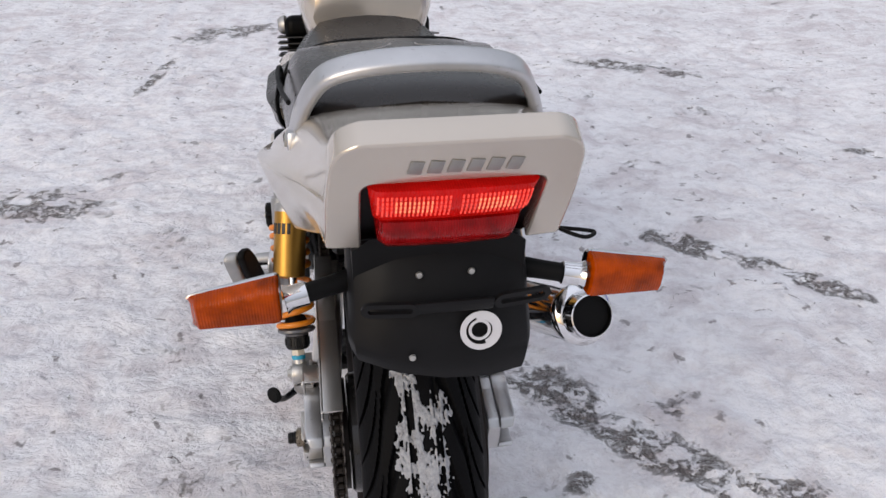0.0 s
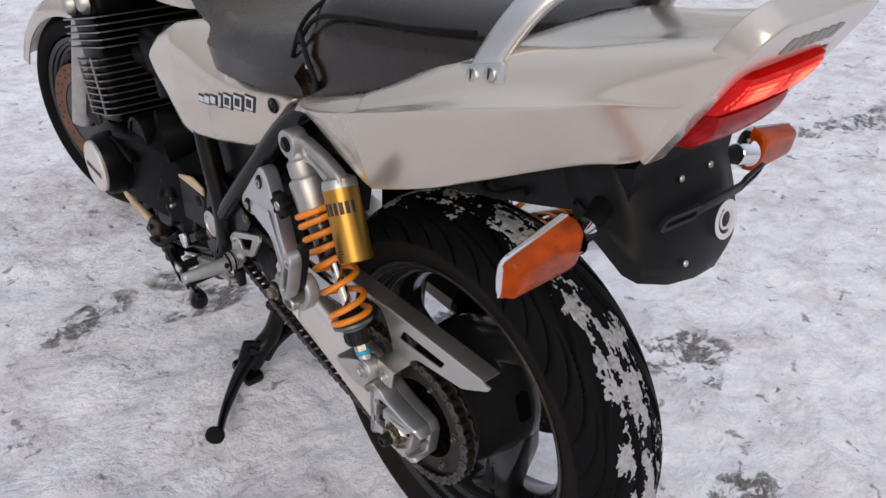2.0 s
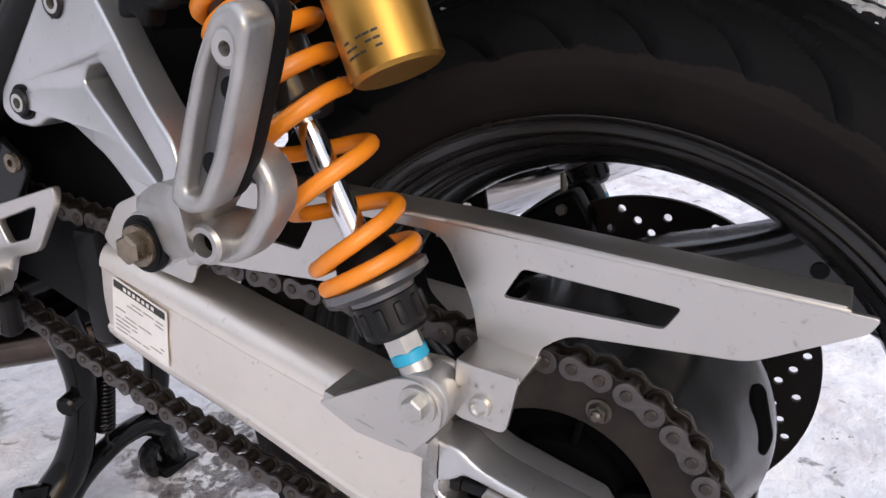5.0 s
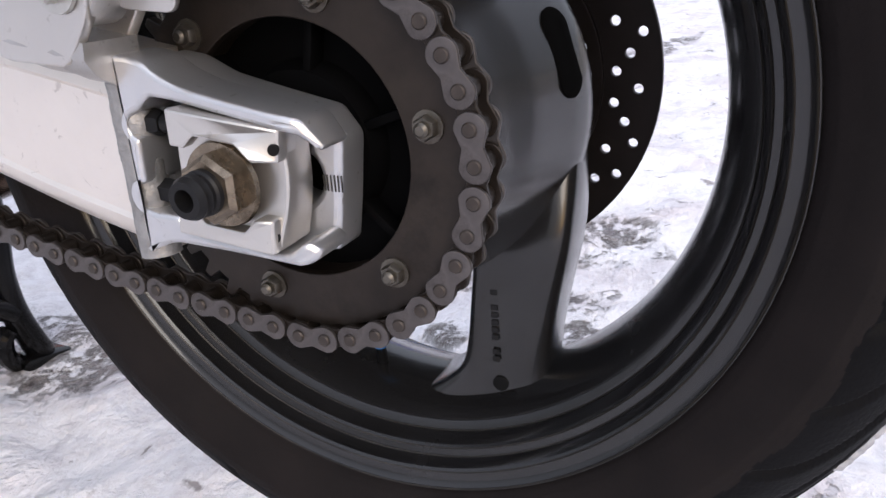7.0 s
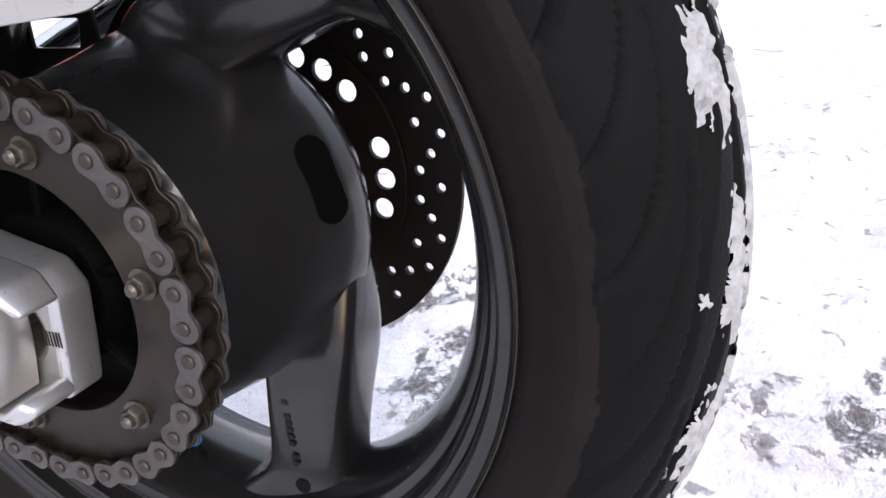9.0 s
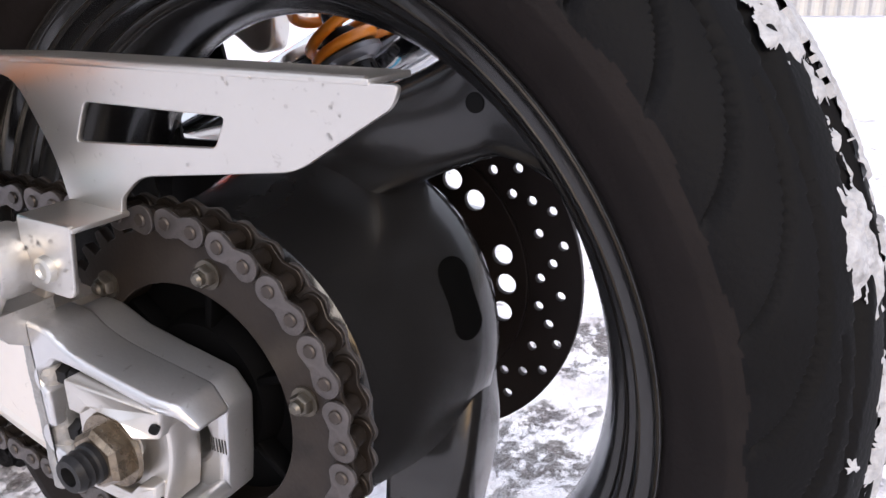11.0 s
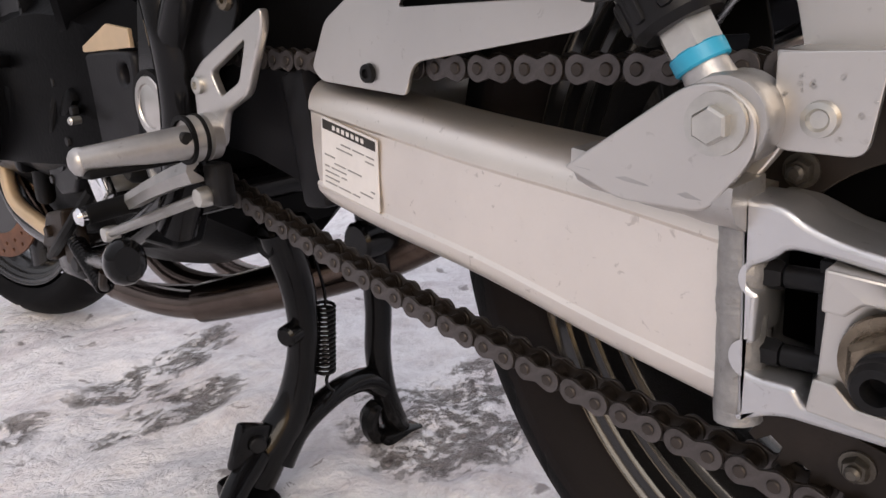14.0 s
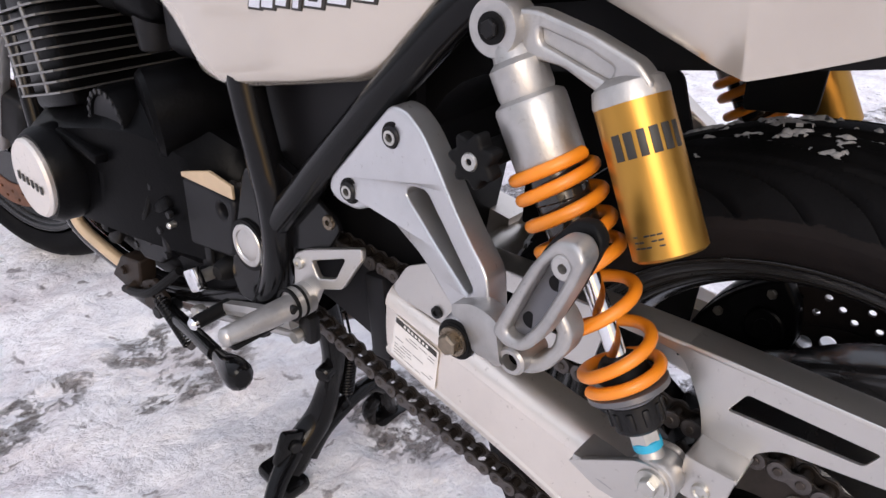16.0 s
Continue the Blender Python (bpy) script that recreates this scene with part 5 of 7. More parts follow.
part("frame_tube", tube([(-0.150, 0.500, 0.53), (-0.152, 0.43, 0.605), (-0.150, 0.335, 0.705), (-0.142, 0.25, 0.790), (-0.13, 0.14, 0.85), (-0.10, -0.05, 0.905)], 0.0165, 14, 6), FRAME, frame_part)
part("frame_tube", tube([(0.150, 0.500, 0.53), (0.152, 0.43, 0.605), (0.150, 0.335, 0.705), (0.142, 0.25, 0.790), (0.13, 0.14, 0.85), (0.10, -0.05, 0.905)], 0.0165, 14, 6), FRAME, frame_part)
part("frame_tube", tube([(0.145, 0.522, 0.82), (0.15, 0.506, 0.62), (0.147, 0.530, 0.465), (0.145, 0.56, 0.39)], 0.019, 14, 6), FRAME, frame_part)
PIV = [(0.522, 0.60), (0.476, 0.585), (0.470, 0.53), (0.498, 0.455), (0.518, 0.408), (0.590, 0.400), (0.606, 0.43), (0.585, 0.50), (0.562, 0.57)]
part("pivot_plate", plate([rounded(PIV, 0.012)], -0.138, 0.018, 0.004, 2, "pivot_plate"), FRAME, frame_part)
part("pivot_plate", plate([rounded(PIV, 0.012)], 0.138, 0.018, 0.004, 2, "pivot_plate"), FRAME, frame_part)
part("pivot_cap", lathe([(-0.006, 0.0265), (0.006, 0.0265), (0.009, 0.0245), (0.0095, 0.019), (0.008, 0.018), (0.0105, 0.012), (0.0112, 0)], (-0.143, 0.560, 0.4825), (-1, 0, 0), 40), GUARD, frame_part, "round silver pivot cap")
part("cap_ring", lathe([(0, 0.0255), (0, 0.0305), (0.012, 0.0300), (0.012, 0.0255)], (-0.139, 0.560, 0.4825), (-1, 0, 0), 40, True), RUBBER, frame_part)
part("gusset", plate([rounded([(0.505, 0.60), (0.46, 0.585), (0.405, 0.555), (0.43, 0.52), (0.49, 0.505)], 0.012)], -0.146, 0.006, 0.001, 1, "gusset"), FRAME, frame_part)
part("gusset_bolt", lathe([(0, 0.003), (0, 0.008), (0.003, 0.007), (0.003, 0.003)], (-0.149, 0.422, 0.556), (-1, 0, 0), 20, True), BRASS, frame_part)
part("inner_panel", plate([rounded([(0.33, 0.66), (0.33, 0.53), (0.36, 0.50), (0.50, 0.50), (0.51, 0.64)], 0.01)], -0.092, 0.006, 0.001, 1, "inner_panel"), PLASTIC, frame_part)
part("battery_box", rbox((0.20, 0.14, 0.20), (0, 0.425, 0.685), 0.012), BOX, frame_part)
BATT = [(0.565, 0.80), (0.300, 0.80), (0.325, 0.712), (0.482, 0.556), (0.545, 0.556)]
part("side_shield", plate([rounded(BATT, 0.01)], -0.118, 0.01, 0.002, 1, "side_shield"), BOX, frame_part, "dark grey plastic shield")
part("lower_rail", tube([(-0.13, 0.58, 0.40), (-0.125, 0.75, 0.335), (-0.12, 0.95, 0.31), (-0.115, 1.12, 0.36), (-0.1, 1.2, 0.60), (-0.05, 1.26, 0.85)], 0.016, 12, 6), FRAME, frame_part)
part("lower_rail", tube([(0.13, 0.58, 0.40), (0.125, 0.75, 0.335), (0.12, 0.95, 0.31), (0.115, 1.12, 0.36), (0.1, 1.2, 0.60), (0.05, 1.26, 0.85)], 0.016, 12, 6), FRAME, frame_part)
part("cross_tube", rod((-0.14, 0.56, 0.40), (0.14, 0.56, 0.40), 0.017), FRAME, frame_part)
KNOB = (-0.197, 0.2125, 0.689)
knob_line = [(0.0175 + 0.0028 * math.cos(7 * t)) for t in (math.tau * k / 84 for k in range(84))]
star_knob = part("star_knob", plate([[(KNOB[1] + r * math.cos(math.tau * k / 84), KNOB[2] + r * math.sin(math.tau * k / 84)) for k, r in enumerate(knob_line)]], KNOB[0], 0.014, 0.003, 2, "star_knob"), RUBBER, frame_part, "black lobed adjuster knob with a steel screw", 40)
part("knob_screw", lathe([(0, 0.0022), (0.0015, 0.0025), (0.0022, 0.0058), (0.0, 0.0070), (-0.004, 0.0070)], (KNOB[0] - 0.0065, KNOB[1], KNOB[2]), (-1, 0, 0), 24), STEEL, star_knob)
part("knob_shaft", rod((KNOB[0], KNOB[1], KNOB[2]), (-0.088, KNOB[1], KNOB[2]), 0.010), RUBBER, star_knob)
# added black sheet gives the shade beyond the wheel; its opening lets snow show
SHADE_EDGE = [(0.362, 0.70), (0.362, 0.432), (0.150, 0.425), (0.145, 0.50), (0.165, 0.60), (0.200, 0.70)]
part("shade_sheet", plate([rounded(SHADE_EDGE, 0.012), rounded([(0.214, 0.507), (0.214, 0.485), (0.165, 0.486), (0.161, 0.507)], 0.003)], 0.0915, 0.004, 0.001, 1, "shade_sheet"), PLASTIC, frame_part, "added black sheet for the shade beyond the wheel")
# added black panel: shade over the far spring, and cover for part of its reservoir
part("spring_shade", plate([rounded([(0.150, 0.668), (0.086, 0.676), (0.083, 0.78), (0.154, 0.785)], 0.006)], 0.118, 0.004, 0.001, 1, "spring_shade"), PLASTIC, frame_part)
part("inner_fender", smooth_loft([[(x, y, z) for x, z in ((-w, z0), (-w, z0 + 0.05), (-w * 0.6, z0 + 0.075), (w * 0.6, z0 + 0.075), (w, z0 + 0.05), (w, z0))] for y, z0, w in ((0.405, 0.44, 0.085), (0.395, 0.52, 0.088), (0.372, 0.61, 0.088), (0.315, 0.70, 0.088), (0.18, 0.735, 0.09), (0.02, 0.765, 0.09), (-0.12, 0.80, 0.09), (-0.25, 0.84, 0.088))], 5), PLASTIC, frame_part, "black plastic rear mudguard")
for y, z in ((-0.02, 0.79), (-0.08, 0.80)):
    part("wire_loom", tube([(-0.095, y + 0.05, z + 0.03), (-0.102, y, z), (-0.096, y - 0.05, z + 0.02)], 0.005, 8, 5), RUBBER, frame_part)

# -- bodywork --
def cowl_section(y, zb, xb, zc, xc, zs, xs, zt, k=0.0, swell=0.012):
    """Half ring from the lower edge over the crease and shoulder to the deck; k: how far its top leans back; swell: how far the flank bows out below the shoulder."""
    z_of = [(xb + 0.014, zb + 0.004), (xb + 0.004, zb), (xb, zb + 0.004), (xb + (xc - xb) * 0.55, zb + (zc - zb) * 0.5), (xc + 0.0012, zc - 0.006), (xc, zc - 0.0012), (xc + 0.0004, zc), (xc + 0.003, zc + 0.0016),
            (xs - swell, zs - 0.012 - (zs - zc) * 0.3), (xs, zs), (xs + 0.018, zs + (zt - zs) * 0.6), (xs * 0.6, zt - 0.004), (xs * 0.3, zt - 0.001), (0.0 - 0.001, zt)]
    return mirrored([tuple(q) for q in spline([(x, y - k * max(0, z - zb), z) for x, z in z_of], 3)])


COWL = [cowl_section(0.210, 0.812, -0.153, 0.824, -0.164, 0.834, -0.156, 0.838),
        cowl_section(0.155, 0.796, -0.160, 0.838, -0.179, 0.850, -0.164, 0.852),
        cowl_section(0.105, 0.779, -0.162, 0.853, -0.187, 0.868, -0.166, 0.868),
        cowl_section(0.068, 0.766, -0.160, 0.865, -0.189, 0.882, -0.165, 0.880),
        cowl_section(0.050, 0.768, -0.158, 0.871, -0.190, 0.891, -0.164, 0.888),
        cowl_section(-0.030, 0.800, -0.152, 0.897, -0.185, 0.926, -0.155, 0.950),
        cowl_section(-0.100, 0.833, -0.137, 0.920, -0.171, 0.957, -0.140, 0.986),
        cowl_section(-0.170, 0.867, -0.118, 0.941, -0.153, 0.981, -0.125, 1.000, 0.05),
        cowl_section(-0.215, 0.889, -0.1160, 0.957, -0.134, 1.000, -0.115, 1.012, 0.18),
        cowl_section(-0.248, 0.902, -0.1150, 0.967, -0.1185, 1.016, -0.109, 1.030, 0.40, 0.007),
        cowl_section(-0.266, 0.911, -0.1130, 0.974, -0.1105, 1.026, -0.1035, 1.046, 0.58, 0.0035)]
cowl = part("tail_cowl", smooth_loft(COWL, 6, False), PEARL, moto, "pearl silver tail cowl with drops of water", 40)


def rear_face(u, v):
    """A place on the cowl's rear face: u across in metres, v up from its lower edge."""
    z = 0.913 + v
    return Vector((u, -0.2705 - 0.58 * v, z))


FACE = Matrix.Rotation(math.atan(0.58), 4, 'X')


def on_rear_face(me):
    """Lays a flat plate onto the cowl's sloping rear: y becomes across, z up the face, x out of it."""
    out = Vector((0, -1, -0.58)).normalized()
    for v in me.vertices:
        v.co = rear_face(v.co.y, v.co.z) + out * -v.co.x
    return me


# rear frame round the lamp, its dark recess, and the tail lamp
HOOP = [(-0.1128, -0.002), (-0.1115, 0.061), (-0.1055, 0.112), (-0.0985, 0.126), (-0.083, 0.1345), (0.083, 0.1345), (0.0985, 0.126), (0.1055, 0.112), (0.1115, 0.061), (0.1128, -0.002), (0.0800, -0.005), (0.0805, 0.079), (0.074, 0.0868), (-0.074, 0.0868), (-0.0805, 0.079), (-0.0800, -0.005)]
HOOP_R = [0.003, 0.03, 0.02, 0.012, 0.012, 0.012, 0.012, 0.02, 0.03, 0.003, 0.003, 0.005, 0.005, 0.005, 0.005, 0.003]
part("rear_frame", on_rear_face(plate([rounded(HOOP, HOOP_R)], 0.009, 0.026, 0.0025, 2, "rear_frame")), PEARL, cowl, "", 30)
recess = [[rear_face(u, v) + Vector((0, o, 0)) for u, v in ((-0.083, -0.010), (-0.083, 0.090), (0.083, 0.090), (0.083, -0.010))] for o in (0.034, 0.014)]
part("lamp_recess", loft(recess), PLASTIC, cowl)


def lens(lower, upper, bulge, steps=10):
    """A lamp lens from its lower to its upper edge line, bulging to the rear. Each edge: (half width, height)."""
    secs = []
    for i in range(2 * steps + 1):
        s = i / steps - 1
        col = []
        for j in range(7):
            f = j / 6
            hw = lower[0] + (upper[0] - lower[0]) * f
            v = lower[1] + (upper[1] - lower[1]) * f
            edge = min(1, (1 - abs(s)) * 9) ** 0.5
            rise = math.sin(math.pi * min(1, max(0, 0.12 + 0.76 * f))) ** 0.4
            q = rear_face(hw * s, v) + Vector((0, -bulge * edge * rise * (1 - 0.25 * s * s), 0))
            col.append(q)
        back = [q + Vector((0, 0.012 + bulge, 0)) for q in (col[-1], col[0])]
        secs.append(col + back)
    return loft(secs)


lamp = part("tail_lamp", lens((0.0695, 0.040), (0.0745, 0.080), 0.019), REDLIT, cowl, "lit red tail lamp", 50)
part("lower_lens", lens((0.064, 0.002), (0.0685, 0.039), 0.024), RED, cowl, "darker red reflector lens under the lamp", 50)
flute_me = mesh_of(rbox((0.0017, 0.0014, 0.0046), (0, 0, 0), 0.0005), "flute")
flute_me.materials.append(FLUTE)
hot_me = mesh_of(rbox((0.0017, 0.0014, 0.0046), (0, 0, 0), 0.0005), "hot_flute")
hot_me.materials.append(HOT)
for side in (-1, 1):
    for k in range(17):
        for row in range(5):
            hot = abs(k - 8) < 5 and 0 < row < 4
            ob = part("lamp_flute", hot_me if hot else flute_me, HOT if hot else FLUTE, lamp, "glowing lamp flute")
            u, v = side * 0.036 + (k - 8) * 0.0038, 0.0515 + 0.0052 * row
            f = (v - 0.040) / 0.040
            hw = 0.0695 + 0.005 * f
            rise = math.sin(math.pi * (0.12 + 0.76 * f)) ** 0.4
            ob.location = rear_face(u, v) + Vector((0, -0.019 * min(1, (1 - abs(u / hw)) * 9) ** 0.5 * rise * (1 - 0.25 * (u / hw) ** 2), 0))
            ob.rotation_euler = (math.atan(0.58), 0, 0)
# lettering on the lip becomes plain slanted blocks
for k in range(6):
    u = -0.0445 + (k + 0.5) * 0.0165
    part("letter_block", rbox((0.0118, 0.0012, 0.0165), rear_face(u, 0.1065) + Vector((0, -0.0040, -0.0023)), 0.0003, FACE @ Matrix.Rotation(radians(9), 4, 'Y')), GREYTEXT, cowl)

# mudguard flap
FLAP = [(-0.225, 0.905, 0.086), (-0.255, 0.865, 0.092), (-0.277, 0.82, 0.094), (-0.286, 0.785, 0.097), (-0.283, 0.761, 0.094)]
secs = []
for y, z, w in FLAP:
    row = [(-w, y + 0.09, z + 0.012 + (0.03 if z < 0.80 else 0)), (-w * 1.0, y + 0.022, z + 0.004), (-w * 0.93, y + 0.007, z), (-w * 0.5, y - 0.004, z - 0.006 * (z < 0.8)), (0, y - 0.007, z - 0.008 * (z < 0.8)), (w * 0.5, y - 0.004, z - 0.006 * (z < 0.8)), (w * 0.93, y + 0.007, z), (w, y + 0.022, z + 0.004), (w, y + 0.09, z + 0.012 + (0.03 if z < 0.80 else 0))]
    row = [(x, yy, zz - 0.17 * x * max(0.0, min(1.0, (0.83 - z) / 0.07))) for x, yy, zz in row]
    inner = [(x * 0.96, yy + 0.004, zz + 0.0005) for x, yy, zz in reversed(row)]
    secs.append(row + inner)
flap = part("mudguard_flap", smooth_loft(secs, 5), PLASTIC, moto, "black plastic mudguard flap", 50)
FN = Matrix.Rotation(radians(-12), 4, 'X')


def flap_at(u, z):
    y = float(np.interp(-z, [-0.905, -0.865, -0.82, -0.785, -0.755], [-0.225, -0.255, -0.277, -0.286, -0.282]))
    return Vector((u, y - 0.0105 + 1.3 * u * u, z))


def ring_mesh(r0, r1, c, off, a0=0.0, a1=360.0):
    bm = bmesh.new()
    n = 40
    loops = []
    for k in range(n + 1):
        a = radians(a0 + (a1 - a0) * k / n)
        loops.append([bm.verts.new(FN @ Vector((r * math.cos(a), o, r * math.sin(a))) + c) for r, o in ((r0, -0.0002), (r1, -0.0002), (r1, -0.0011), (r0, -0.0011))])
    for a, b in zip(loops, loops[1:]):
        for i in range(4):
            bm.faces.new((a[i], a[(i + 1) % 4], b[(i + 1) % 4], b[i]))
    if a1 - a0 < 359:
        bm.faces.new(loops[0][::-1])
        bm.faces.new(loops[-1])
    else:
        bmesh.ops.remove_doubles(bm, verts=bm.verts, dist=1e-6)
    return bm


rc = flap_at(0.036, 0.812) + Vector((0, -0.0030, 0))
part("round_mark", ring_mesh(0.0155, 0.0215, rc, 0), WHITE, flap, "white ring mark")
part("round_mark", ring_mesh(0.0085, 0.0115, rc + Vector((-0.0015, 0, 0.001)), 0), WHITE, flap)
part("round_mark", ring_mesh(0.0118, 0.0158, rc, 0, -70, 110), WHITE, flap)
for u, z in ((-0.034, 0.787), (-0.023, 0.866), (0.03, 0.866)):
    part("flap_screw", lathe([(0, 0), (0, 0.0038), (0.0015, 0.003), (0.0018, 0)], flap_at(u, z) + Vector((0, 0.0006, 0)), (0, -1, 0.2), 16), STEEL, flap)
# number plate bracket, empty
def slotted_tab(u, y, z, half, r_out, r_in, turn):
    """A flat strap end with a long slot."""
    m = Matrix.Translation((u, y, z)) @ Matrix.Rotation(radians(turn), 4, 'Z') @ Matrix.Rotation(radians(16), 4, 'X')
    bm = bmesh.new()
    loops = []
    for r, d in ((r_out, 0.002), (r_out, -0.002), (r_in, -0.002), (r_in, 0.002)):
        ring = []
        for k in range(28):
            t = math.tau * k / 28
            ring.append(bm.verts.new(m @ Vector((r * math.cos(t) + math.copysign(half, math.cos(t)), d, r * math.sin(t)))))
        loops.append(ring)
    for i in range(4):
        p, q = loops[i], loops[(i + 1) % 4]
        for k in range(28):
            bm.faces.new((p[k], p[(k + 1) % 28], q[(k + 1) % 28], q[k]))
    return bm


part("plate_bracket", rbox((0.080, 0.004, 0.016), (0.008, -0.2905, 0.845), 0.0015, Matrix.Rotation(radians(16), 4, 'X')), PLASTIC, flap, "black slotted number plate bracket")
part("bracket_tab", slotted_tab(-0.055, -0.2880, 0.844, 0.018, 0.0105, 0.0042, -6), PLASTIC, flap)
part("bracket_tab", slotted_tab(0.078, -0.2860, 0.846, 0.020, 0.0105, 0.0042, 8), PLASTIC, flap)


def indicator(sx):
    """A tapered turn signal: chrome shell ahead, amber lens behind, on a rubber stalk."""
    root, tip = Vector((sx * 0.163, -0.2375, 0.837)), Vector((sx * 0.249, -0.2415, 0.8305))
    stalk = part("turn_signal", tube([(sx * 0.085, -0.222, 0.842), (sx * 0.115, -0.232, 0.84), (sx * 0.138, -0.239, 0.838)], [0.012, 0.0105, 0.0105], 16, 5), RUBBER, moto, "amber turn signal with chrome shell on a black stalk")
    part("collar", lathe([(0, 0.0115), (0.001, 0.0125), (0.018, 0.0125), (0.024, 0.016)], Vector((sx * 0.134, -0.238, 0.8385)), Vector((sx, -0.18, -0.12)), 28), CHROME, stalk, "chrome collar")

    def ring(f, grow, deep, front):
        c = root.lerp(tip, f)
        h = (0.0265 - 0.0080 * f) * grow
        if front:
            return [c + Vector((0, (0.014 - 0.004 * f) * deep * math.sin(math.pi * k / 12) ** 0.6, h * math.cos(math.pi * k / 12))) for k in range(13)]
        out = [(0, 1), (-0.006, 0.99), (-0.012, 0.93), (-0.0175, 0.76), (-0.0200, 0.62), (-0.0208, 0.52), (-0.0208, 0.3), (-0.0198, -0.2), (-0.0180, -0.62), (-0.0150, -0.86), (-0.010, -0.96), (-0.004, -1.0), (0, -1)]
        return [c + Vector((0, y * deep * (1 - 0.25 * f), z * h)) for y, z in out]

    ends = ((-0.02, 0.84, 0.8), (0.0, 0.96, 0.96), (0.05, 1.0, 1.0), (0.3, 1.0, 1.0), (0.6, 1.0, 1.0), (0.90, 1.0, 1.0), (0.925, 0.995, 0.95), (0.985, 0.97, 0.3), (1.0, 0.93, 0.12))
    for name, front, mat, lab in (("lens", False, AMBER, "ribbed amber plastic lens"), ("shell", True, CHROME, "chrome shell")):
        part(name, loft([ring(f, g, dp if not front else min(1, dp + 0.45), front) for f, g, dp in ends]), mat, stalk, lab, 24)
    part("rim_line", tube([root.lerp(tip, f) + Vector((0, -0.0004, sz * (0.0266 - 0.0080 * f))) for f, sz in ((0.02, 1), (0.5, 1), (0.985, 1), (1.0, 0.6), (1.0, -0.6), (0.985, -1), (0.5, -1), (0.02, -1))], 0.0012, 6, 2), CHROME, stalk)
    return stalk


indicator(-1)
indicator(1)
part("wire_loop", tube([(0.10, -0.20, 0.90), (0.125, -0.235, 0.893), (0.15, -0.25, 0.888), (0.165, -0.235, 0.885), (0.13, -0.22, 0.884), (0.10, -0.21, 0.885)], 0.0022, 8, 6), RUBBER, moto, "black wire loop")

# grab rail
RAIL = [(-0.138, -0.092, 0.944), (-0.129, -0.108, 0.980), (-0.114, -0.124, 1.012), (-0.095, -0.138, 1.033), (-0.055, -0.148, 1.045), (0, -0.152, 1.049)]
rail_path = RAIL + [(-x, y, z) for x, y, z in reversed(RAIL[:-1])]


def strip(path, width, thick, axis):
    """A band swept along a path, its width along one fixed direction."""
    pts = spline(path, 6)
    secs = []
    ax = Vector(axis).normalized()
    for i, p in enumerate(pts):
        d = (pts[min(i + 1, len(pts) - 1)] - pts[max(i - 1, 0)]).normalized()
        n = d.cross(ax).normalized()
        ring = []
        for k in range(16):
            t = math.tau * k / 16
            c, s = math.cos(t), math.sin(t)
            ring.append(p + ax * width / 2 * math.copysign(abs(c) ** 0.6, c) + n * thick / 2 * math.copysign(abs(s) ** 0.6, s))
        secs.append(ring)
    return loft(secs)


rail = part("grab_rail", strip(rail_path, 0.031, 0.015, (0, 0.92, 0.38)), ENDCAST, moto, "silver aluminium grab rail behind the seat", 40)
for sx in (-1, 1):
    part("rail_foot", rbox((0.013, 0.062, 0.026), (sx * 0.1385, -0.098, 0.947), 0.005, Matrix.Rotation(radians(-14), 4, 'X')), ENDCAST, rail)
    for y, z in ((-0.088, 0.948), (-0.112, 0.955)):
        part("rail_bolt", lathe([(0, 0), (0, 0.0078), (0.003, 0.0078), (0.004, 0.0065), (0.0042, 0)], (sx * 0.144, y, z - 0.002), (sx, 0, 0.2), 24), STEEL, rail)
        part("bolt_slot", rbox((0.0008, 0.0018, 0.011), (sx * 0.1486, y, z - 0.001), 0.0002), BLACKTEXT, rail)

# seat
def seat_section(y, zb, wb, zm, wm, zt, wt):
    return mirrored([(-wb, y, zb), (-wb * 1.01, y, zb + 0.01), (-wm, y, zm), (-wt - 0.012, y, zt - 0.022), (-wt, y, zt - 0.008), (-wt * 0.55, y, zt), (-0.002, y, zt + 0.003)])


PASS = [seat_section(-0.125, 0.945, 0.105, 0.965, 0.108, 0.992, 0.085), seat_section(-0.09, 0.925, 0.134, 0.955, 0.136, 1.003, 0.115), seat_section(0.0, 0.892, 0.145, 0.935, 0.148, 0.998, 0.125),
        seat_section(0.09, 0.862, 0.151, 0.915, 0.156, 0.990, 0.130), seat_section(0.165, 0.845, 0.153, 0.900, 0.160, 0.978, 0.130), seat_section(0.215, 0.842, 0.152, 0.885, 0.157, 0.945, 0.124), seat_section(0.245, 0.842, 0.150, 0.87, 0.153, 0.905, 0.122)]
seat = part("seat", smooth_loft(PASS, 6), SEATM, moto, "black vinyl two-level seat with dark piping", 50)
RIDER = [seat_section(0.20, 0.838, 0.160, 0.868, 0.172, 0.930, 0.12), seat_section(0.26, 0.832, 0.176, 0.866, 0.186, 0.908, 0.140), seat_section(0.34, 0.826, 0.180, 0.862, 0.188, 0.895, 0.146), seat_section(0.40, 0.824, 0.179, 0.860, 0.186, 0.891, 0.142),
         seat_section(0.432, 0.834, 0.160, 0.862, 0.168, 0.890, 0.134), seat_section(0.47, 0.842, 0.140, 0.866, 0.148, 0.891, 0.124), seat_section(0.55, 0.845, 0.122, 0.870, 0.130, 0.898, 0.106), seat_section(0.62, 0.850, 0.095, 0.88, 0.105, 0.912, 0.08), seat_section(0.66, 0.86, 0.07, 0.885, 0.075, 0.91, 0.055)]
part("rider_seat", smooth_loft(RIDER, 6), SEATM, seat, "", 50)
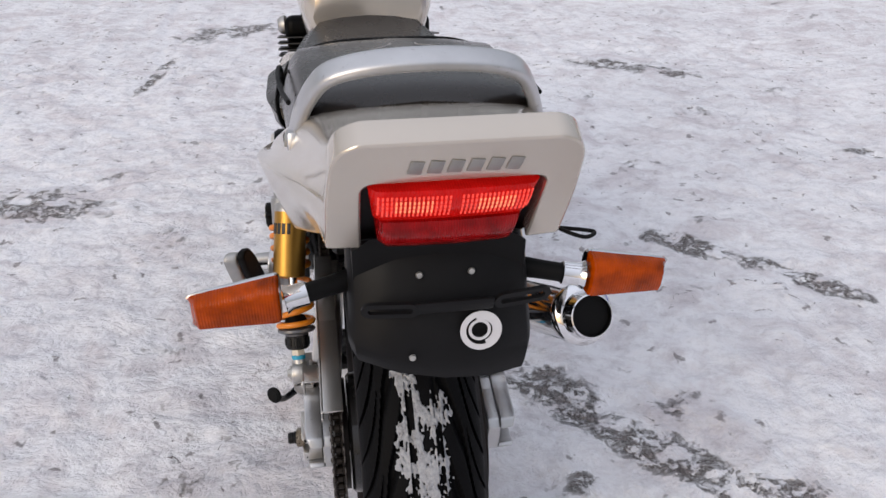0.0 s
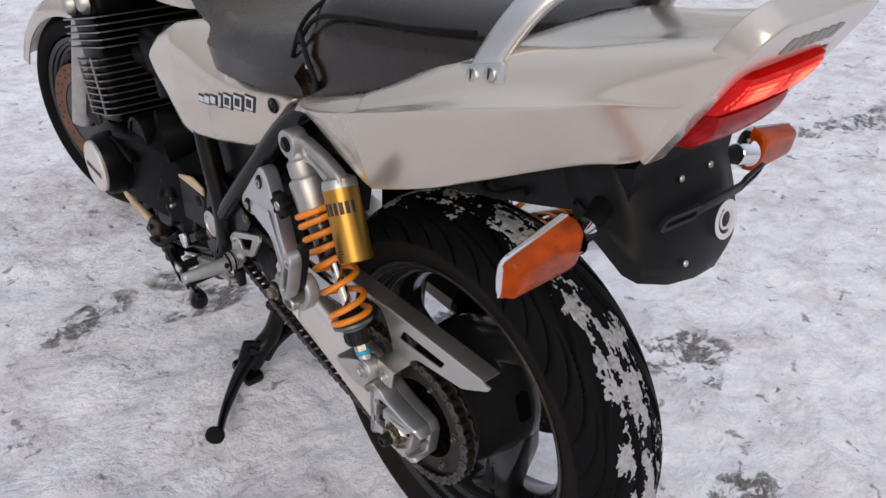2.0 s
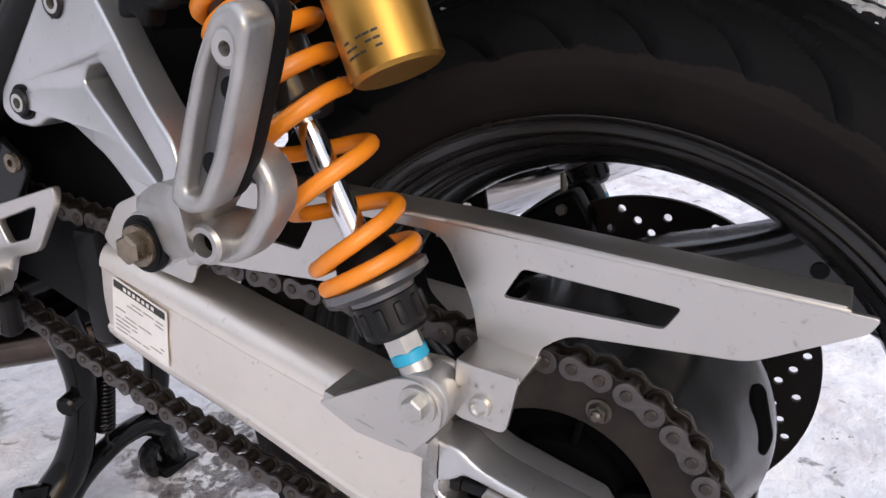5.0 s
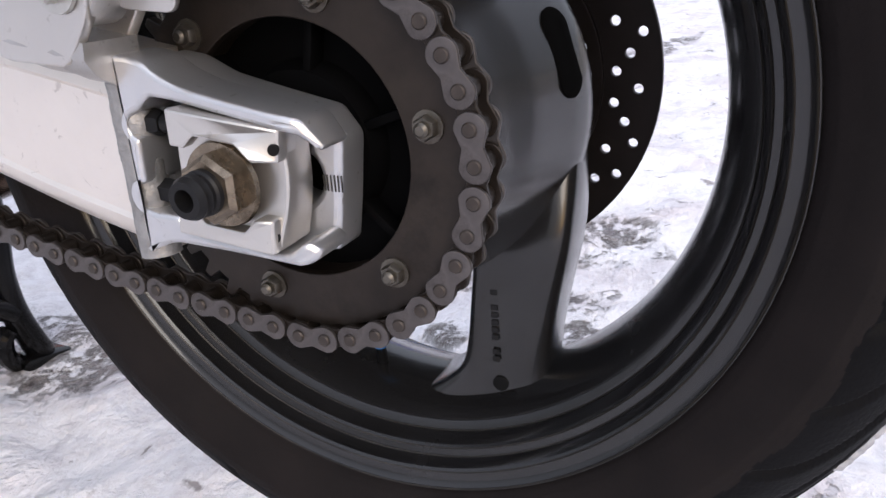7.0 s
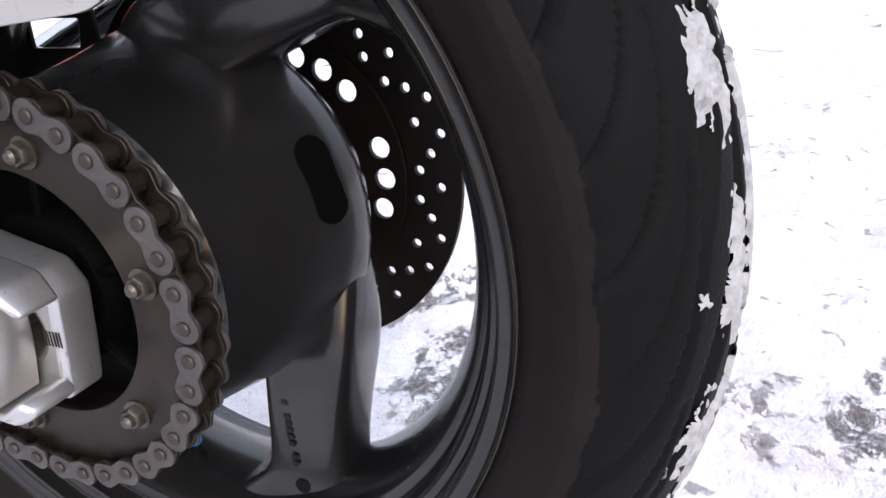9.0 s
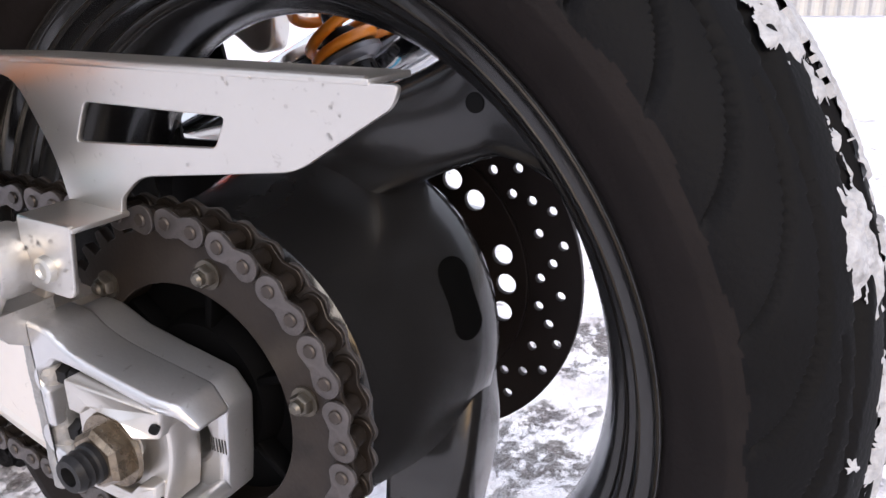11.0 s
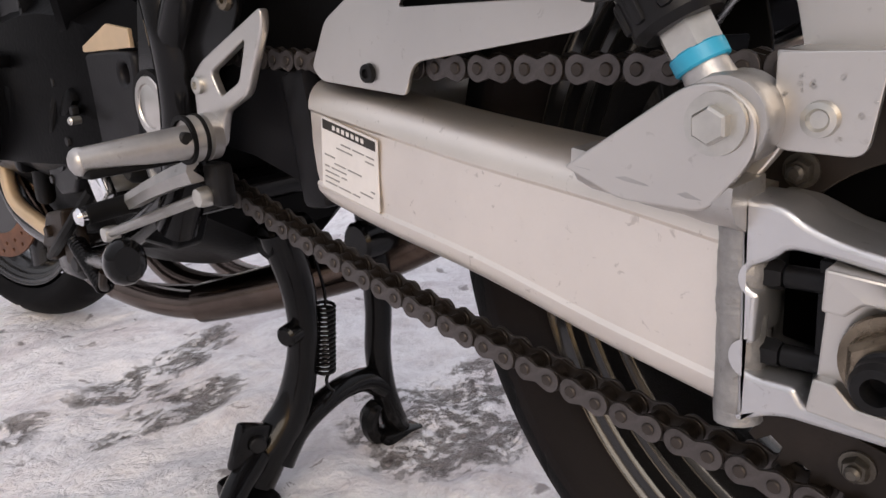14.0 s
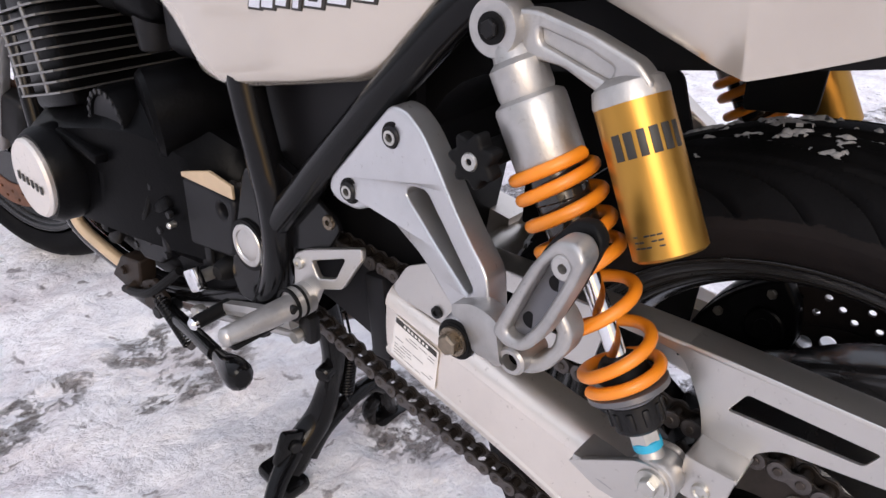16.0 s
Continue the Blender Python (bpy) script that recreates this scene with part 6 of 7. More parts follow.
part("piping", tube([(-0.152, 0.245, 0.842), (-0.157, 0.222, 0.888), (-0.150, 0.207, 0.928), (-0.128, 0.188, 0.957), (-0.08, 0.17, 0.976), (0, 0.165, 0.980), (0.08, 0.17, 0.976), (0.128, 0.188, 0.957), (0.150, 0.207, 0.928), (0.157, 0.222, 0.888)], 0.003, 8, 6), RUBBER, seat)
for sx in (-1, 1):
    part("seam", tube([(sx * 0.141, -0.085, 0.985), (sx * 0.152, 0.0, 0.972), (sx * 0.158, 0.09, 0.962), (sx * 0.157, 0.165, 0.945), (sx * 0.156, 0.21, 0.905)], 0.003, 8, 6), RUBBER, seat)
    part("strap_loop", tube([(sx * 0.159, 0.20, 0.92), (sx * 0.166, 0.175, 0.893), (sx * 0.163, 0.165, 0.868), (sx * 0.157, 0.185, 0.852)], 0.003, 8, 6, flat=(1, 2)), RUBBER, seat)
    part("strap_stud", rod((sx * 0.158, 0.183, 0.883), (sx * 0.164, 0.183, 0.883), 0.0035), STEEL, seat)

FROST = surface("frost_streak", (0.30, 0.28, 0.27), 0.6, 0, 0.2, 60, 0.1, 300)
for pts in ([(-0.075, 0.10), (-0.045, 0.125), (-0.01, 0.115), (-0.02, 0.085), (-0.05, 0.07), (-0.075, 0.085), (-0.07, 0.11)], [(0.055, 0.11), (0.03, 0.115), (0.025, 0.10), (0.05, 0.09), (0.045, 0.075), (0.015, 0.075)]):
    part("frost_mark", tube([(x, y, 0.9935 - 0.14 * max(0, y - 0.08) - 0.9 * x * x) for x, y in pts], 0.0022, 6, 6, flat=(1, 0.6)), FROST, seat, "white finger-drawn frost mark")

# side covers
def cover_face(y):
    """The cover's outer face draws in towards the rear and a little to the front."""
    return float(np.interp(y, (0.25, 0.31, 0.46, 0.56, 0.67), (0.135, 0.1426, 0.171, 0.178, 0.172)))


def cover_shell(sx):
    """Lofted from the rear point to the front: the flank under a soft shoulder, above which it leans in to the seat."""
    secs = []
    for k in range(49):
        f = k / 48
        y = 0.268 + 0.400 * (0.5 - 0.5 * math.cos(math.pi * f)) * 0.999
        lo = float(np.interp(y, (0.266, 0.348, 0.375, 0.548, 0.578, 0.612, 0.650, 0.668), (0.8045, 0.712, 0.699, 0.664, 0.669, 0.715, 0.745, 0.766)))
        hi = float(np.interp(y, (0.266, 0.290, 0.356, 0.416, 0.440, 0.462, 0.508, 0.575, 0.633, 0.668), (0.8075, 0.811, 0.801, 0.803, 0.836, 0.862, 0.864, 0.846, 0.815, 0.774)))
        crest = float(np.interp(y, (0.266, 0.35, 0.42, 0.46, 0.50, 0.56, 0.62, 0.668), (0.812, 0.796, 0.788, 0.792, 0.806, 0.815, 0.800, 0.775)))
        face = cover_face(y)
        ring = []
        for i in range(17):
            g = i / 16
            z = lo + (hi - lo) * (0.5 - 0.5 * math.cos(math.pi * g))
            edge = 0.010 * max(0.0, 1 - min(z - lo, 0.010) / 0.010) ** 2 + 0.007 * max(0.0, 1 - min(hi - z, 0.008) / 0.008) ** 2
            tuck = 0.12 * max(0.0, 0.745 - z) + 0.55 * (math.sqrt(max(0.0, z - crest) ** 2 + 0.006 ** 2) - 0.006 if z > crest else 0.0)
            ring.append((sx * (face - tuck - edge), y, z))
        back = [(sx * (face - 0.03 - 0.02 * (z > crest)), y, z) for _, _, z in reversed(ring)]
        secs.append(ring + back)
    return loft(secs)


for sx in (-1, 1):
    cover = part("side_cover", cover_shell(sx), PEARL, moto, "pearl silver side cover", 45)
    part("cover_screw", lathe([(0, 0.0), (0, 0.0115), (0.003, 0.0105), (0.003, 0.0075), (0.001, 0.007), (0.001, 0.004), (0.003, 0.0035), (0.003, 0)], (sx * 0.1425, 0.3095, 0.788), (sx, 0, 0), 28), DARKGREY, cover)
    # model badge as slanted silver blocks with dark edges
    for k, (y, w, h) in enumerate(((0.474, 0.012, 0.009), (0.458, 0.012, 0.012), (0.443, 0.011, 0.012), (0.427, 0.006, 0.019), (0.409, 0.017, 0.020), (0.385, 0.018, 0.021), (0.359, 0.018, 0.021))):
        z = 0.7545 + (0.474 - y) * 0.205
        for grow, lift, mat in ((0.0022, 0.0, BLACKTEXT), (0.0, 0.0012, CHROME), (-0.0042, 0.0022, BLACKTEXT)):
            if grow < 0 and k < 4:
                continue
            hw, hh = w / 2 + grow, h / 2 + grow
            part("badge_block", plate([[(y - hw - 0.18 * hh, z + hh), (y + hw - 0.18 * hh, z + hh), (y + hw + 0.18 * hh, z - hh), (y - hw + 0.18 * hh, z - hh)]], sx * (cover_face(y) + lift), 0.003, 0.0004, 1, "badge_block", (y, sx * 0.19)), mat, cover)

# fuel tank
def tank_section(y, zb, w, zm, zt):
    return mirrored([(-w * 0.55, y, zb), (-w * 0.86, y, zb + 0.012), (-w, y, zm), (-w * 0.93, y, zm + (zt - zm) * 0.55), (-w * 0.7, y, zt - 0.014), (-w * 0.35, y, zt - 0.002), (-0.002, y, zt)])


TANK = [tank_section(0.585, 0.850, 0.105, 0.905, 0.965), tank_section(0.62, 0.838, 0.125, 0.915, 1.005), tank_section(0.72, 0.832, 0.140, 0.935, 1.045), tank_section(0.86, 0.835, 0.150, 0.95, 1.065), tank_section(1.0, 0.845, 0.145, 0.95, 1.05), tank_section(1.10, 0.86, 0.11, 0.94, 1.00), tank_section(1.15, 0.88, 0.07, 0.93, 0.97)]
part("fuel_tank", smooth_loft(TANK, 6), PEARL, moto, "pearl silver fuel tank", 50)

# -- engine --
engine = part("engine", smooth_loft([mirrored([(-0.05, y, zb), (-0.095, y, zb + 0.03), (-0.105, y, 0.375), (-w, y, 0.425), (-w, y, zt - 0.03), (-w * 0.8, y, zt)]) for y, zb, zt, w in ((0.60, 0.34, 0.54, 0.10), (0.64, 0.31, 0.57, 0.135), (0.74, 0.29, 0.60, 0.165), (0.88, 0.28, 0.58, 0.185), (1.02, 0.30, 0.54, 0.185), (1.09, 0.34, 0.48, 0.16))], 4), ENGINE, moto, "black four-cylinder engine with polished fin edges", 40)
TILT = Matrix.Translation((0, 0.93, 0.56)) @ Matrix.Rotation(radians(-14), 4, 'X')
part("cylinder_block", rbox((0.335, 0.125, 0.23), (0, 0, 0), 0.01, TILT @ Matrix.Translation((0, 0.012, 0.115))), ENGINE, engine)


def fin_mesh(w, d, thick):
    line = rounded([(-w / 2, -d / 2), (w / 2, -d / 2), (w / 2, d / 2), (-w / 2, d / 2)], 0.03)
    bm = bmesh.new()
    lo = [bm.verts.new((x, y, -thick / 2)) for x, y in line]
    hi = [bm.verts.new((x, y, thick / 2)) for x, y in line]
    n = len(line)
    for i in range(n):
        bm.faces.new((lo[i], lo[(i + 1) % n], hi[(i + 1) % n], hi[i])).material_index = 1 if abs(line[(i + 1) % n][1] - line[i][1]) > abs(line[(i + 1) % n][0] - line[i][0]) else 2
    bm.faces.new(lo[::-1])
    bm.faces.new(hi)
    return mesh_of(bm, "fin", 30)


fin_me, head_fin_me = fin_mesh(0.372, 0.150, 0.0026), fin_mesh(0.376, 0.225, 0.0026)
for me in (fin_me, head_fin_me):
    me.materials.append(ENGINE)
    me.materials.append(FIN)
    me.materials.append(FINBACK)
for k in range(14):
    ob = part("fin", head_fin_me if k > 8 else fin_me, ENGINE, engine)
    ob.matrix_local = TILT @ Matrix.Translation((0, -0.022 if k > 8 else 0.012, 0.022 + 0.0135 * k + (0.012 if k > 8 else 0)))
for y in (-0.035, 0.045):
    for sx in (-1, 1):
        part("fin_bridge", rbox((0.005, 0.006, 0.115), (0, 0, 0), 0.002, TILT @ Matrix.Translation((sx * 0.1835, y + 0.012, 0.078))), FIN, engine)
part("cylinder_head_cover", rbox((0.34, 0.18, 0.06), (0, 0, 0), 0.02, TILT @ Matrix.Translation((0, 0, 0.228)), 3), ENGINE, engine)
for k in range(2):
    part("cam_cap", rod(TILT @ Vector((-0.165, -0.050 + 0.09 * k, 0.236)), TILT @ Vector((-0.186, -0.050 + 0.09 * k, 0.236)), 0.022, 0.019, 0.006), CAST, engine, "polished cam end cap")
# generator cover with a polished lid
part("crank_cover", lathe([(0, 0.066), (0.03, 0.064), (0.04, 0.058), (0.04, 0)], (-0.180, 0.918, 0.482), (-1, 0, 0), 44), ENGINE, engine)
lid = part("cover_lid", lathe([(0, 0.0535), (0.006, 0.0535), (0.0095, 0.050), (0.0105, 0)], (-0.219, 0.918, 0.482), (-1, 0, 0), 44), ALU, engine, "polished silver engine lid")
for k in range(6):
    part("letter_block", rbox((0.001, 0.006, 0.011), (-0.2300, 0.949 - 0.0125 * k, 0.480 - 0.001 * k), 0.0003), BLACKTEXT, engine)
part("starter_cover", lathe([(0, 0.046), (0.045, 0.046), (0.055, 0.043), (0.055, 0.036), (0.051, 0.034), (0.051, 0)], (-0.112, 0.806, 0.568), (-1, 0, 0), 40), ENGINE, engine)
part("starter_face", lathe([(0, 0.035), (0.0008, 0.0345), (0.0008, 0)], (-0.1632, 0.806, 0.568), (-1, 0, 0), 40), BOX, engine)
for k in range(20):
    a = math.tau * k / 20
    part("cover_screw", rod((-0.166, 0.806 + 0.040 * math.cos(a), 0.568 + 0.040 * math.sin(a)), (-0.1685, 0.806 + 0.040 * math.cos(a), 0.568 + 0.040 * math.sin(a)), 0.004), DARKGREY, engine)
GRIME = surface("grimy_brown_steel", (0.022, 0.015, 0.011), 0.5, 0.3, 0.4, 40, 0.3, 250, dirt=(0.05, 0.034, 0.022), dirt_at=0.6, spec=0.3)
SPC = [(0.719, 0.522), (0.700, 0.530), (0.63, 0.532), (0.579, 0.528), (0.590, 0.453), (0.69, 0.440), (0.714, 0.466)]
part("sprocket_cover", plate([rounded(SPC, 0.012), circle((0.604, 0.510), 0.0085, 18)], -0.136, 0.026, 0.005, 3, "sprocket_cover"), BOX, engine, "dark cover over the output sprocket")
# the shade in the cover's hole is a black plug
part("cover_hole", rod((-0.128, 0.604, 0.510), (-0.134, 0.604, 0.510), 0.010), HOLLOW, engine)
part("lower_cover", plate([rounded([(0.66, 0.450), (0.585, 0.462), (0.565, 0.400), (0.60, 0.345), (0.72, 0.345), (0.76, 0.40)], 0.012)], -0.118, 0.03, 0.006, 2, "lower_cover"), ENGINE, engine)
SHIFT = [(0.792, 0.452), (0.733, 0.460), (0.712, 0.425), (0.738, 0.395), (0.784, 0.388), (0.808, 0.415)]
part("shift_housing", plate([rounded(SHIFT, 0.008)], -0.148, 0.028, 0.005, 3, "shift_housing"), BOX, engine)
part("switch_cap", lathe([(0, 0.008), (0, 0.014), (0.003, 0.0135), (0.003, 0.010), (0.001, 0.008)], (-0.161, 0.762, 0.430), (-1, 0, 0), 24, True), DARKGREY, engine)
part("switch_bar", rbox((0.004, 0.020, 0.007), (-0.163, 0.760, 0.430), 0.001, Matrix.Rotation(radians(12), 4, 'X')), DARKGREY, engine)
for y, z in ((0.728, 0.448), (0.722, 0.415), (0.795, 0.405), (0.70, 0.478), (0.735, 0.505), (0.845, 0.46), (0.84, 0.53)):
    part("case_bolt", hexhead((-0.158, y, z), (-1, 0, 0), 0.0055, 0.006), DARKGREY, engine)
part("case_arm", rbox((0.022, 0.05, 0.018), (-0.152, 0.722, 0.482), 0.006, Matrix.Rotation(radians(-30), 4, 'X')), ENGINE, engine)
part("case_arm", rbox((0.03, 0.022, 0.10), (-0.165, 0.835, 0.46), 0.007, Matrix.Rotation(radians(14), 4, 'X')), ENGINE, engine)
part("case_rib", rbox((0.03, 0.10, 0.014), (-0.178, 0.85, 0.535), 0.005, Matrix.Rotation(radians(8), 4, 'X')), ENGINE, engine)
part("wire_clip", rod((-0.160, 0.690, 0.470), (-0.172, 0.688, 0.470), 0.004), STEEL, engine)
part("breather_hose", tube([(-0.150, 0.740, 0.53), (-0.155, 0.788, 0.500), (-0.158, 0.822, 0.455), (-0.150, 0.862, 0.405), (-0.14, 0.90, 0.372)], 0.011, 12, 7), RUBBER, engine, "black rubber hose")
# light on the sprocket cover's top edge, painted as a tan strip
part("lit_cover_edge", plate([[(0.700, 0.5305), (0.622, 0.5525), (0.580, 0.5460), (0.580, 0.5305)]], -0.1475, 0.004, 0.0008, 1, "lit_cover_edge"), TAN, engine, "tan strip for the lit top edge of the dark cover")
part("stand_bracket", plate([rounded([(0.905, 0.315), (0.868, 0.359), (0.815, 0.368), (0.822, 0.325), (0.862, 0.305)], 0.005)], -0.142, 0.026, 0.004, 2, "stand_bracket"), GRIME, engine, "grimy brown stand bracket")
part("bracket_bolt", hexhead((-0.155, 0.862, 0.338), (-1, 0, 0), 0.007, 0.006), GRIME, engine)
part("bracket_bolt", rod((-0.150, 0.838, 0.322), (-0.168, 0.834, 0.318), 0.0085), GRIME, engine)
part("pivot_bracket", plate([rounded([(0.795, 0.350), (0.761, 0.366), (0.735, 0.348), (0.738, 0.316), (0.798, 0.312)], 0.005), rounded([(0.776, 0.352), (0.768, 0.353), (0.764, 0.336), (0.772, 0.334)], 0.003)], -0.162, 0.007, 0.0015, 1, "pivot_bracket"), GRIME, engine)
part("front_pipe", tube([(-0.138, 1.04, 0.40), (-0.142, 1.015, 0.358), (-0.138, 0.96, 0.335), (-0.128, 0.895, 0.316), (-0.10, 0.84, 0.30)], 0.0095, 14, 7), TAN, engine, "tan heat-stained exhaust pipe")
part("lever_clamp", rbox((0.014, 0.024, 0.030), (-0.168, 0.650, 0.411), 0.004, Matrix.Rotation(radians(-30), 4, 'X')), CHROME, engine, "chrome clamp on the gear shaft")
part("shift_shaft", rod((-0.12, 0.650, 0.411), (-0.168, 0.650, 0.411), 0.008), STEEL, engine)
part("shift_boot", rod((-0.12, 0.625, 0.425), (-0.155, 0.622, 0.425), 0.017, 0.012, 0.004), RUBBER, engine)
part("clutch_cover", lathe([(0, 0.075), (0.04, 0.072), (0.05, 0.06), (0.05, 0)], (0.16, 0.72, 0.46), (1, 0, 0), 40), ENGINE, engine)
part("crank_cover", lathe([(0, 0.066), (0.03, 0.064), (0.04, 0.058), (0.04, 0)], (0.185, 0.885, 0.495), (1, 0, 0), 40), ENGINE, engine)
part("carburettor_bank", rbox((0.27, 0.10, 0.09), (0, 0.77, 0.735), 0.02, None, 3), ENGINE, engine)
for k in range(4):
    part("intake", rod((-0.105 + 0.07 * k, 0.72, 0.735), (-0.105 + 0.07 * k, 0.86, 0.715), 0.026), RUBBER, engine)
    part("carb_bowl", rod((-0.105 + 0.07 * k, 0.77, 0.70), (-0.105 + 0.07 * k, 0.77, 0.655), 0.024, 0.02), DARKGREY, engine)
part("airbox", rbox((0.26, 0.16, 0.15), (0, 0.635, 0.735), 0.02, None, 3), PLASTIC, engine)
for p0, p1, p2, r in (((-0.14, 0.72, 0.535), (-0.155, 0.76, 0.515), (-0.16, 0.80, 0.49), 0.006), ((-0.155, 0.735, 0.51), (-0.165, 0.745, 0.47), (-0.16, 0.775, 0.44), 0.0045), ((-0.16, 0.70, 0.40), (-0.175, 0.76, 0.35), (-0.16, 0.86, 0.31), 0.006)):
    part("hose", tube([p0, p1, p2], r, 8, 8), RUBBER, engine)
# black ducting between the cylinders and the frame
part("coolant_duct", lathe([(0, 0), (0, 0.050), (0.006, 0.055), (0.060, 0.056), (0.10, 0.050), (0.10, 0)], (-0.150, 0.735, 0.590), (0.9, -0.35, 0.1), 32), ENGINE, engine)

# -- exhaust --
exhaust = part("exhaust", tube([(0.10, 0.72, 0.235), (0.03, 0.80, 0.205), (-0.02, 0.92, 0.20), (-0.05, 1.06, 0.23), (-0.075, 1.13, 0.32), (-0.085, 1.13, 0.50), (-0.09, 1.06, 0.62)], 0.0195, 18, 8), PIPE, moto, "heat-stained exhaust pipes under the engine and a chrome silencer")
for k, x in enumerate((-0.05, 0.05, 0.15)):
    part("header_pipe", tube([(0.12 + 0.01 * k, 0.70, 0.235), (0.06 + 0.03 * k, 0.84, 0.20), (x * 0.8, 1.0, 0.21), (x, 1.14, 0.32), (x, 1.14, 0.50), (x, 1.06, 0.62)], 0.0185, 16, 7), PIPE, exhaust)
part("collector", tube([(0.0, 0.84, 0.205), (0.06, 0.74, 0.23), (0.14, 0.62, 0.27), (0.185, 0.5, 0.33)], [0.026, 0.03, 0.032, 0.028], 20, 6), PIPE, exhaust)
part("silencer", tube([(0.185, 0.50, 0.34), (0.205, 0.40, 0.40), (0.228, 0.18, 0.505), (0.252, -0.02, 0.615)], [0.03, 0.046, 0.047, 0.046], 32, 6), CHROME, exhaust, "chrome silencer")
sd = Vector((0.024, -0.20, 0.11)).normalized()
part("silencer_end", lathe([(0, 0.046), (0.004, 0.0475), (0.014, 0.0475), (0.018, 0.045), (0.022, 0.036), (0.045, 0.0325), (0.046, 0.0305), (0.02, 0.030), (0.0, 0.028), (-0.02, 0)], Vector((0.252, -0.02, 0.615)), sd, 40), CHROME, exhaust)
# black disc near the outlet stands in for the bore's shaded depth
part("silencer_bore", lathe([(0.036, 0), (0.036, 0.0298), (0.0425, 0.0303)], Vector((0.252, -0.02, 0.615)), sd, 32), RUBBER, exhaust)

# right-hand footrest hanger
part("right_hanger", hanger_mesh(1), ALU, moto, "satin aluminium passenger footrest hanger")

# -- centre stand --
def rough_bar(pts, r, segs=12, flat=(1, 1)):
    return tube(pts, r, segs, 7, flat=flat)


cstand = part("centre_stand", rough_bar([(-0.030, 0.585, 0.345), (-0.018, 0.584, 0.29), (-0.013, 0.588, 0.242), (-0.012, 0.602, 0.188), (-0.026, 0.612, 0.135), (-0.054, 0.620, 0.098), (-0.078, 0.624, 0.062)], [0.022, 0.019, 0.0165, 0.0175, 0.021, 0.024, 0.022], 14), FRAME, moto, "black steel centre stand with a dirty foot lever")
part("stand_foot", rbox((0.045, 0.075, 0.026), (-0.084, 0.632, 0.044), 0.009, Matrix.Rotation(radians(10), 4, 'X')), FRAME, cstand)
part("stand_leg", rough_bar([(0.105, 0.600, 0.345), (0.110, 0.606, 0.28), (0.113, 0.614, 0.205), (0.112, 0.622, 0.150), (0.122, 0.632, 0.095), (0.140, 0.641, 0.045), (0.152, 0.646, 0.018)], [0.02, 0.018, 0.0165, 0.0165, 0.0165, 0.0165, 0.0165], 14), FRAME, cstand)
part("stand_foot", rbox((0.070, 0.045, 0.022), (0.150, 0.648, 0.010), 0.008, Matrix.Rotation(radians(12), 4, 'Y')), FRAME, cstand)
part("stand_heel", rough_bar([(0.112, 0.634, 0.074), (0.101, 0.638, 0.062), (0.104, 0.643, 0.038), (0.122, 0.648, 0.014)], [0.010, 0.013, 0.012, 0.012], 10), FRAME, cstand)
part("cross_arch", rough_bar([(-0.050, 0.617, 0.078), (-0.026, 0.613, 0.106), (0.006, 0.612, 0.121), (0.047, 0.616, 0.128), (0.088, 0.624, 0.120), (0.118, 0.631, 0.098)], [0.019, 0.0165, 0.0145, 0.014, 0.0155, 0.017], 12), FRAME, cstand)
part("foot_lever", rough_bar([(-0.076, 0.616, 0.098), (-0.118, 0.600, 0.075), (-0.158, 0.574, 0.052), (-0.195, 0.536, 0.046), (-0.232, 0.482, 0.058), (-0.249, 0.452, 0.088)], [0.017, 0.014, 0.0115, 0.009, 0.0075, 0.0085], 12), FRAME, cstand)
part("lever_pad", lathe([(-0.007, 0), (-0.007, 0.014), (-0.003, 0.0185), (0.003, 0.0185), (0.007, 0.014), (0.007, 0)], (-0.253, 0.446, 0.101), (0.6, 0.75, -0.2), 24), RUBBER, cstand)
part("lever_bracket", rbox((0.040, 0.014, 0.052), (-0.085, 0.612, 0.114), 0.005, Matrix.Rotation(radians(24), 4, 'Y')), FRAME, cstand)
part("bracket_lug", rod((-0.078, 0.608, 0.118), (-0.082, 0.597, 0.118), 0.009), DARKGREY, cstand)
part("pivot_lug", rod((-0.046, 0.590, 0.335), (0.01, 0.590, 0.335), 0.020, 0.020, 0.004), ENGINE, cstand)
part("pivot_lug", rod((0.13, 0.602, 0.30), (0.08, 0.602, 0.30), 0.024, 0.024, 0.004), FRAME, cstand)
part("stand_knob", rod((-0.022, 0.588, 0.232), (-0.042, 0.582, 0.231), 0.012, 0.012, 0.003), FRAME, cstand)
spring_p0, spring_p1 = Vector((0.016, 0.584, 0.250)), Vector((0.011, 0.592, 0.170))
part("return_spring", coil(spring_p0, spring_p1, 15, 0.0095, 0.0022, 7, 14), FRAME, cstand, "", 60)
part("spring_hook", tube([spring_p1 + Vector((0.009, 0, 0)), spring_p1 + Vector((0, 0, -0.008)), spring_p1 + Vector((0, 0, -0.018)), spring_p1 + Vector((0.006, 0, -0.028)), spring_p1 + Vector((-0.002, 0.006, -0.040))], 0.002, 6, 5), FRAME, cstand)
part("spring_hook", tube([spring_p0, spring_p0 + Vector((0, 0, 0.02)), spring_p0 + Vector((-0.01, -0.004, 0.06))], 0.002, 6, 5), FRAME, cstand)

# -- side stand, folded up --
sstand = part("side_stand", tube([(-0.130, 0.84, 0.300), (-0.155, 0.76, 0.318), (-0.180, 0.66, 0.342), (-0.202, 0.57, 0.360)], [0.013, 0.011, 0.0095, 0.0095], 12, 6), FRAME, moto, "black side stand folded up under the engine")
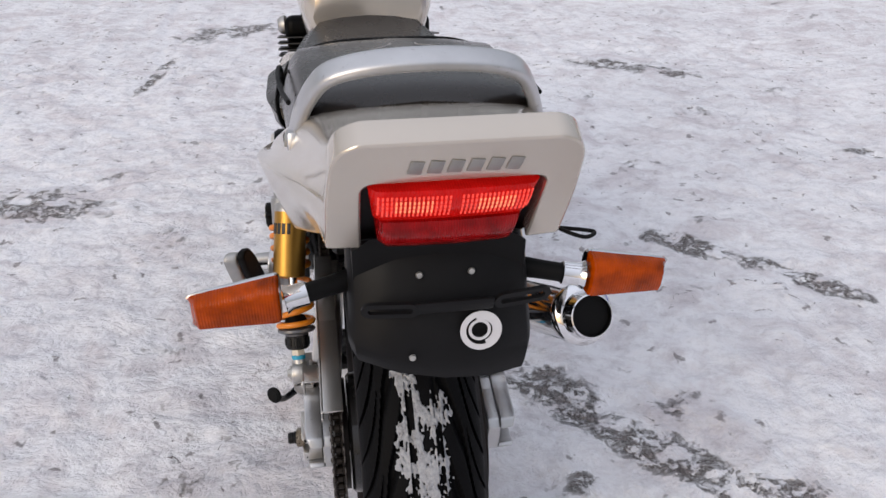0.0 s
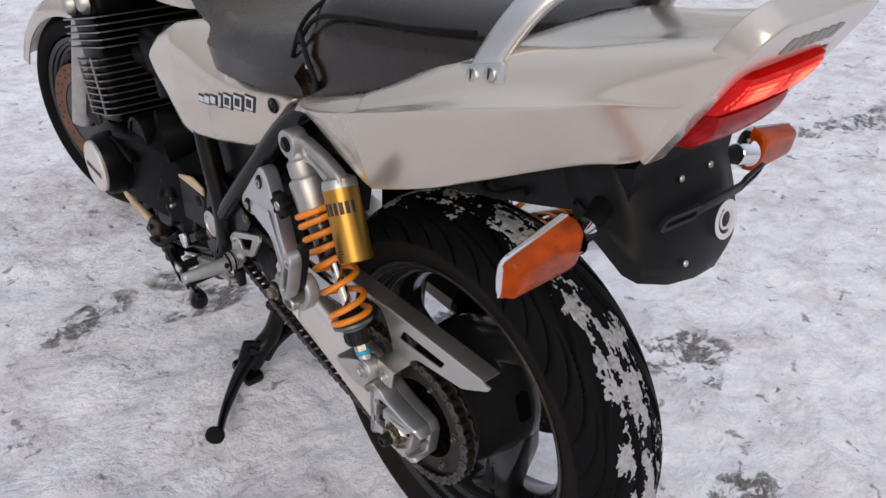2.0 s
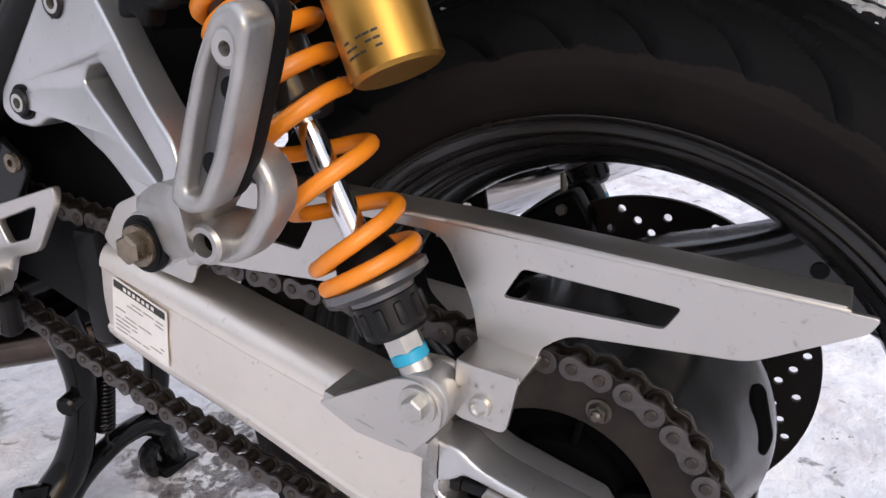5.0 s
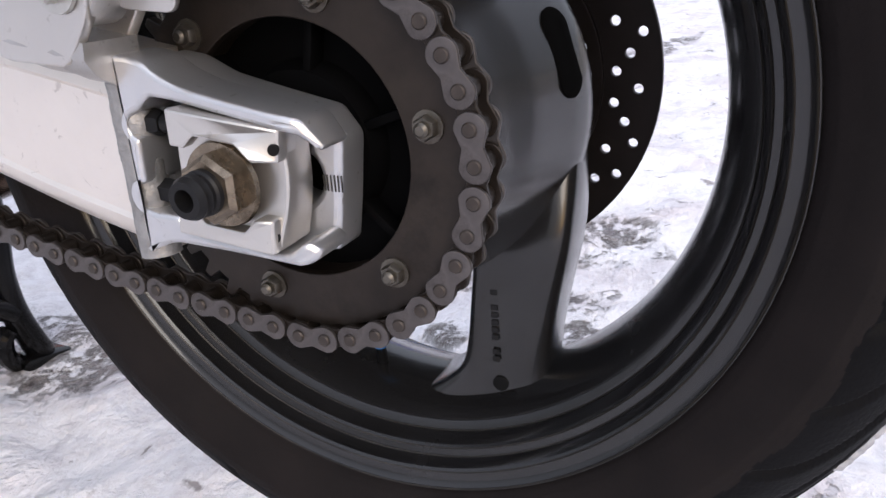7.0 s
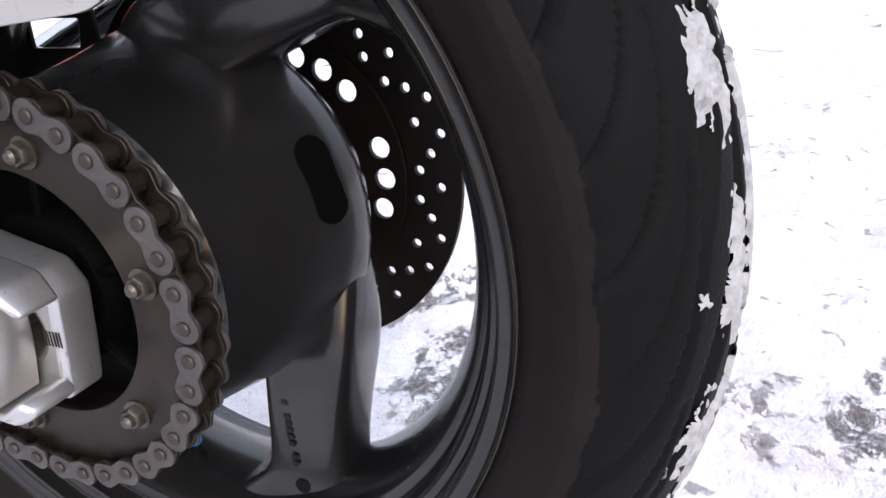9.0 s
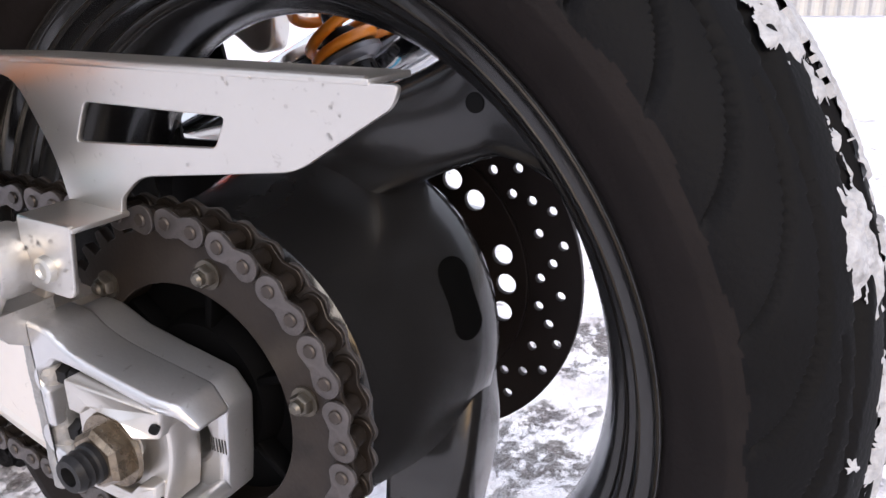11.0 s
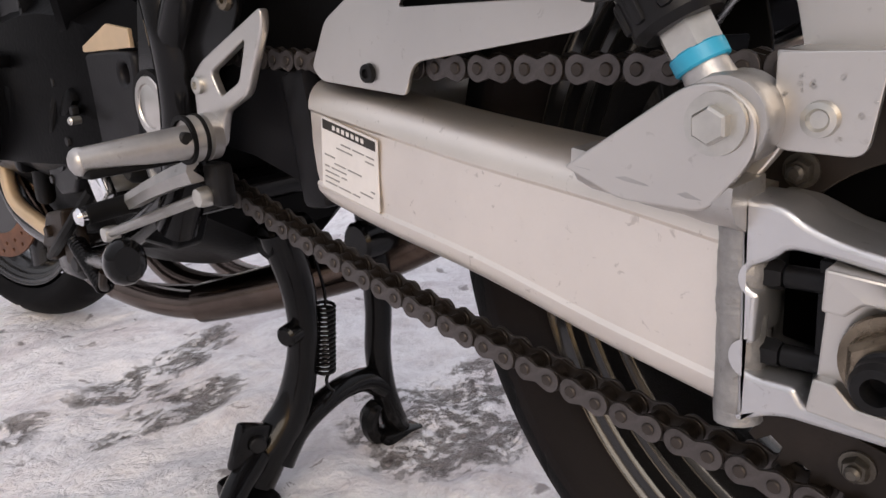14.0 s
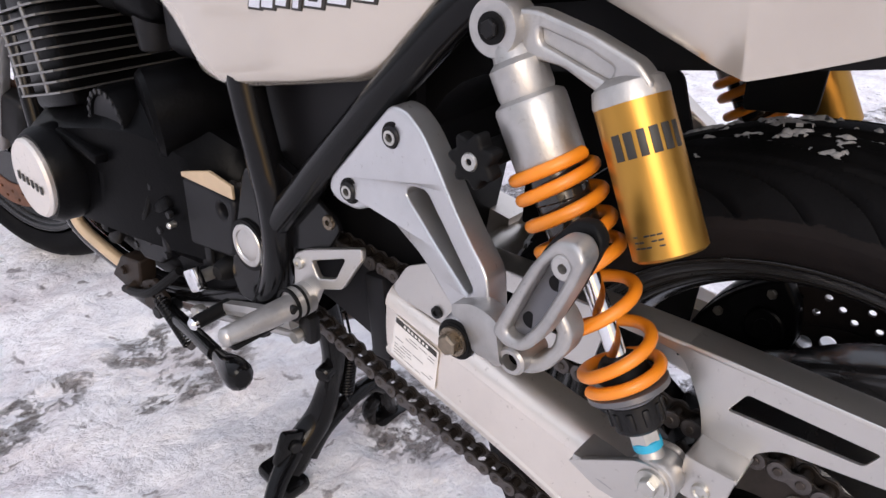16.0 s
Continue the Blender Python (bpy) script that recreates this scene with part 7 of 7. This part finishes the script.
part("stand_foot", smooth_loft([[Vector((-0.200 - 0.022 * f, 0.575 - 0.085 * f, 0.358 + 0.020 * f)) + Vector((0.70 * w * math.cos(t), -0.15 * w * math.cos(t), 0.85 * w * math.sin(t))) for t in (math.tau * k / 14 for k in range(14))] for f, w in ((0, 0.009), (0.35, 0.014), (0.7, 0.0215), (0.95, 0.0215), (1.05, 0.013))], 4), FRAME, sstand)
part("stand_root", rbox((0.04, 0.075, 0.05), (-0.128, 0.85, 0.305), 0.01), FRAME, sstand)
part("stand_spring", coil(Vector((-0.170, 0.742, 0.346)), Vector((-0.176, 0.672, 0.310)), 16, 0.0075, 0.0018, 6, 12), FRAME, sstand, "", 60)
part("stand_link", tube([(-0.176, 0.672, 0.310), (-0.184, 0.655, 0.318), (-0.186, 0.64, 0.335)], 0.004, 8, 3), GRIME, sstand)
part("stand_pin", rod((-0.135, 0.76, 0.318), (-0.172, 0.757, 0.318), 0.009), DARKGREY, sstand)

# -- front wheel, fork and mudguard, steered a little to the left --
FC = (1.53, 0.305)
FRONT_HALF = [(0.0, 0.300), (0.02, 0.297), (0.04, 0.288), (0.054, 0.272), (0.059, 0.258), (0.056, 0.245), (0.05, 0.234), (0.046, 0.2305)]
front_rim = [(x * 0.64, r) for x, r in rim_prof]
fwheel = part("front_wheel", lathe(front_rim, (0, FC[0], FC[1]), (1, 0, 0), 96, True), RIM, moto, "dark front wheel with brown brake discs", 25)
part("tyre", tyre_bmesh(FRONT_HALF, 160, lambda x, a: 0.004 if 0.012 < abs(x) < 0.05 and abs(((a * 14 / math.tau + abs(x) * 14) % 1) - 0.5) < 0.05 else 0.0, FC, None, 2), TYRE, fwheel, "", 50)
for k in range(3):
    a = 30 + 120 * k
    d = Vector((0, math.cos(radians(a)), math.sin(radians(a))))
    part("spoke", tube([Vector((0, *FC)) + d * 0.03, Vector((0, *FC)) + d * 0.12, Vector((0, *FC)) + d * 0.192], [0.035, 0.022, 0.026], 12, 4, flat=(1, 0.8)), RIM, fwheel)
part("hub", rod((-0.06, *FC), (0.06, *FC), 0.045, 0.045, 0.006), RIM, fwheel)
forks = []
BDISC = surface("rusty_disc", (0.16, 0.075, 0.045), 0.5, 0.6, 0.3, 30, 0.1, 300, dirt=(0.08, 0.045, 0.03), dirt_at=0.5)
for sx in (-1, 1):
    hl = [circle((FC[0] + r * math.cos(math.tau * (k + o) / 24), FC[1] + r * math.sin(math.tau * (k + o) / 24)), 0.004, 8) for k in range(24) for r, o in ((0.142, 0), (0.126, 0.5))]
    part("front_disc", plate([circle(FC, 0.155, 64), circle(FC, 0.105, 48)] + hl, sx * 0.072, 0.005, 0.0004, 0, "front_disc"), BDISC, fwheel)
    part("disc_carrier", plate([circle(FC, 0.107, 48), circle(FC, 0.03, 24)], sx * 0.070, 0.004, 0.0004, 0, "disc_carrier"), RIM, fwheel)
    forks.append(part("fork_leg", rod((sx * 0.105, 1.512, 0.305), (sx * 0.105, 1.365, 0.72), 0.028, 0.027, 0.004), CAST, moto, "silver fork leg with a chrome stanchion"))
    fork = forks[-1]
    part("stanchion", rod((sx * 0.105, 1.42, 0.555), (sx * 0.105, 1.28, 0.97), 0.0215), CHROME, fork)
    part("dust_seal", rod((sx * 0.105, 1.371, 0.702), (sx * 0.105, 1.359, 0.736), 0.029, 0.026, 0.004), RUBBER, fork)
    part("brake_caliper", rbox((0.05, 0.075, 0.11), (sx * 0.088, 1.44, 0.37), 0.014, Matrix.Rotation(radians(20), 4, 'X'), 3), DARKGREY, fork)
secs = []
for k in range(9):
    a = radians(20 + 11 * k)
    c = Vector((0, FC[0] + 0.335 * math.cos(a), FC[1] + 0.335 * math.sin(a)))
    n = Vector((0, math.cos(a), math.sin(a)))
    secs.append([c + Vector((x, 0, 0)) + n * h for x, h in ((-0.07, -0.05), (-0.068, -0.02), (-0.05, 0.0), (-0.02, 0.008), (0.02, 0.008), (0.05, 0.0), (0.068, -0.02), (0.07, -0.05), (0.066, -0.05), (0.046, -0.005), (0.018, 0.003), (-0.018, 0.003), (-0.046, -0.005), (-0.066, -0.05))])
mudguard = part("front_mudguard", smooth_loft(secs, 3), PEARL, moto, "pearl silver front mudguard", 50)
part("steering_head", rod((0, 1.22, 0.83), (0, 1.16, 1.02), 0.035), FRAME, moto, "black steering head")
for z, y in ((0.80, 1.335), (0.96, 1.282)):
    forks.append(part("fork_yoke", rbox((0.27, 0.06, 0.028), (0, y, z), 0.01), FRAME, moto, "black fork yoke"))
bars = part("handlebar", tube([(-0.36, 1.14, 1.24), (-0.26, 1.19, 1.25), (-0.14, 1.24, 1.16), (-0.08, 1.26, 1.02), (0.08, 1.26, 1.02), (0.14, 1.24, 1.16), (0.26, 1.19, 1.25), (0.36, 1.14, 1.24)], 0.011, 12, 6), FRAME, moto, "black handlebar with rubber grips")
for sx in (-1, 1):
    part("grip", rod((sx * 0.26, 1.19, 1.25), (sx * 0.375, 1.13, 1.238), 0.017), RUBBER, bars)
headlamp = part("headlamp", lathe([(0, 0), (0.01, 0.05), (0.06, 0.085), (0.11, 0.092), (0.115, 0.088), (0.122, 0.05), (0.125, 0)], (0, 1.34, 0.93), (0, 1, 0), 36), CHROME, moto, "round chrome headlamp")

STEER = Matrix.Translation((0.055, 0.11, 0.004)) @ Matrix.Translation((0, *FC)) @ Matrix.Rotation(radians(14), 4, 'Z') @ Matrix.Translation((0, -FC[0], -FC[1]))
for ob in (fwheel, mudguard, bars, headlamp, *forks):
    ob.matrix_local = STEER @ ob.matrix_local


# ---- distance: fence and parked vehicles across the yard ----
FENCEM = surface("weathered_sheet_fence", (0.47, 0.465, 0.455), 0.55, 0.1, 0.12, 1.2, 0.1, 60, dirt=(0.36, 0.35, 0.34), dirt_at=0.6)
POSTM = surface("grey_fence_post", (0.4, 0.4, 0.4), 0.5, 0.2, 0.12, 3, 0.1, 60)
fence = thing("fence", "grey corrugated sheet metal fence behind the snowy yard", "fence", at=(12.6, 0, 0))


def sheet(width, height):
    bm = bmesh.new()
    n = int(width / 0.05)
    cols = []
    for i in range(n + 1):
        x = 0.018 * (1 if (i // 2) % 2 else -1)
        cols.append([bm.verts.new((x + o, i * 0.05, z)) for o, z in ((0, 0.0), (0, height), (0.003, height), (0.003, 0.0))])
    for a, b in zip(cols, cols[1:]):
        for k in range(4):
            bm.faces.new((a[k], b[k], b[(k + 1) % 4], a[(k + 1) % 4]))
    return mesh_of(bm, "sheet", 20)


sheet_me, post_me = sheet(2.5, 2.2), mesh_of(rbox((0.06, 0.06, 2.3), (0, 0, 1.15), 0.006), "post")
sheet_me.materials.append(FENCEM)
post_me.materials.append(POSTM)
for k in range(-12, 12):
    ob = part("sheet", sheet_me, FENCEM, fence)
    ob.location = (0, k * 2.5 + 0.9, 0.03)
    ob = part("post", post_me, POSTM, fence)
    ob.location = (-0.06, k * 2.5 + 0.9 + (0.02 if k % 2 else 0), 0)

GLASS = surface("dark_window_glass", (0.03, 0.035, 0.04), 0.08, 0, 0.1, 2, 0, 100)
CARTYRE = surface("snowy_car_tyre", (0.015, 0.015, 0.016), 0.7, 0, 0.3, 6, 0.3, 60, dirt=(0.06, 0.06, 0.062), dirt_at=0.62)


def car(name, paint, label, at, turn, length=4.3, height=1.5, trim=None):
    """A parked car: body with sill, wheel arches, cabin, windows, lamps and wheels. Its nose points along +y before the turn."""
    root = thing(name, label, "car", "parked vehicles", at)
    root.rotation_euler = (0, 0, radians(turn))
    w = 0.86
    side = [(-length / 2, 0.42), (-length / 2, 0.86), (-length / 2 + 0.12, 0.95), (-length * 0.36, 0.99), (-length * 0.27, height), (length * 0.08, height), (length * 0.24, 1.0), (length * 0.46, 0.86), (length / 2, 0.72), (length / 2, 0.40), (length / 2 - 0.1, 0.28), (-length / 2 + 0.1, 0.28)]
    body_me = plate([rounded(side, 0.08, 4)], 0, 2 * w, 0.09, 3, "body")
    for v in body_me.vertices:
        if v.co.z > 1.0:
            v.co.x *= 1 - 0.22 * (v.co.z - 1.0) / (height - 1.0)
    part("body", body_me, paint, root)
    for sx in (-1, 1):
        for y0, y1, z1 in ((-length * 0.25, -length * 0.10, height - 0.08), (-length * 0.08, length * 0.12, height - 0.08)):
            part("window", loft([[(sx * (w + 0.012), y0, 1.02), (sx * (w + 0.012), y1 + (0.09 if y1 > 0 else 0), 1.02), (sx * (w * 0.83), y1, z1), (sx * (w * 0.83), y0 + (0.1 if y0 < -length * 0.2 else 0), z1)], [(sx * (w - 0.05), y0, 1.02), (sx * (w - 0.05), y1 + (0.09 if y1 > 0 else 0), 1.02), (sx * (w * 0.78), y1, z1), (sx * (w * 0.78), y0 + 0.1, z1)]]), GLASS, root)
        for y in (-length * 0.31, length * 0.31):
            wh = part("wheel", lathe([(0.0, 0.20), (0.01, 0.29), (0.04, 0.315), (0.15, 0.315), (0.18, 0.29), (0.19, 0.2)], (sx * (w - 0.17), y, 0.315), (sx, 0, 0), 32), CARTYRE, root)
            part("rim", lathe([(0.15, 0), (0.17, 0.05), (0.165, 0.15), (0.185, 0.205)], (sx * (w - 0.17), y, 0.315), (sx, 0, 0), 24), GREY, wh)
    if trim:
        part("bumper", rbox((2 * w + 0.06, 0.18, 0.24), (0, -length / 2, 0.46), 0.05), trim, root)
        part("bumper", rbox((2 * w + 0.06, 0.18, 0.24), (0, length / 2, 0.46), 0.05), trim, root)
    return root


CARBLUE = surface("blue_car_paint", (0.19, 0.22, 0.47), 0.3, 0.2, 0.08, 2, 0, 100, coat=0.6, dirt=(0.3, 0.3, 0.36), dirt_at=0.6)
CARRED = surface("red_car_paint", (0.62, 0.07, 0.03), 0.3, 0.0, 0.08, 2, 0, 100, coat=0.6)
car("parked_car", CARBLUE, "blue car parked on snow by the fence", (8.5, 1.88, 0), -88)
car("parked_car", CARRED, "red car with pale bumpers parked on snow", (9.0, 10.6, 0), 75, trim=WHITE)
